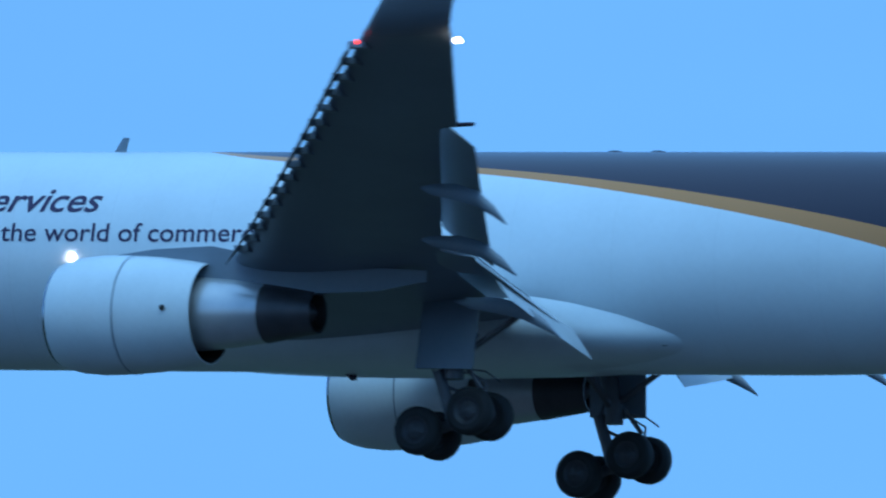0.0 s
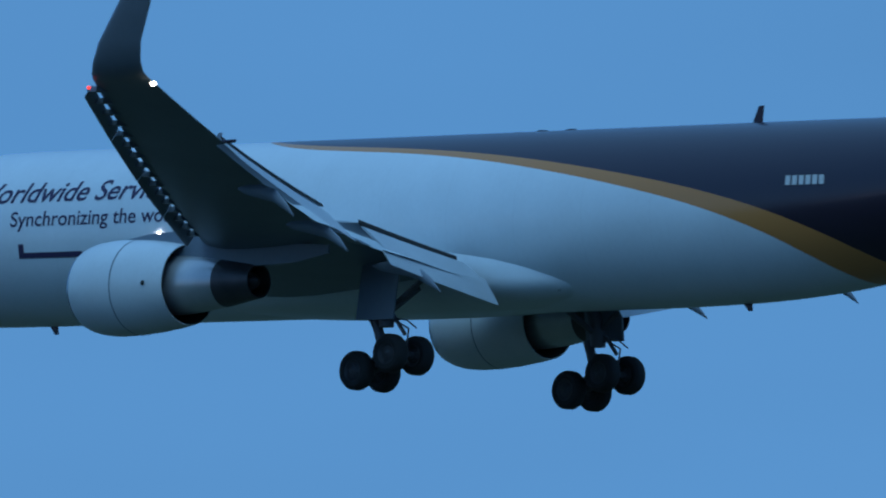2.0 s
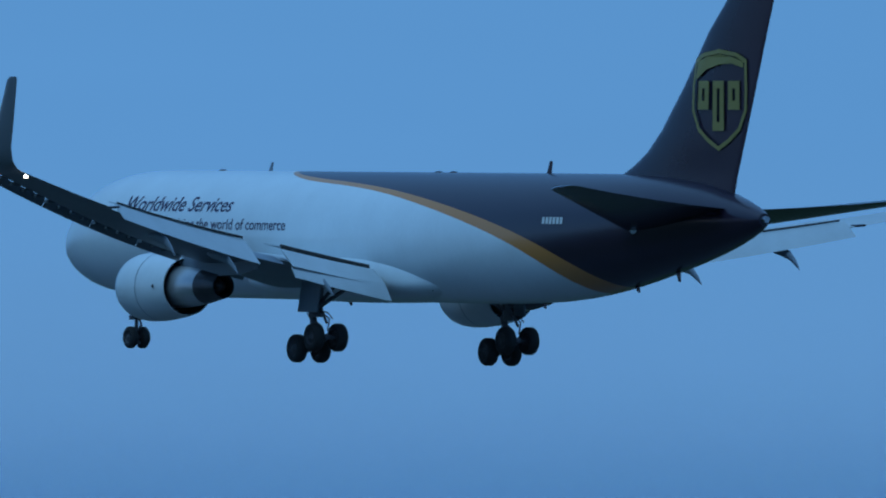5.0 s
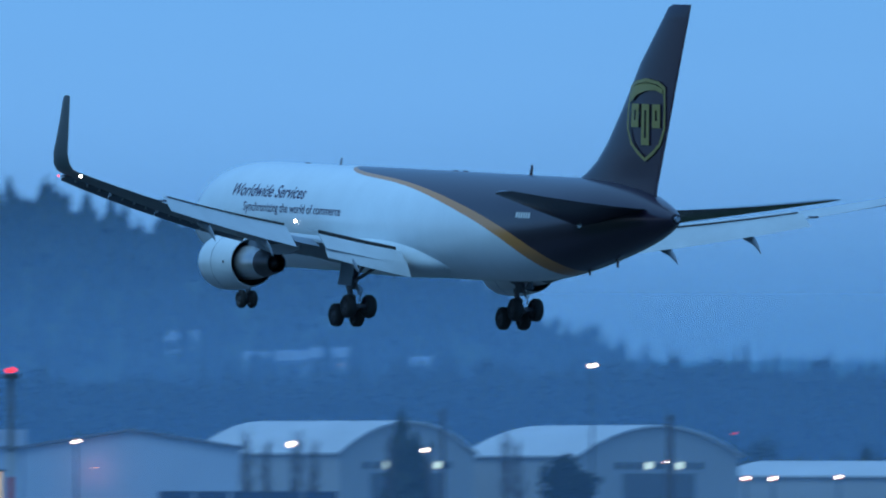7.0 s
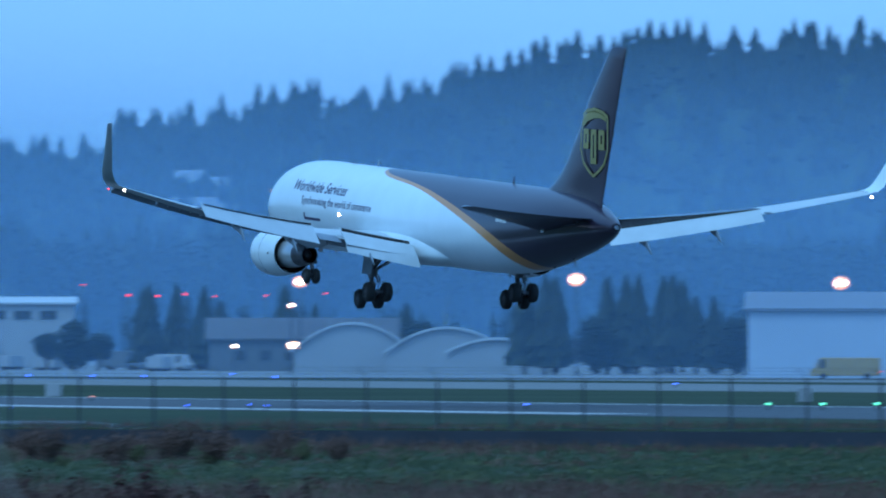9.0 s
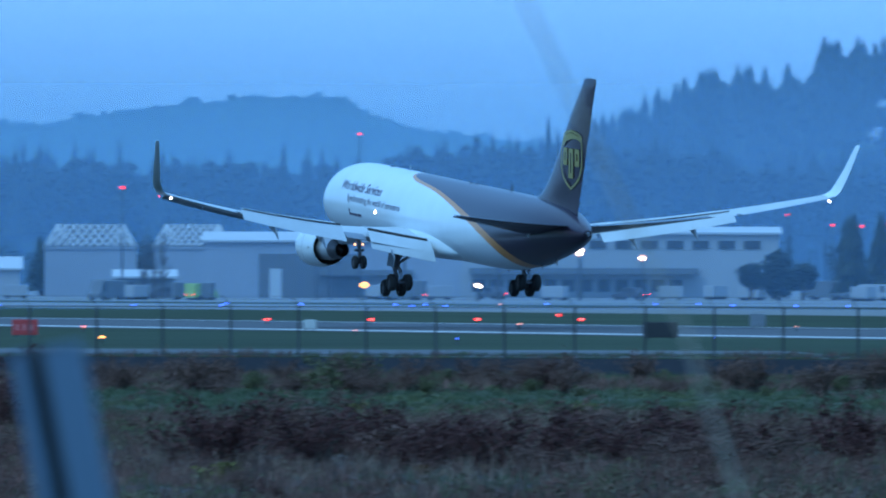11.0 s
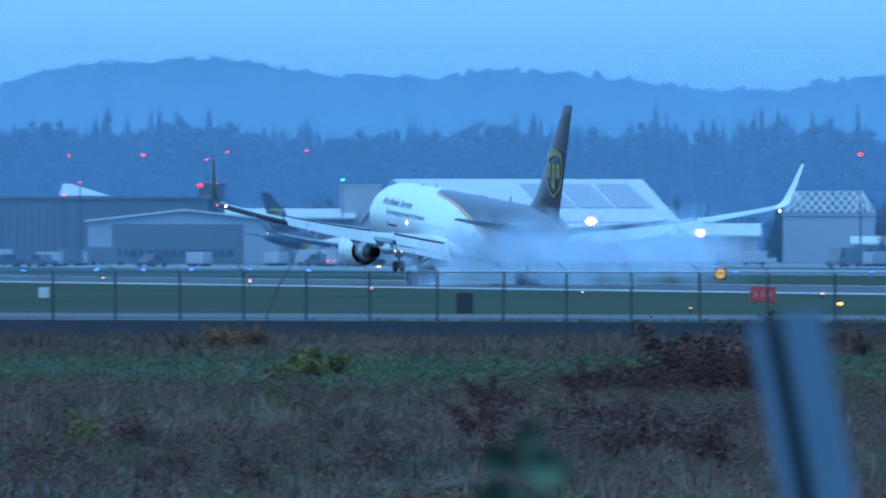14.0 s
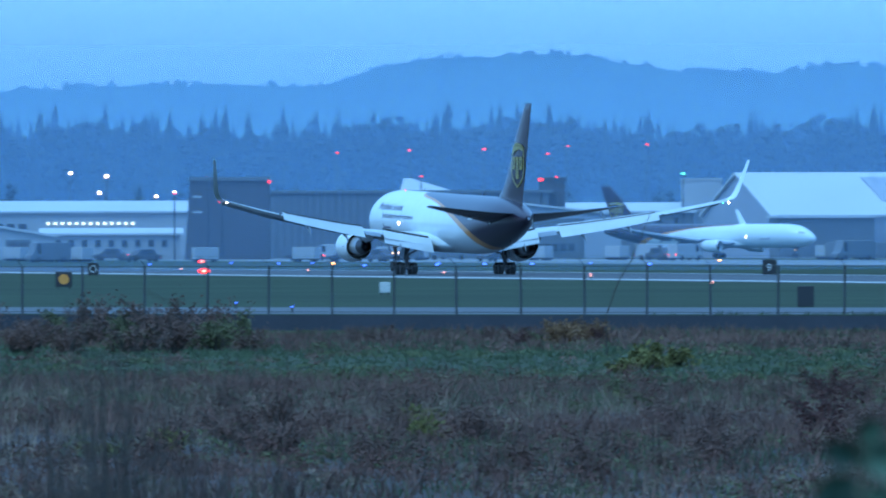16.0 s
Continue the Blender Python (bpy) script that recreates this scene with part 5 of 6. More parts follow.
    h = shell("hangar", m @ Matrix.Translation((12.2, 0, 0)), 24.2, 26, 7.5, 9.4, "y", M_SKYW, M_ROOFB, "blue-white gabled hangar with plain walls")
    panel("wide_door", h, -10.4, -5.4, 0.2, 5.2, M_SKYW, label="plain sliding door")
    panel("lamp_bracket", h, -4.06, -3.94, 5.3, 5.4, M_POST, 0.0, 1.0)
    bm = bmesh.new()
    ball(bm, (-4.0, -1.0, 5.28), 0.12, squash=(1, 1, 0.6))
    part("wall_lamp", bm, GLOW["orange"], h, "lit orange wall lamp")
    glow = new("wall_lamp_light", bpy.data.lights.new("wall_lamp_light", "POINT"))
    glow.data.energy, glow.data.color, glow.data.shadow_soft_size = 90, (1.0, 0.42, 0.3), 0.2
    glow.location = m @ Vector((8.2, -2.4, 5.0))
    # arched white-roofed hangars, gable end turned half away
    M_ARCH = material("weathered_roof_membrane", (0.52, 0.53, 0.55), 0.6, vary=0.12, scale=0.1)
    for a, dd, ln, w, yaw, ev, rg in ((25.70, 1740, 34, 22, 35, 7.5, 11.7), (26.815, 1750, 27, 26.4, 35, 7.2, 11.2), (28.3, 1850, 40, 20, 55, 4.6, 6.6)):
        h = shell("hangar", site(a, dd) @ pose(0, 0, 0, 0, 0, yaw), w, ln, ev, rg, "arch", M_PALE, M_ARCH, "arched pale-roofed hangar with grey doors")
        big_door(h, -5.5, 5.5, 4.6, M_GREYW, 4)
        window_row(h, -7.5, 7.5, 5.6, 6.5, 9, M_PANE, 0.5, lit=(2, 3, 4, 7) if a < 26 else (3, 6) if a < 28 else ())
    # row of blue containers
    for i in range(5):
        b = new("freight_container")
        b.matrix_world = site(24.68 + 0.16 * i, 1400)
        tagged(b, "dark blue steel freight container", "container", "blue containers")
        bm = bmesh.new()
        box(bm, -1.85, 1.85, 0, 2.4, 0.05, 2.65)
        bmesh.ops.bevel(bm, geom=bm.edges[:], offset=0.05, segments=1, affect="EDGES")
        part("body", bm, M_CONT, b, smooth=False)
        bm = bmesh.new()
        box(bm, -1.87, 1.87, -0.03, 2.43, 2.66, 2.76)
        part("top_rail", bm, M_DARKW, b, smooth=False)


def on_near_hill(az, el):
    """The distance and height at which the near hill's flank stands at that elevation over the eye."""
    crest = 3.8 + 3250 * math.tan(radians(profile(NEAR_HILL)(az)))
    for k in range(1, 100):
        d, z = 2830 + 4.2 * k, crest * math.sin(k / 100 * math.pi / 2)
        if z >= 3.8 + d * math.tan(radians(el)):
            break
    return d, z


def build_hillside():
    # pale houses among the trees of the hill
    for az, el, wd in ((20.45, 0.71, 9), (20.58, 0.68, 7), (20.5, 0.59, 13), (20.62, 0.59, 7), (25.06, 0.52, 8), (25.2, 0.525, 6), (25.36, 0.54, 9), (25.75, 0.50, 6), (21.68, 0.33, 9), (21.95, 0.33, 8), (24.7, 0.62, 7)):
        d, z = on_near_hill(az, el)
        b = new("hillside_house")
        b.matrix_world = site(az, d - 14) @ Matrix.Translation((0, 0, z - 3.0))
        tagged(b, "small pale-roofed house on the wooded hill", "house", "houses on the hill")
        bm = bmesh.new()
        box(bm, -wd / 2, wd / 2, 0, 7, -6, 3.0)
        part("wall", bm, M_PALE, b, smooth=False)
        bm = bmesh.new()
        loft(bm, [[Vector((x, y, h)) for y, h in ((-0.6, 3.0), (3.5, 5.4), (7.6, 3.0), (3.5, 5.0))] for x in (-wd / 2 - 0.4, wd / 2 + 0.4)])
        part("roof", bm, M_BLUEW, b, smooth=False)
        for k in range(int(wd // 2.5)):
            bm = bmesh.new()
            box(bm, -wd / 2 + 0.8 + 2.4 * k, -wd / 2 + 2.0 + 2.4 * k, -0.1, 0.0, 0.9, 2.2)
            part("window", bm, M_PANE, b, smooth=False)
    for az, el, r in ((20.31, 0.77, 0.5), (20.63, 0.66, 0.45), (20.85, 0.66, 0.35), (22.75, 1.29, 0.4), (22.79, 1.285, 0.4), (25.4, 0.50, 0.4), (22.7, 0.35, 0.35), (21.95, 0.26, 0.4)):
        d, z = on_near_hill(az, el)
        lamp = new("street_lamp")
        lamp.matrix_world = site(az, d - 25) @ Matrix.Translation((0, 0, z))
        tagged(lamp, "lit warm street lamp among the hill's trees", "street lamp", "lamps on the hill")
        bm = bmesh.new()
        tube(bm, [(0, 0, -9), (0, 0, -0.2)], 0.09, 6)
        part("pole", bm, M_POST, lamp)
        bm = bmesh.new()
        ball(bm, (0, -0.2, 0), r, 2, squash=(1.3, 1, 0.6))
        part("lamp_head", bm, GLOW["warm"], lamp)


build_halls()
build_hillside()


def build_lit_hut():
    hut = new("signal_hut")
    hut.matrix_world = site(23.81, 985)
    tagged(hut, "lit signal hut on a red and white chequered base", "hut")
    red, white = material("signal_red", (0.45, 0.04, 0.04), 0.6), M_PALE
    for i, k in itertools.product(range(4), range(2)):
        bm = bmesh.new()
        box(bm, -1.9 + 0.95 * i, -1.9 + 0.95 * (i + 1), 0, 3, 1.0 * k - 0.05, 1.0 * (k + 1) - 0.05)
        part("base_panel", bm, red if (i + k) % 2 else white, hut, smooth=False)
    bm = bmesh.new()
    box(bm, -1.75, 1.75, 0.05, 2.95, 2.0, 4.5)
    part("cabin", bm, lamp_material("lit_cabin", (1.0, 0.62, 0.30), 0.62), hut, "warmly lit cabin", smooth=False)
    for x in (-1.72, -1.1, 0.55, 1.72):
        bm = bmesh.new()
        box(bm, x - 0.05, x + 0.05, -0.02, 0.04, 2.0, 4.5)
        part("cabin_frame", bm, M_GREYW, hut, smooth=False)
    bm = bmesh.new()
    box(bm, -1.95, 1.95, -0.1, 3.1, 4.5, 4.68)
    part("cabin_roof", bm, M_DARKW, hut, smooth=False)
    bm = bmesh.new()
    tube(bm, [(0, 1.5, 4.68), (0, 1.5, 5.1), (0, 1.5, 5.55)], [1.15, 0.85, 0.45], 18)
    part("beacon_dome", bm, lamp_material("lit_dome", (1.0, 0.72, 0.45), 1.3), hut, "glowing lantern cone")
    mast = new("signal_mast")
    mast.matrix_world = site(23.95, 1100)
    tagged(mast, "red and white banded mast with a red lamp", "mast")
    for k in range(6):
        bm = bmesh.new()
        tube(bm, [(0, 0, -0.05 + 2.1 * k), (0, 0, 2.1 * (k + 1) - 0.05)], 0.25, 10)
        part("mast_band", bm, M_GREYW if k > 2 else red if k % 2 else white, mast)
    bm = bmesh.new()
    tube(bm, [(0, 0, 12.5), (0, 0, 12.9)], 0.8, 10)
    part("mast_gallery", bm, M_DARKW, mast)
    bm = bmesh.new()
    ball(bm, (0, 0, 13.2), 0.3, squash=(1.2, 1, 0.8))
    part("mast_lamp", bm, GLOW["red"], mast)


build_lit_hut()


# ---- vehicles on the apron ----
def build_vehicle(name, ln, ht, color, label, van=False, lamps=None):
    car = new(name)
    tagged(car, label, "vehicle", "apron vehicles")
    bm = bmesh.new()
    w = 0.95
    if van:
        prof = [(-ln / 2, 0.35), (ln / 2, 0.35), (ln / 2, 0.95), (ln / 2 - 0.5, 1.15), (ln / 2 - 1.0, ht), (-ln / 2, ht)]
    else:
        prof = [(-ln / 2, 0.35), (ln / 2, 0.35), (ln / 2, 0.8), (ln / 4, 0.95), (ln / 8, ht), (-ln / 4, ht), (-ln / 3, 0.98), (-ln / 2, 0.95)]
    loft(bm, [[Vector((x, y, z)) for x, z in prof] for y in (-w, w)])
    bmesh.ops.bevel(bm, geom=bm.edges[:], offset=0.06, segments=1, affect="EDGES")
    part("body", bm, color, car)
    for x in (-ln * 0.31, ln * 0.31):
        for y in (-w + 0.1, w - 0.1):
            bm = bmesh.new()
            lathe(bm, [(-0.12, 0.02), (-0.12, 0.34), (0.12, 0.34), (0.12, 0.02)], Matrix.Translation((x, y, 0.34)), 14)
            part("wheel", bm, M_TYRE, car)
    bm = bmesh.new()
    if van:
        box(bm, ln / 2 - 1.6, ln / 2 - 1.0, -w - 0.012, w + 0.012, 1.2, ht - 0.2)
    else:
        box(bm, -ln / 5, ln / 9, -w - 0.012, w + 0.012, 1.02, ht - 0.12)
    part("side_windows", bm, M_PANE, car, smooth=False)
    for e in (-1, 1):
        bm = bmesh.new()
        ball(bm, (-ln / 2 - 0.02, e * 0.7, 0.8), 0.1 if lamps is None else 0.2, 2)
        part("tail_light", bm, M_NAVR, car)
    return car


def build_cart(label, mat, ln, ht):
    c = new("luggage_cart")
    tagged(c, label, "cart", "apron carts")
    bm = bmesh.new()
    box(bm, -ln / 2, ln / 2, -0.9, 0.9, 0.4, ht)
    bmesh.ops.bevel(bm, geom=bm.edges[:], offset=0.05, segments=1, affect="EDGES")
    part("box", bm, mat, c)
    bm = bmesh.new()
    box(bm, -ln / 2 - 0.3, ln / 2 + 0.1, -0.8, 0.8, 0.28, 0.4)
    part("chassis", bm, M_DARKW, c, smooth=False)
    for x in (-ln * 0.35, ln * 0.35):
        bm = bmesh.new()
        lathe(bm, [(-0.85, 0.02), (-0.85, 0.2), (0.85, 0.2), (0.85, 0.02)], Matrix.Translation((x, 0, 0.2)), 10)
        part("axle_wheels", bm, M_TYRE, c)
    return c


def build_vehicles():
    rnd = random.Random(21)
    white, grey, dark, yellow, green = M_PALE, M_GREYW, M_DARKW, material("yellow_paint", (0.42, 0.26, 0.08), 0.5), material("lime_paint", (0.35, 0.5, 0.12), 0.5)
    protos = [build_vehicle("van", 5.4, 2.3, white, "white panel van parked on the apron", True), build_vehicle("van", 6.2, 2.7, grey, "grey panel van parked on the apron", True),
              build_vehicle("pickup_truck", 5.2, 1.75, dark, "dark pickup truck on the apron"), build_vehicle("service_truck", 5.0, 2.3, green, "lime green service truck on the apron", True),
              build_cart("pale closed luggage cart", white, 3.4, 2.0), build_cart("grey metal air freight box on a cart", grey, 3.0, 2.4)]
    use = 0
    for i in range(70):
        k = rnd.choice([0, 1, 2, 2, 4, 4, 4, 4, 5]) if i > 5 else i
        az, d = rnd.uniform(11.6, 21.5), rnd.uniform(1740, 1880)
        m = site(az if k != 3 else 17.42, d, rnd.choice([0, 180]) + rnd.uniform(-60, 60))
        if i < 6:
            protos[k].matrix_world = m
        else:
            copy_thing(protos[k], m)
    v = build_vehicle("pickup_truck", 5.4, 1.8, dark, "dark pickup truck with red lamps lit", lamps=1)
    v.matrix_world = site(24.46, 1080, 60)
    v = build_vehicle("tanker_truck", 7.5, 2.3, yellow, "yellow tanker truck beside the hangar", True)
    v.matrix_world = site(23.38, 1380, 180)


build_vehicles()


# ---- signs and cabinets on the grass ----
def build_signs():
    red, black, amber = material("red_sign_face", (0.45, 0.045, 0.045), 0.5, emit=0.06), material("black_sign_face", (0.02, 0.02, 0.022), 0.5), material("amber_sign_face", (0.8, 0.35, 0.03), 0.5, emit=0.5)

    def board(name, az, d, w, h, z, mat, label, inner=None):
        s = new(name)
        s.matrix_world = site(az, d)
        tagged(s, label, "sign", "airfield signs")
        bm = bmesh.new()
        box(bm, -w / 2, w / 2, 0, 0.25, z, z + h)
        bmesh.ops.bevel(bm, geom=bm.edges[:], offset=0.03, segments=1, affect="EDGES")
        part("board", bm, mat, s)
        for x in (-w / 3, w / 3):
            bm = bmesh.new()
            box(bm, x - 0.05, x + 0.05, 0.08, 0.17, -0.1, z)
            part("leg", bm, M_POST, s, smooth=False)
        for (a0, a1, b0, b1, m2) in inner or ():
            bm = bmesh.new()
            box(bm, a0 * w, a1 * w, -0.02, 0.0, z + b0 * h, z + b1 * h)
            part("marking", bm, m2, s, smooth=False)
        return s

    bars = [(x, x + 0.12, 0.3, 0.7, material("worn_sign_paint", (0.6, 0.2, 0.2), 0.6)) for x in (-0.36, -0.08, 0.2)]
    board("runway_sign", 16.64, 755, 1.5, 0.9, 0.15, red, "red lit runway sign with pale bars", bars)
    board("equipment_cabinet", 15.32, 655, 0.85, 1.05, 0.05, black, "dark equipment cabinet in the grass")
    board("distance_sign", 15.16, 1150, 1.25, 1.3, 0.1, black, "black sign with a white figure")
    s = board("distance_sign", 12.17, 1180, 1.0, 1.1, 0.1, black, "black sign with a pale ring")
    bm = bmesh.new()
    lathe(bm, [(0.0, 0.24), (0.03, 0.24), (0.03, 0.33), (0.0, 0.33)], pose(0, 0, 0.65), 24)
    part("ring", bm, M_PLATE, s)
    taxi = board("taxi_sign", 12.04, 900, 1.15, 1.05, 0.15, black, "black sign with a round amber face")
    bm = bmesh.new()
    tube(bm, [(0, -0.05, 0.68), (0, 0.02, 0.68)], 0.36, 20)
    part("amber_disc", bm, material("dim_amber_face", (0.5, 0.24, 0.04), 0.5, emit=0.15), taxi, "round amber disc")
    s = board("marker_board", 16.45, 1180, 1.05, 1.1, 0.1, black, "dark marker board with a round amber lamp")
    bm = bmesh.new()
    tube(bm, [(0, -0.06, 0.65), (0, 0.02, 0.65)], 0.46, 20)
    part("amber_disc", bm, amber, s, "round amber lit disc")
    board("white_sign", 13.46, 800, 0.65, 0.65, 0.15, M_PLATE, "small white sign on the grass")
    board("equipment_cabinet", 19.45, 740, 2.0, 0.9, 0.1, black, "long dark equipment cabinet")
    board("cream_cabinet", 19.88, 900, 1.1, 0.9, 0.1, M_PALE, "cream box cabinet by the taxiway")
    board("white_sign", 17.9, 840, 0.8, 0.6, 0.15, M_PLATE, "small white sign on the grass")
    board("white_sign", 23.2, 820, 0.9, 0.9, 0.1, M_PALE, "pale sign near the runway end")
    # figure on the black sign
    cu = bpy.data.curves.new("sign_figure", "FONT")
    cu.body, cu.size, cu.extrude = "9", 1.0, 0.01
    ob = new("letters_source", cu)
    me = bpy.data.meshes.new_from_object(ob.evaluated_get(bpy.context.evaluated_depsgraph_get()))
    bpy.data.objects.remove(ob)
    me.materials.append(M_PLATE)
    fig = new("figure", me)
    par = [o for o in bpy.data.objects if o.name.startswith("distance_sign")][0]
    fig.parent = par
    fig.matrix_local = Matrix.Translation((-0.27, -0.035, 0.38)) @ pose(0, 0, 0, 90)
    fig.scale = (0.95, 0.95, 0.95)


build_signs()


# ---- trees by the buildings ----
M_TRUNK = material("bark", (0.08, 0.06, 0.05), 0.9, vary=0.25)


def add_clump(vs, fs, x, y, z, s, rnd):
    b = len(vs)
    for px, py, pz in ((1, 0, 0), (-1, 0, 0), (0, 1, 0), (0, -1, 0), (0, 0, 1), (0, 0, -1)):
        vs.append((x + px * s * rnd.uniform(0.5, 1.6), y + py * s * rnd.uniform(0.5, 1.6), z + pz * s * rnd.uniform(0.5, 1.4)))
    for i, j, k in ((0, 2, 4), (2, 1, 4), (1, 3, 4), (3, 0, 4), (2, 0, 5), (1, 2, 5), (3, 1, 5), (0, 3, 5)):
        fs.append((b + i, b + j, b + k))


def build_bare_tree(h, seed):
    """A slim leafless tree with steep, forking branches."""
    rnd = random.Random(seed)
    t = new("bare_tree")
    tagged(t, "slim leafless tree with steep twigs by the hangars", "tree", "airport trees")
    bm = bmesh.new()
    tube(bm, [(0, 0, -0.1), (0.08, 0, h * 0.4), (-0.05, 0.05, h * 0.97)], [0.2, 0.13, 0.02], 7)
    part("trunk", bm, M_TRUNK, t)
    bm = bmesh.new()
    for k in range(46):
        a, z = rnd.uniform(0, 6.28), h * rnd.uniform(0.16, 0.85)
        r, up = h * rnd.uniform(0.06, 0.13) * (1.1 - 0.6 * z / h), h * rnd.uniform(0.10, 0.22)
        p = [Vector((0, 0, z)), Vector((0.6 * r * math.cos(a), 0.6 * r * math.sin(a), z + up * 0.45)), Vector((r * math.cos(a), r * math.sin(a), min(h, z + up)))]
        tube(bm, p, [0.05, 0.035, 0.012], 4)
        for _ in range(5):
            q = p[1].lerp(p[2], rnd.random())
            b = rnd.uniform(0, 6.28)
            w = h * rnd.uniform(0.02, 0.05)
            tube(bm, [q, q + Vector((w * math.cos(b), w * math.sin(b), 1.6 * w))], [0.022, 0.01], 3)
    part("branchwork", bm, M_TRUNK, t)
    return t


def build_tree(kind, h, seed):
    rnd = random.Random(seed)
    t = new("fir_tree" if kind == "fir" else "broadleaf_tree")
    tagged(t, "dark fir tree by the airport road" if kind == "fir" else "dark leafy tree by the airport road", "tree", "airport trees")
    bm = bmesh.new()
    tube(bm, [(0, 0, -0.1), (0.05, 0, h * 0.5), (0, 0, h * 0.95)], [0.28, 0.16, 0.03], 7)
    for k in range(8):
        a, z = rnd.uniform(0, 6.28), h * rnd.uniform(0.25, 0.8)
        r = h * 0.16 * (1.05 - z / h) if kind == "fir" else h * 0.2
        tube(bm, [(0, 0, z), (r * math.cos(a), r * math.sin(a), z + (0.1 if kind == "fir" else 0.12 * h))], [0.07, 0.02], 4)
    part("trunk", bm, M_TRUNK, t)
    vs, fs = [], []
    if kind == "fir":
        for q in range(3):
            add_conifer(vs, fs, rnd.uniform(-.2, .2), rnd.uniform(-.2, .2), h * 0.04, h, h * 0.2, rnd, 13, 11)
    else:
        for lobe in range(11):
            a, e = rnd.uniform(0, 6.28), rnd.uniform(0.0, 0.22) * h
            lx, ly, lz, lr = e * math.cos(a), e * math.sin(a), h * rnd.uniform(0.16, 0.72), h * rnd.uniform(0.16, 0.27)
            for _ in range(90):
                d = Vector((rnd.gauss(0, 1), rnd.gauss(0, 1), rnd.gauss(0, 1))).normalized() * lr * rnd.uniform(0.6, 1.08)
                add_clump(vs, fs, lx + d.x, ly + d.y, lz + d.z * 0.85, h * rnd.uniform(0.018, 0.045), rnd)
    raw("crown", vs, fs, M_NEEDLE, t)
    return t


def build_trees():
    firs = [build_tree("fir", h, s) for h, s in ((12, 1), (9.5, 2))]
    leafy = [build_tree("leafy", h, s) for h, s in ((8, 3), (6, 4))]
    rnd = random.Random(8)
    plan = [(20.3, 1800, 0), (20.42, 1815, 0), (20.53, 1790, 1), (20.62, 1805, 1), (19.85, 1780, 3), (19.97, 1790, 2), (20.08, 1785, 3), (25.68, 1500, 0), (25.74, 1505, 1), (26.40, 1500, 2), (26.47, 1495, 3),
            (22.55, 1600, 1), (22.62, 1590, 0), (22.72, 1610, 1), (22.8, 1600, 1), (22.6, 1700, 0), (22.66, 1690, 0)]
    plan += [(rnd.uniform(21.85, 22.9), rnd.uniform(1560, 1680), rnd.choice([0, 0, 1, 2])) for _ in range(14)]
    plan += [(rnd.uniform(16.6, 17.4), 2080, rnd.choice([1, 2])) for _ in range(5)] + [(rnd.uniform(20.1, 21.6), rnd.uniform(1860, 1950), rnd.choice([0, 1, 2])) for _ in range(14)]
    plan += [(rnd.uniform(25.5, 28.5), rnd.uniform(1900, 2050), rnd.choice([0, 1, 2])) for _ in range(16)]
    pool = firs + leafy
    placed = set()
    for az, d, k in plan:
        m = site(az, d, rnd.uniform(0, 360))
        if k not in placed:
            placed.add(k)
            pool[k].matrix_world = m
        else:
            copy_thing(pool[k], m)
    bare = [build_bare_tree(9.5, 51), build_bare_tree(8.4, 52)]
    for i, (az, d) in enumerate(((24.99, 1420), (25.08, 1425), (25.22, 1410), (25.29, 1430), (25.63, 1440), (25.80, 1440), (26.14, 1430), (26.19, 1440), (17.17, 1850), (17.21, 1845), (17.25, 1855))):
        m = site(az, d, rnd.uniform(0, 360))
        if i < 2:
            bare[i].matrix_world = m
        else:
            copy_thing(bare[i % 2], m)
    for az, top, r in ((26.865, 11.0, 0.42), (25.86, 11.6, 0.25)):
        pole = new("timber_pole")
        pole.matrix_world = site(az, 1400)
        tagged(pole, "tall dark timber pole before the hangars", "pole")
        bm = bmesh.new()
        tube(bm, [(0, 0, -0.1), (0, 0, top * 0.5), (0, 0, top)], [r, r * 0.95, r * 0.88], 10)
        part("shaft", bm, M_TRUNK, pole)
        bm = bmesh.new()
        tube(bm, [(0, 0, top), (0, 0, top + 0.12)], [r * 0.95, r * 0.8], 10)
        part("cap", bm, M_DARKW, pole)


build_trees()

# ---- the parked cargo jet ----
parked = copy_thing(JET, pose(0, 0, 0))
parked.name = "parked_cargo_jet"
parked.matrix_world = Matrix.Translation(spot(14.88, 1900, 0.25)) @ pose(0, 0, 0, 0, 0, -142) @ Matrix.Diagonal((0.66, 0.72, 0.65, 1))
tagged(parked, "white and brown cargo jet parked on the apron", "airplane")
apron_jet = copy_thing(parked, pose(0, 0, 0))
apron_jet.matrix_world = Matrix.Translation(spot(21.6, 1700, 0.2)) @ pose(0, 0, 0, 0, 0, -20) @ Matrix.Diagonal((0.6, 0.6, 0.6, 1))
tagged(apron_jet, "white and brown cargo jet parked tail-on by tents", "airplane")
for o in (*parked.children, *apron_jet.children):
    if o.name.startswith("wheel_bogie"):
        o.rotation_euler.x = 0
        o.location.z = 0.3


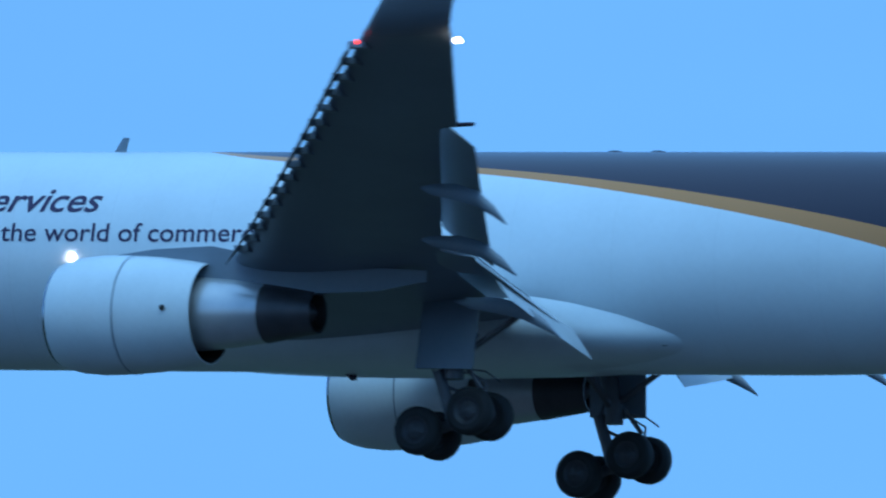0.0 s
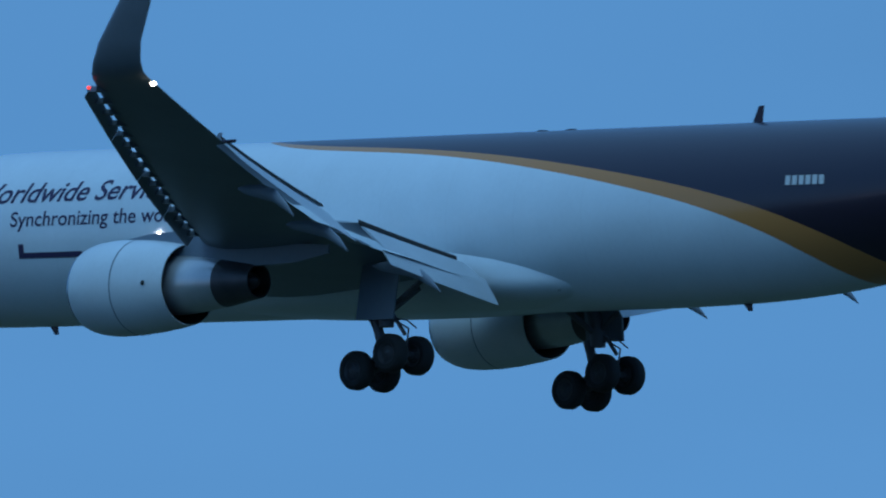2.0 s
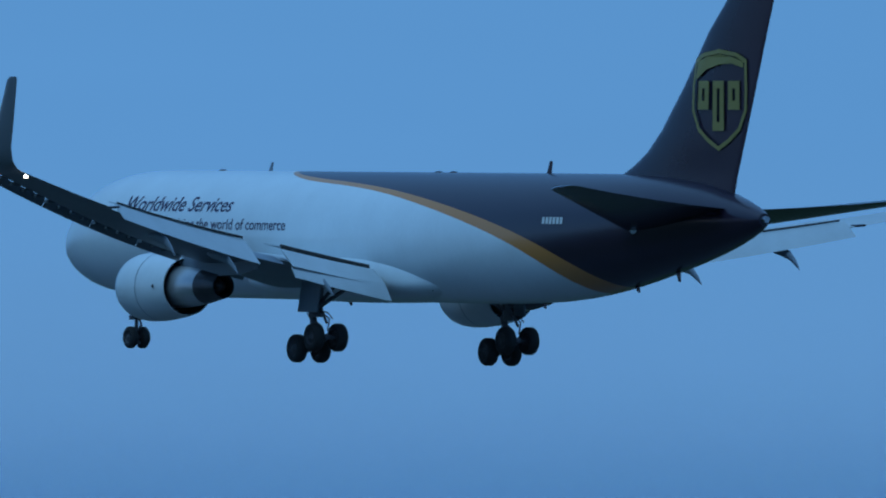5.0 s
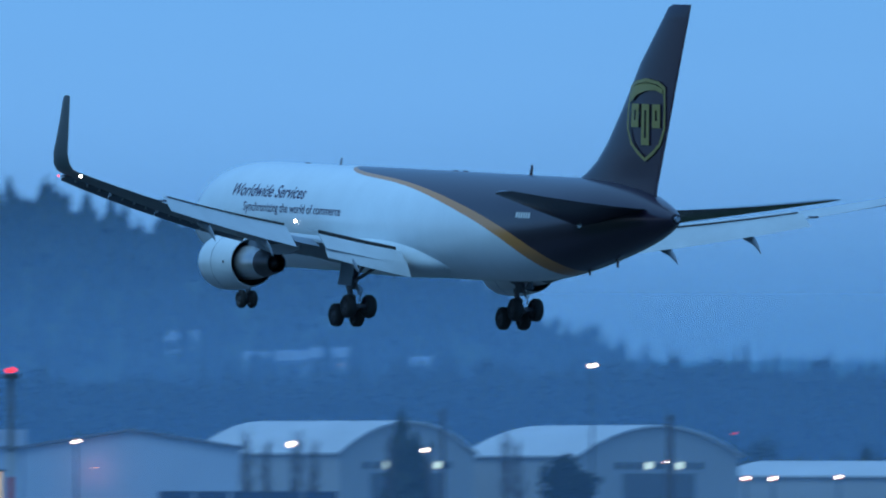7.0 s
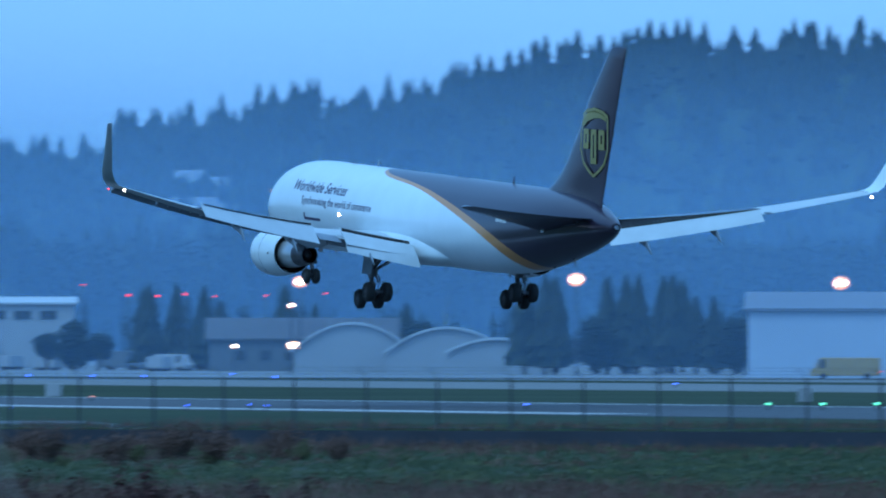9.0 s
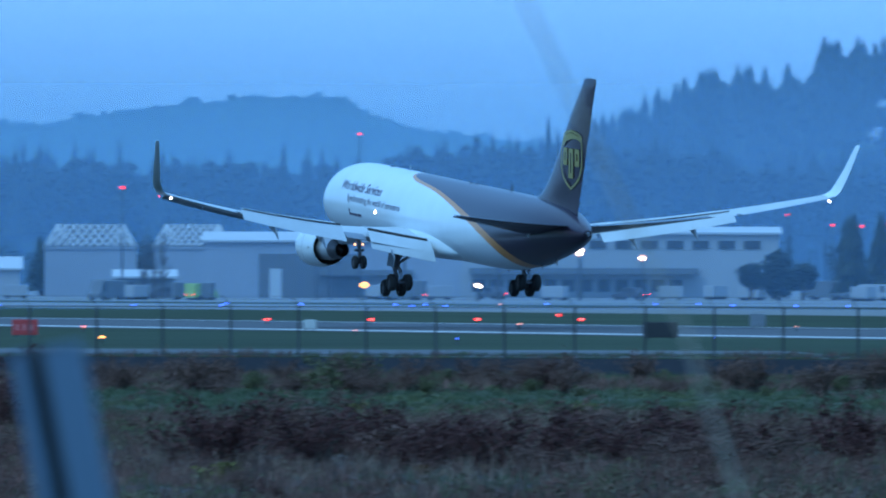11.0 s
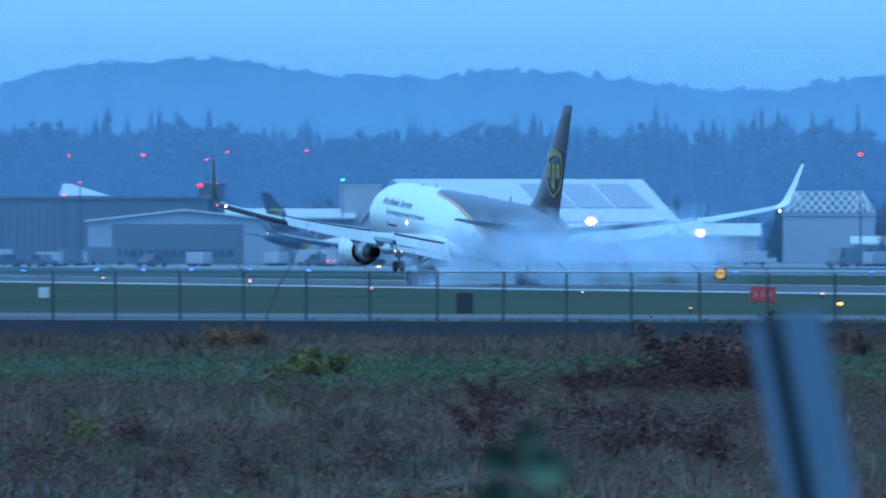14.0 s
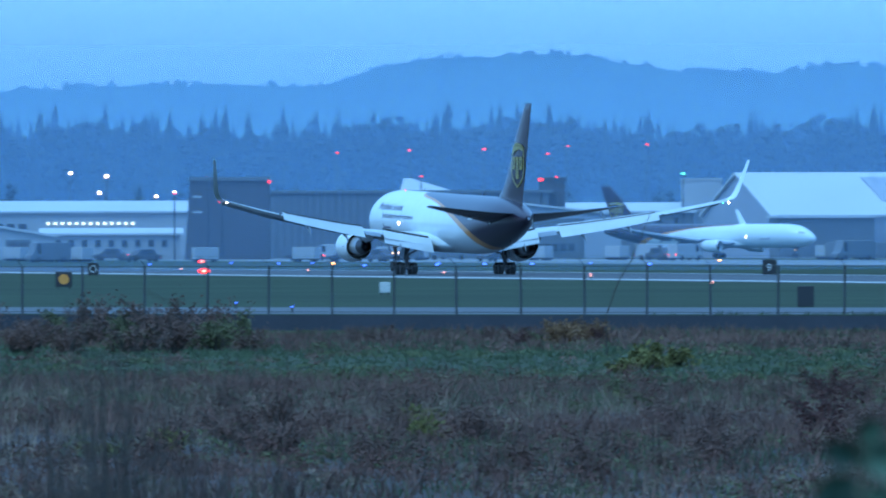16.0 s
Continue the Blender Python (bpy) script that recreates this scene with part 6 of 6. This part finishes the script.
# ---- the weedy field before the fence ----
M_STRAW = material("dry_straw", (0.25, 0.175, 0.13), 0.9, vary=0.6, scale=0.1, spec=0.1)
M_GREEN = material("damp_grass", (0.080, 0.105, 0.060), 0.9, vary=0.35, scale=0.4, spec=0.1)
M_WEED = material("brown_weeds", (0.29, 0.155, 0.12), 0.95, scale=0.07, spec=0.1, color2=(0.045, 0.036, 0.034))
M_OLIVE = material("olive_leaves", (0.12, 0.12, 0.06), 0.85, vary=0.3, scale=2, spec=0.2)
M_RUST = material("rust_red_leaves", (0.085, 0.034, 0.030), 0.85, vary=0.45, scale=3, spec=0.2)
M_AMBER = material("amber_leaves", (0.22, 0.115, 0.06), 0.85, vary=0.4, scale=3, spec=0.2)
M_TWIG = material("dark_twigs", (0.05, 0.038, 0.030), 0.9, vary=0.2, scale=3)
M_YELLOW = material("yellowing_fronds", (0.15, 0.13, 0.045), 0.85, vary=0.3, scale=3, spec=0.2)


def tufts(name, mat, label, count, d0, d1, a0, a1, low, tall, blades, wide, seed, keep, lean=0.35):
    """A spread of grass tufts, thick where keep(noise) says so."""
    g = np.random.default_rng(seed)
    n = count
    d = np.sqrt(g.uniform(d0**2, d1**2, n))
    a = np.radians(g.uniform(a0, a1, n))
    x, y = d * np.sin(a), d * np.cos(a)
    patch = np.array([noise.noise((px * 0.045, py * 0.022, seed)) + 0.5 * noise.noise((px * 0.16, py * 0.08, seed + 5)) for px, py in zip(x, y)])
    ok = g.uniform(-0.25, 0.25, n) + patch > keep
    x, y, d, patch = x[ok], y[ok], d[ok], patch[ok]
    n = len(x)
    h = (low + (tall - low) * g.random(n) ** 1.6) * (1 + 0.5 * np.clip(patch, -0.5, 0.8))
    z = np.array([ground_z(px, py) for px, py in zip(x, y)]) - 0.03
    vs = np.zeros((n, blades, 3, 3))
    for b in range(blades):
        ang = g.uniform(0, 2 * np.pi, n)
        ox, oy = g.normal(0, 0.09, n), g.normal(0, 0.09, n)
        w = wide * g.uniform(0.6, 1.4, n)
        hh = h * g.uniform(0.55, 1.1, n)
        lx, ly = g.normal(0, lean, n) * hh, g.normal(0, lean, n) * hh
        bx, by = x + ox, y + oy
        vs[:, b, 0] = np.stack([bx - w * np.cos(ang), by - w * np.sin(ang), z], -1)
        vs[:, b, 1] = np.stack([bx + w * np.cos(ang), by + w * np.sin(ang), z], -1)
        vs[:, b, 2] = np.stack([bx + lx, by + ly, z + hh], -1)
    v = vs.reshape(-1, 3)
    f = np.arange(len(v)).reshape(-1, 3)
    me = bpy.data.meshes.new(name)
    me.from_pydata(v.tolist(), [], f.tolist())
    me.materials.append(mat)
    return tagged(new(name, me), label, "grass", kind="stuff")


tufts("straw_grass", M_STRAW, "pale dry grass tufts over the field", 11000, 215, 385, 11, 22.5, 0.15, 0.7, 5, 0.014, 1, 0.05)
tufts("green_grass", M_GREEN, "damp green grass over the field", 58000, 335, 600, 11, 26.5, 0.10, 0.28, 5, 0.032, 2, -1.0)
tufts("green_grass", M_GREEN, "damp green grass tufts among weeds", 16000, 215, 360, 11, 22.5, 0.12, 0.45, 5, 0.018, 12, 0.12)
tufts("brown_weeds", M_WEED, "brown dead weeds over the near field", 40000, 215, 395, 11, 25, 0.15, 0.75, 5, 0.018, 3, -0.02)
tufts("brown_weeds", M_WEED, "brown dead weeds along the wall", 16000, 500, 592, 11, 27, 0.15, 0.6, 5, 0.04, 13, -0.05)
tufts("dark_stalks", M_TWIG, "dark dry stalks standing in the field", 4200, 215, 430, 11, 22.5, 0.4, 1.0, 2, 0.018, 4, 0.0, 0.16)


def mounds(name, mat, label, count, d0, d1, a0, a1, size, tall, leaves, leaf, seed, keep):
    """Low weed mounds, each a heap of small leaves and bents, gathered in patches."""
    g = np.random.default_rng(seed)
    d = np.sqrt(g.uniform(d0**2, d1**2, count))
    a = np.radians(g.uniform(a0, a1, count))
    x, y = d * np.sin(a), d * np.cos(a)
    patch = np.array([noise.noise((px * 0.09, py * 0.035, seed)) + 0.6 * noise.noise((px * 0.3, py * 0.1, seed + 9)) for px, py in zip(x, y)])
    ok = patch > keep
    x, y = x[ok], y[ok]
    n = len(x)
    z = np.array([ground_z(px, py) for px, py in zip(x, y)])
    r = size * g.uniform(0.45, 1.3, n)
    h = tall * g.uniform(0.4, 1.25, n)
    u = g.normal(0, 0.45, (n, leaves, 2)) * r[:, None, None]
    rad = np.hypot(u[..., 0], u[..., 1]) / r[:, None]
    lift = h[:, None] * np.clip(1 - rad**2, 0.1, 1) * g.random((n, leaves)) ** 0.6
    c = np.stack([x[:, None] + u[..., 0], y[:, None] + u[..., 1], z[:, None] + lift], -1)
    e1 = g.normal(0, 1, (n, leaves, 3)) * (leaf * g.uniform(0.5, 1.5, (n, leaves, 1)))
    e2 = g.normal(0, 1, (n, leaves, 3)) * (leaf * 0.55)
    v = np.stack([c - e1, c + e2, c + e1], 2).reshape(-1, 3)
    me = bpy.data.meshes.new(name)
    me.from_pydata(v.tolist(), [], np.arange(len(v)).reshape(-1, 3).tolist())
    me.materials.append(mat)
    return tagged(new(name, me), label, "weeds", kind="stuff")


M_UMBER = material("umber_weeds", (0.135, 0.066, 0.054), 0.95, vary=0.6, scale=0.35, spec=0.1)
M_TAN = material("tan_weeds", (0.21, 0.15, 0.105), 0.95, vary=0.45, scale=0.35, spec=0.1)
M_MOSS = material("moss_green_weeds", (0.12, 0.13, 0.065), 0.95, vary=0.5, scale=0.35, spec=0.1)
mounds("weed_mounds", M_UMBER, "dark umber weed mounds in the field", 3000, 215, 400, 11, 25, 0.85, 0.62, 130, 0.034, 21, -0.05)
mounds("weed_mounds", M_TAN, "tan withered weed mounds in the field", 1800, 215, 400, 11, 22.5, 0.6, 0.46, 110, 0.03, 22, 0.1)
mounds("weed_mounds", M_MOSS, "moss green weed mounds in the field", 2600, 215, 420, 11, 25, 0.65, 0.36, 100, 0.034, 23, 0.1)
mounds("weed_mounds", M_MOSS, "low green mounds in the grass", 1600, 390, 590, 11, 26.5, 1.0, 0.25, 80, 0.045, 24, 0.0)
mounds("weed_mounds", M_WEED, "brown weed mounds near the wall", 900, 440, 560, 11, 22.5, 0.8, 0.45, 90, 0.045, 25, 0.05)


def build_shrub(seed, leafmat, size, leaves, label, leaf=0.05, flat=0.8):
    rnd = random.Random(seed)
    s = new("shrub")
    tagged(s, label, "shrub", "field shrubs")
    bm = bmesh.new()
    tips = []
    for k in range(16):
        a, r, h = rnd.uniform(0, 6.28), rnd.uniform(0.2, 1.0) * size, rnd.uniform(0.3, 1.25) * size * flat
        p = [(0.1 * math.cos(a), 0.1 * math.sin(a), -0.1), (0.45 * r * math.cos(a), 0.45 * r * math.sin(a), h * 0.6), (r * math.cos(a + 0.2), r * math.sin(a + 0.2), h)]
        tube(bm, p, [0.022, 0.015, 0.006], 4)
        tips += [Vector(p[1]).lerp(Vector(p[2]), t) for t in (0, 0.25, 0.5, 0.75, 1.0)]
    part("branchwork", bm, M_TWIG, s)
    vs, fs = [], []
    for _ in range(leaves):
        c = rnd.choice(tips) + Vector((rnd.gauss(0, 0.09), rnd.gauss(0, 0.09), rnd.gauss(-0.03, 0.08))) * size
        c.z = max(0.03, c.z)
        u = Vector((rnd.gauss(0, 1), rnd.gauss(0, 1), rnd.gauss(0, 0.7))).normalized()
        w = u.orthogonal().normalized()
        w.rotate(Matrix.Rotation(rnd.uniform(0, 6.28), 3, u))
        l = leaf * rnd.uniform(0.6, 1.4)
        b = len(vs)
        n = u.cross(w) * l * 0.2
        vs += [tuple(c - u * l), tuple(c + w * l * 0.5 + n), tuple(c + u * l), tuple(c - w * l * 0.5 + n)]
        fs += [(b, b + 1, b + 2), (b, b + 2, b + 3)]
    o = raw("foliage", vs, fs, leafmat, s)
    o["kind"] = "stuff"
    return s


def build_shrubs():
    rnd = random.Random(77)
    rust = [build_shrub(i, M_RUST, 1.0 + 0.15 * i, 1300, "rust-red bramble shrub with withered leaves") for i in range(3)]
    brown = [build_shrub(10 + i, M_WEED, 1.1, 1200, "dark brown withered bramble shrub", 0.045) for i in range(2)]
    olive = [build_shrub(20 + i, M_OLIVE, 0.9, 1000, "olive green low shrub in grass") for i in range(2)]
    amber = [build_shrub(30, M_AMBER, 0.95, 700, "low shrub with amber autumn leaves", 0.065)]
    fern = [build_shrub(40 + i, M_YELLOW, 0.7, 420, "low yellowing fern-like weed in grass", 0.075, 0.6) for i in range(2)]
    used = set()

    def put(pool, az, d, s=1.0):
        p = spot(az, d)
        p.z = ground_z(p.x, p.y) - 0.04
        m = Matrix.Translation(p) @ pose(0, 0, 0, 0, 0, rnd.uniform(0, 360))
        src = rnd.choice(pool)
        if src.name in used:
            o = copy_thing(src, m)
        else:
            used.add(src.name)
            o = src
            o.matrix_world = m
        o.scale = (s, s, s * rnd.uniform(0.75, 1.35))

    def cluster(pool, az0, az1, d0, d1, n, s0=0.7, s1=1.25):
        for _ in range(n):
            put(pool, rnd.uniform(az0, az1), rnd.uniform(d0, d1), rnd.uniform(s0, s1))

    # the high bramble and its low skirts
    for az, d, s in ((16.33, 380, 1.5), (16.27, 378, 1.2), (16.42, 383, 1.3), (16.36, 386, 1.75), (16.5, 378, 1.0), (16.22, 374, 0.8)):
        put(rust, az, d, s)
    cluster(rust, 15.7, 16.2, 372, 392, 9, 0.5, 0.85)
    cluster(rust, 16.4, 16.75, 366, 388, 7, 0.6, 1.1)
    cluster(rust + brown, 17.3, 18.8, 296, 330, 26, 0.7, 1.3)
    cluster(rust + brown, 18.8, 20.9, 290, 335, 30, 0.7, 1.4)
    cluster(brown, 16.9, 21.2, 475, 540, 36, 0.8, 1.3)
    cluster(olive, 17.0, 21.0, 470, 545, 14, 0.5, 0.9)
    cluster(brown + olive, 11.4, 12.9, 490, 535, 30, 0.9, 1.7)
    cluster(rust + brown, 14.6, 16.8, 300, 350, 12, 0.4, 0.7)
    cluster(brown, 12.6, 14.2, 535, 565, 12, 0.4, 0.7)
    cluster(amber, 14.15, 14.4, 522, 534, 6, 0.6, 1.1)
    cluster(rust + amber + olive, 13.92, 14.42, 522, 536, 7, 0.4, 0.75)
    cluster(fern, 14.62, 14.75, 430, 440, 4, 0.9, 1.3)
    cluster(fern, 12.0, 20.5, 250, 420, 18, 0.5, 1.0)
    cluster(olive, 12.0, 20.5, 235, 400, 12, 0.35, 0.7)
    cluster(brown + rust, 11.6, 21.0, 228, 350, 30, 0.25, 0.6)
    cluster(olive + fern, 11.6, 21.0, 228, 350, 12, 0.25, 0.5)
    cluster(amber, 11.8, 21.0, 228, 420, 6, 0.2, 0.4)
    cluster(brown, 12.6, 15.6, 300, 372, 18, 0.35, 0.7)
    for pool, az, d, s in ((rust, 18.93, 505, 0.9), (brown, 18.88, 508, 0.8), (olive, 18.03, 500, 1.5), (olive, 18.1, 505, 1.2), (olive, 17.9, 503, 1.1)):
        put(pool, az, d, s)
    cluster(rust + brown, 15.3, 16.9, 250, 300, 22, 0.5, 1.0)
    cluster(brown, 12.2, 15.2, 232, 300, 26, 0.4, 0.9)


build_shrubs()


# ---- close by: a leaning channel post, a broad-leaved weed and a long dry reed ----
def build_near_things():
    steel = material("zinc_channel_steel", (0.115, 0.185, 0.25), 0.45, metal=0.3, vary=0.15, scale=6)
    d = 16.7
    top = spot(16.735, d, 3.8 - d * math.tan(radians(0.335)))
    g = ground_z(top.x, top.y)
    post = new("channel_post")
    ln = (top.z - g + 0.25) / math.cos(radians(11.0))
    post.matrix_world = Matrix.Translation(top) @ pose(0, 0, 0, 0, 0, -16.7) @ pose(0, 0, 0, 0, -11.0, 0)
    tagged(post, "leaning zinc-coated steel channel post in the bank", "post")
    bm = bmesh.new()
    prof = [(-0.048, 0.0), (-0.029, 0.0), (-0.026, 0.03), (-0.009, 0.03), (-0.006, 0.0), (0.044, -0.004), (0.046, 0.006), (0.003, 0.008), (-0.002, 0.036), (-0.027, 0.036), (-0.031, 0.006), (-0.048, 0.006)]
    loft(bm, [[Vector((x, y, z)) for x, y in prof] for z in (0, -ln)])
    bmesh.ops.bevel(bm, geom=[e for e in bm.edges if abs(e.verts[0].co.z - e.verts[1].co.z) > 0.5], offset=0.0015, segments=1, affect="EDGES")
    # Groove faces and bolt holes coloured black for the shade inside them.
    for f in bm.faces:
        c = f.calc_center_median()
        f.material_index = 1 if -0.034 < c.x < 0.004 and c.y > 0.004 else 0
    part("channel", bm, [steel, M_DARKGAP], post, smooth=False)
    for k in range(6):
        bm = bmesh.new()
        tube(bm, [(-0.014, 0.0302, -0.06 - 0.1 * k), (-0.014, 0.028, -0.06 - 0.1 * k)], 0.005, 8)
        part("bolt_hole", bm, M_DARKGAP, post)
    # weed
    w = new("broadleaf_weed")
    p = spot(15.57, 19, ground_z(*spot(15.57, 19)[:2]))
    w.matrix_world = Matrix.Translation(p) @ pose(0, 0, 0, 0, 0, -15.6)
    tagged(w, "green broad-leaved weed on the bank", "weed")
    hgt = 3.8 - 19 * math.tan(radians(0.94)) - p.z
    bm = bmesh.new()
    tube(bm, [(0, 0, -0.05), (0.03, 0, hgt * 0.5), (0.0, 0, hgt)], [0.008, 0.006, 0.003], 6)
    part("stem", bm, M_GREEN, w)
    rnd = random.Random(5)
    leafm = material("broad_green_leaf", (0.04, 0.085, 0.045), 0.6, vary=0.2, scale=8)
    for x, z, a, l in ((0.0, 0, 60, 0.07), (0.01, -0.02, -20, 0.10), (0.01, -0.05, 10, 0.09), (-0.01, -0.04, 150, 0.08), (-0.01, -0.09, 200, 0.1), (0.01, -0.11, -30, 0.09), (0.0, -0.16, 170, 0.08), (0.02, -0.2, 0, 0.08), (0.0, -0.26, 30, 0.09)):
        bm = bmesh.new()
        c = math.radians(a)
        x, z, l = 0.62 * x, 0.62 * z, 0.72 * l
        rows = []
        for i in range(6):
            u = i / 5
            wd = 0.42 * l * math.sin(math.pi * (0.08 + 0.9 * u)) ** 0.8
            ce = Vector((x + l * u * math.cos(c), -0.02 * u, hgt + z + l * u * math.sin(c) - 0.05 * u * u * l))
            up = Vector((-math.sin(c), 0.35, math.cos(c))).normalized()
            rows.append([ce - up * wd, ce + Vector((0, 0.012, 0)), ce + up * wd])
        loft(bm, rows, cap=False, closed=False)
        part("leaf", bm, leafm, w)
    # reed
    r = new("dry_reed")
    tagged(r, "single long bent dry reed beside the bank", "reed")
    dd = 16.0
    pts = []
    for az, el in ((18.6, 1.7), (18.87, 1.16), (19.1, 0.687), (19.33, 0.2), (19.55, -0.24), (19.8, -0.99), (20.2, -3.0), (20.6, -6.5)):
        pts.append(spot(az, dd, 3.8 + dd * math.tan(radians(el))))
    pts.append(Vector((pts[-1].x, pts[-1].y, ground_z(pts[-1].x, pts[-1].y) - 0.05)))
    bm = bmesh.new()
    tube(bm, pts, [0.0015, 0.0022, 0.0024, 0.0025, 0.0027, 0.003, 0.003, 0.004, 0.005], 6)
    part("stalk", bm, material("bleached_reed", (0.36, 0.32, 0.25), 0.8, vary=0.2, scale=8), r)
    # thin dark stalk farther down the bank
    st = new("dry_stalk")
    tagged(st, "thin dark bent stalk standing in the field", "stalk")
    dd = 470.0
    pts = [spot(az, dd, 3.8 + dd * math.tan(radians(el))) for az, el in ((14.64, 0.10), (14.60, 0.0), (14.55, -0.12), (14.49, -0.22), (14.44, -0.36))]
    pts.append(Vector((pts[-1].x, pts[-1].y, ground_z(pts[-1].x, pts[-1].y) - 0.05)))
    bm = bmesh.new()
    tube(bm, pts, [0.012, 0.016, 0.02, 0.022, 0.024, 0.026], 6)
    part("stem", bm, M_TWIG, st)
    # leafless bushes on the bank
    rnd = random.Random(64)
    for az, d, top, wide, n in ((12.3, 62, -0.27, 0.42, 60), (12.75, 50, -0.92, 0.7, 46), (11.95, 55, -0.72, 0.5, 40)):
        b = new("bare_bush")
        p = spot(az, d)
        g = ground_z(p.x, p.y)
        h = 3.8 + d * math.tan(radians(top)) - g
        b.matrix_world = Matrix.Translation((p.x, p.y, g)) @ pose(0, 0, 0, 0, 0, -az)
        tagged(b, "leafless dark bush of thin twigs on the bank", "bush", "bank bushes")
        bm = bmesh.new()
        for _ in range(n):
            x, y, k = rnd.gauss(0, wide * 0.5), rnd.gauss(0, 0.3), rnd.uniform(0.55, 1.0)
            q = [Vector((x * 0.4, y * 0.4, -0.05)), Vector((x * 0.8, y, h * 0.5 * k)), Vector((x * 1.1 + rnd.gauss(0, 0.08), y, h * k))]
            tube(bm, q, [0.010, 0.007, 0.003], 4)
            for _ in range(4):
                o = q[1].lerp(q[2], rnd.random())
                tube(bm, [o, o + Vector((rnd.gauss(0, 0.12), rnd.gauss(0, 0.1), rnd.uniform(0.0, 0.16)))], [0.004, 0.002], 3)
        part("branchwork", bm, M_TWIG, b)


build_near_things()

# ---- tyre smoke at the touchdown ----
SMOKE = []
M_SMOKE = sheer("tyre_smoke", (0.52, 0.67, 0.82), 0.050)


def build_smoke():
    rnd = random.Random(31)
    plan = []
    for side in (-4.7, 4.7):
        for k in range(7):
            plan.append((side, 985 + 8.5 * k + (2 if side > 0 else 0), 13.25 + 0.12 * k, k))
    for side, y, t0, k in plan:
        vs, fs = [], []
        for _ in range(210):
            c = Vector((rnd.gauss(0, 1.5), rnd.gauss(0, 3.2), max(-2.3, rnd.gauss(0.0, 1.15))))
            s = rnd.uniform(0.5, 1.25)
            k2 = rnd.uniform(0, 6.28)
            q = [Vector((math.cos(k2 + j * 1.257), 0.5 * math.sin(k2 + j * 1.257) + rnd.gauss(0, 0.15), 0.85 * math.sin(k2 + j * 1.257))) * s * rnd.uniform(0.7, 1.2) for j in range(5)]
            b = len(vs)
            vs += [tuple(c + v) for v in q]
            fs += [(b, b + 1, b + 2), (b, b + 2, b + 3), (b, b + 3, b + 4)]
        o = raw("tyre_smoke", vs, fs, M_SMOKE)
        tagged(o, "pale drifting puff of tyre smoke over the runway", "smoke", kind="stuff")
        x = RUNWAY_X + side
        lowp = pose(x, y - 2, -7.5)
        up = pose(x + rnd.uniform(-1, 1), y, 2.2 + rnd.uniform(-0.3, 0.6), 0, 0, rnd.uniform(-10, 10))
        late = pose(x + rnd.uniform(0.5, 3.0), y - rnd.uniform(3, 12), 3.2 + rnd.uniform(-0.4, 1.5), 0, 0, rnd.uniform(-25, 25))
        last = pose(x + rnd.uniform(2, 14), y - rnd.uniform(15, 60), 4.5 + rnd.uniform(-0.5, 6), 0, 0, rnd.uniform(-50, 50))
        SMOKE.append((o, [(0, lowp), (t0 - 0.05, lowp), (t0 + 0.3, up), (14.6, late), (16.0, last)]))


build_smoke()


# ---- what moves ----
def motions():
    walk(JET, [(t, jet_pose(*r)) for t, *r in JET_ROWS])
    for bogie, x in BOGIES:
        air, ground = pose(x, 0.2, 0.28, -20), pose(x, 0.2, 0.56, -2)
        walk(bogie, [(0, air), (13.0, air), (13.5, pose(x, 0.2, 0.36, -14)), (13.9, ground), (16.0, ground)])
    for puff, rows in SMOKE:
        walk(puff, rows)


motions()
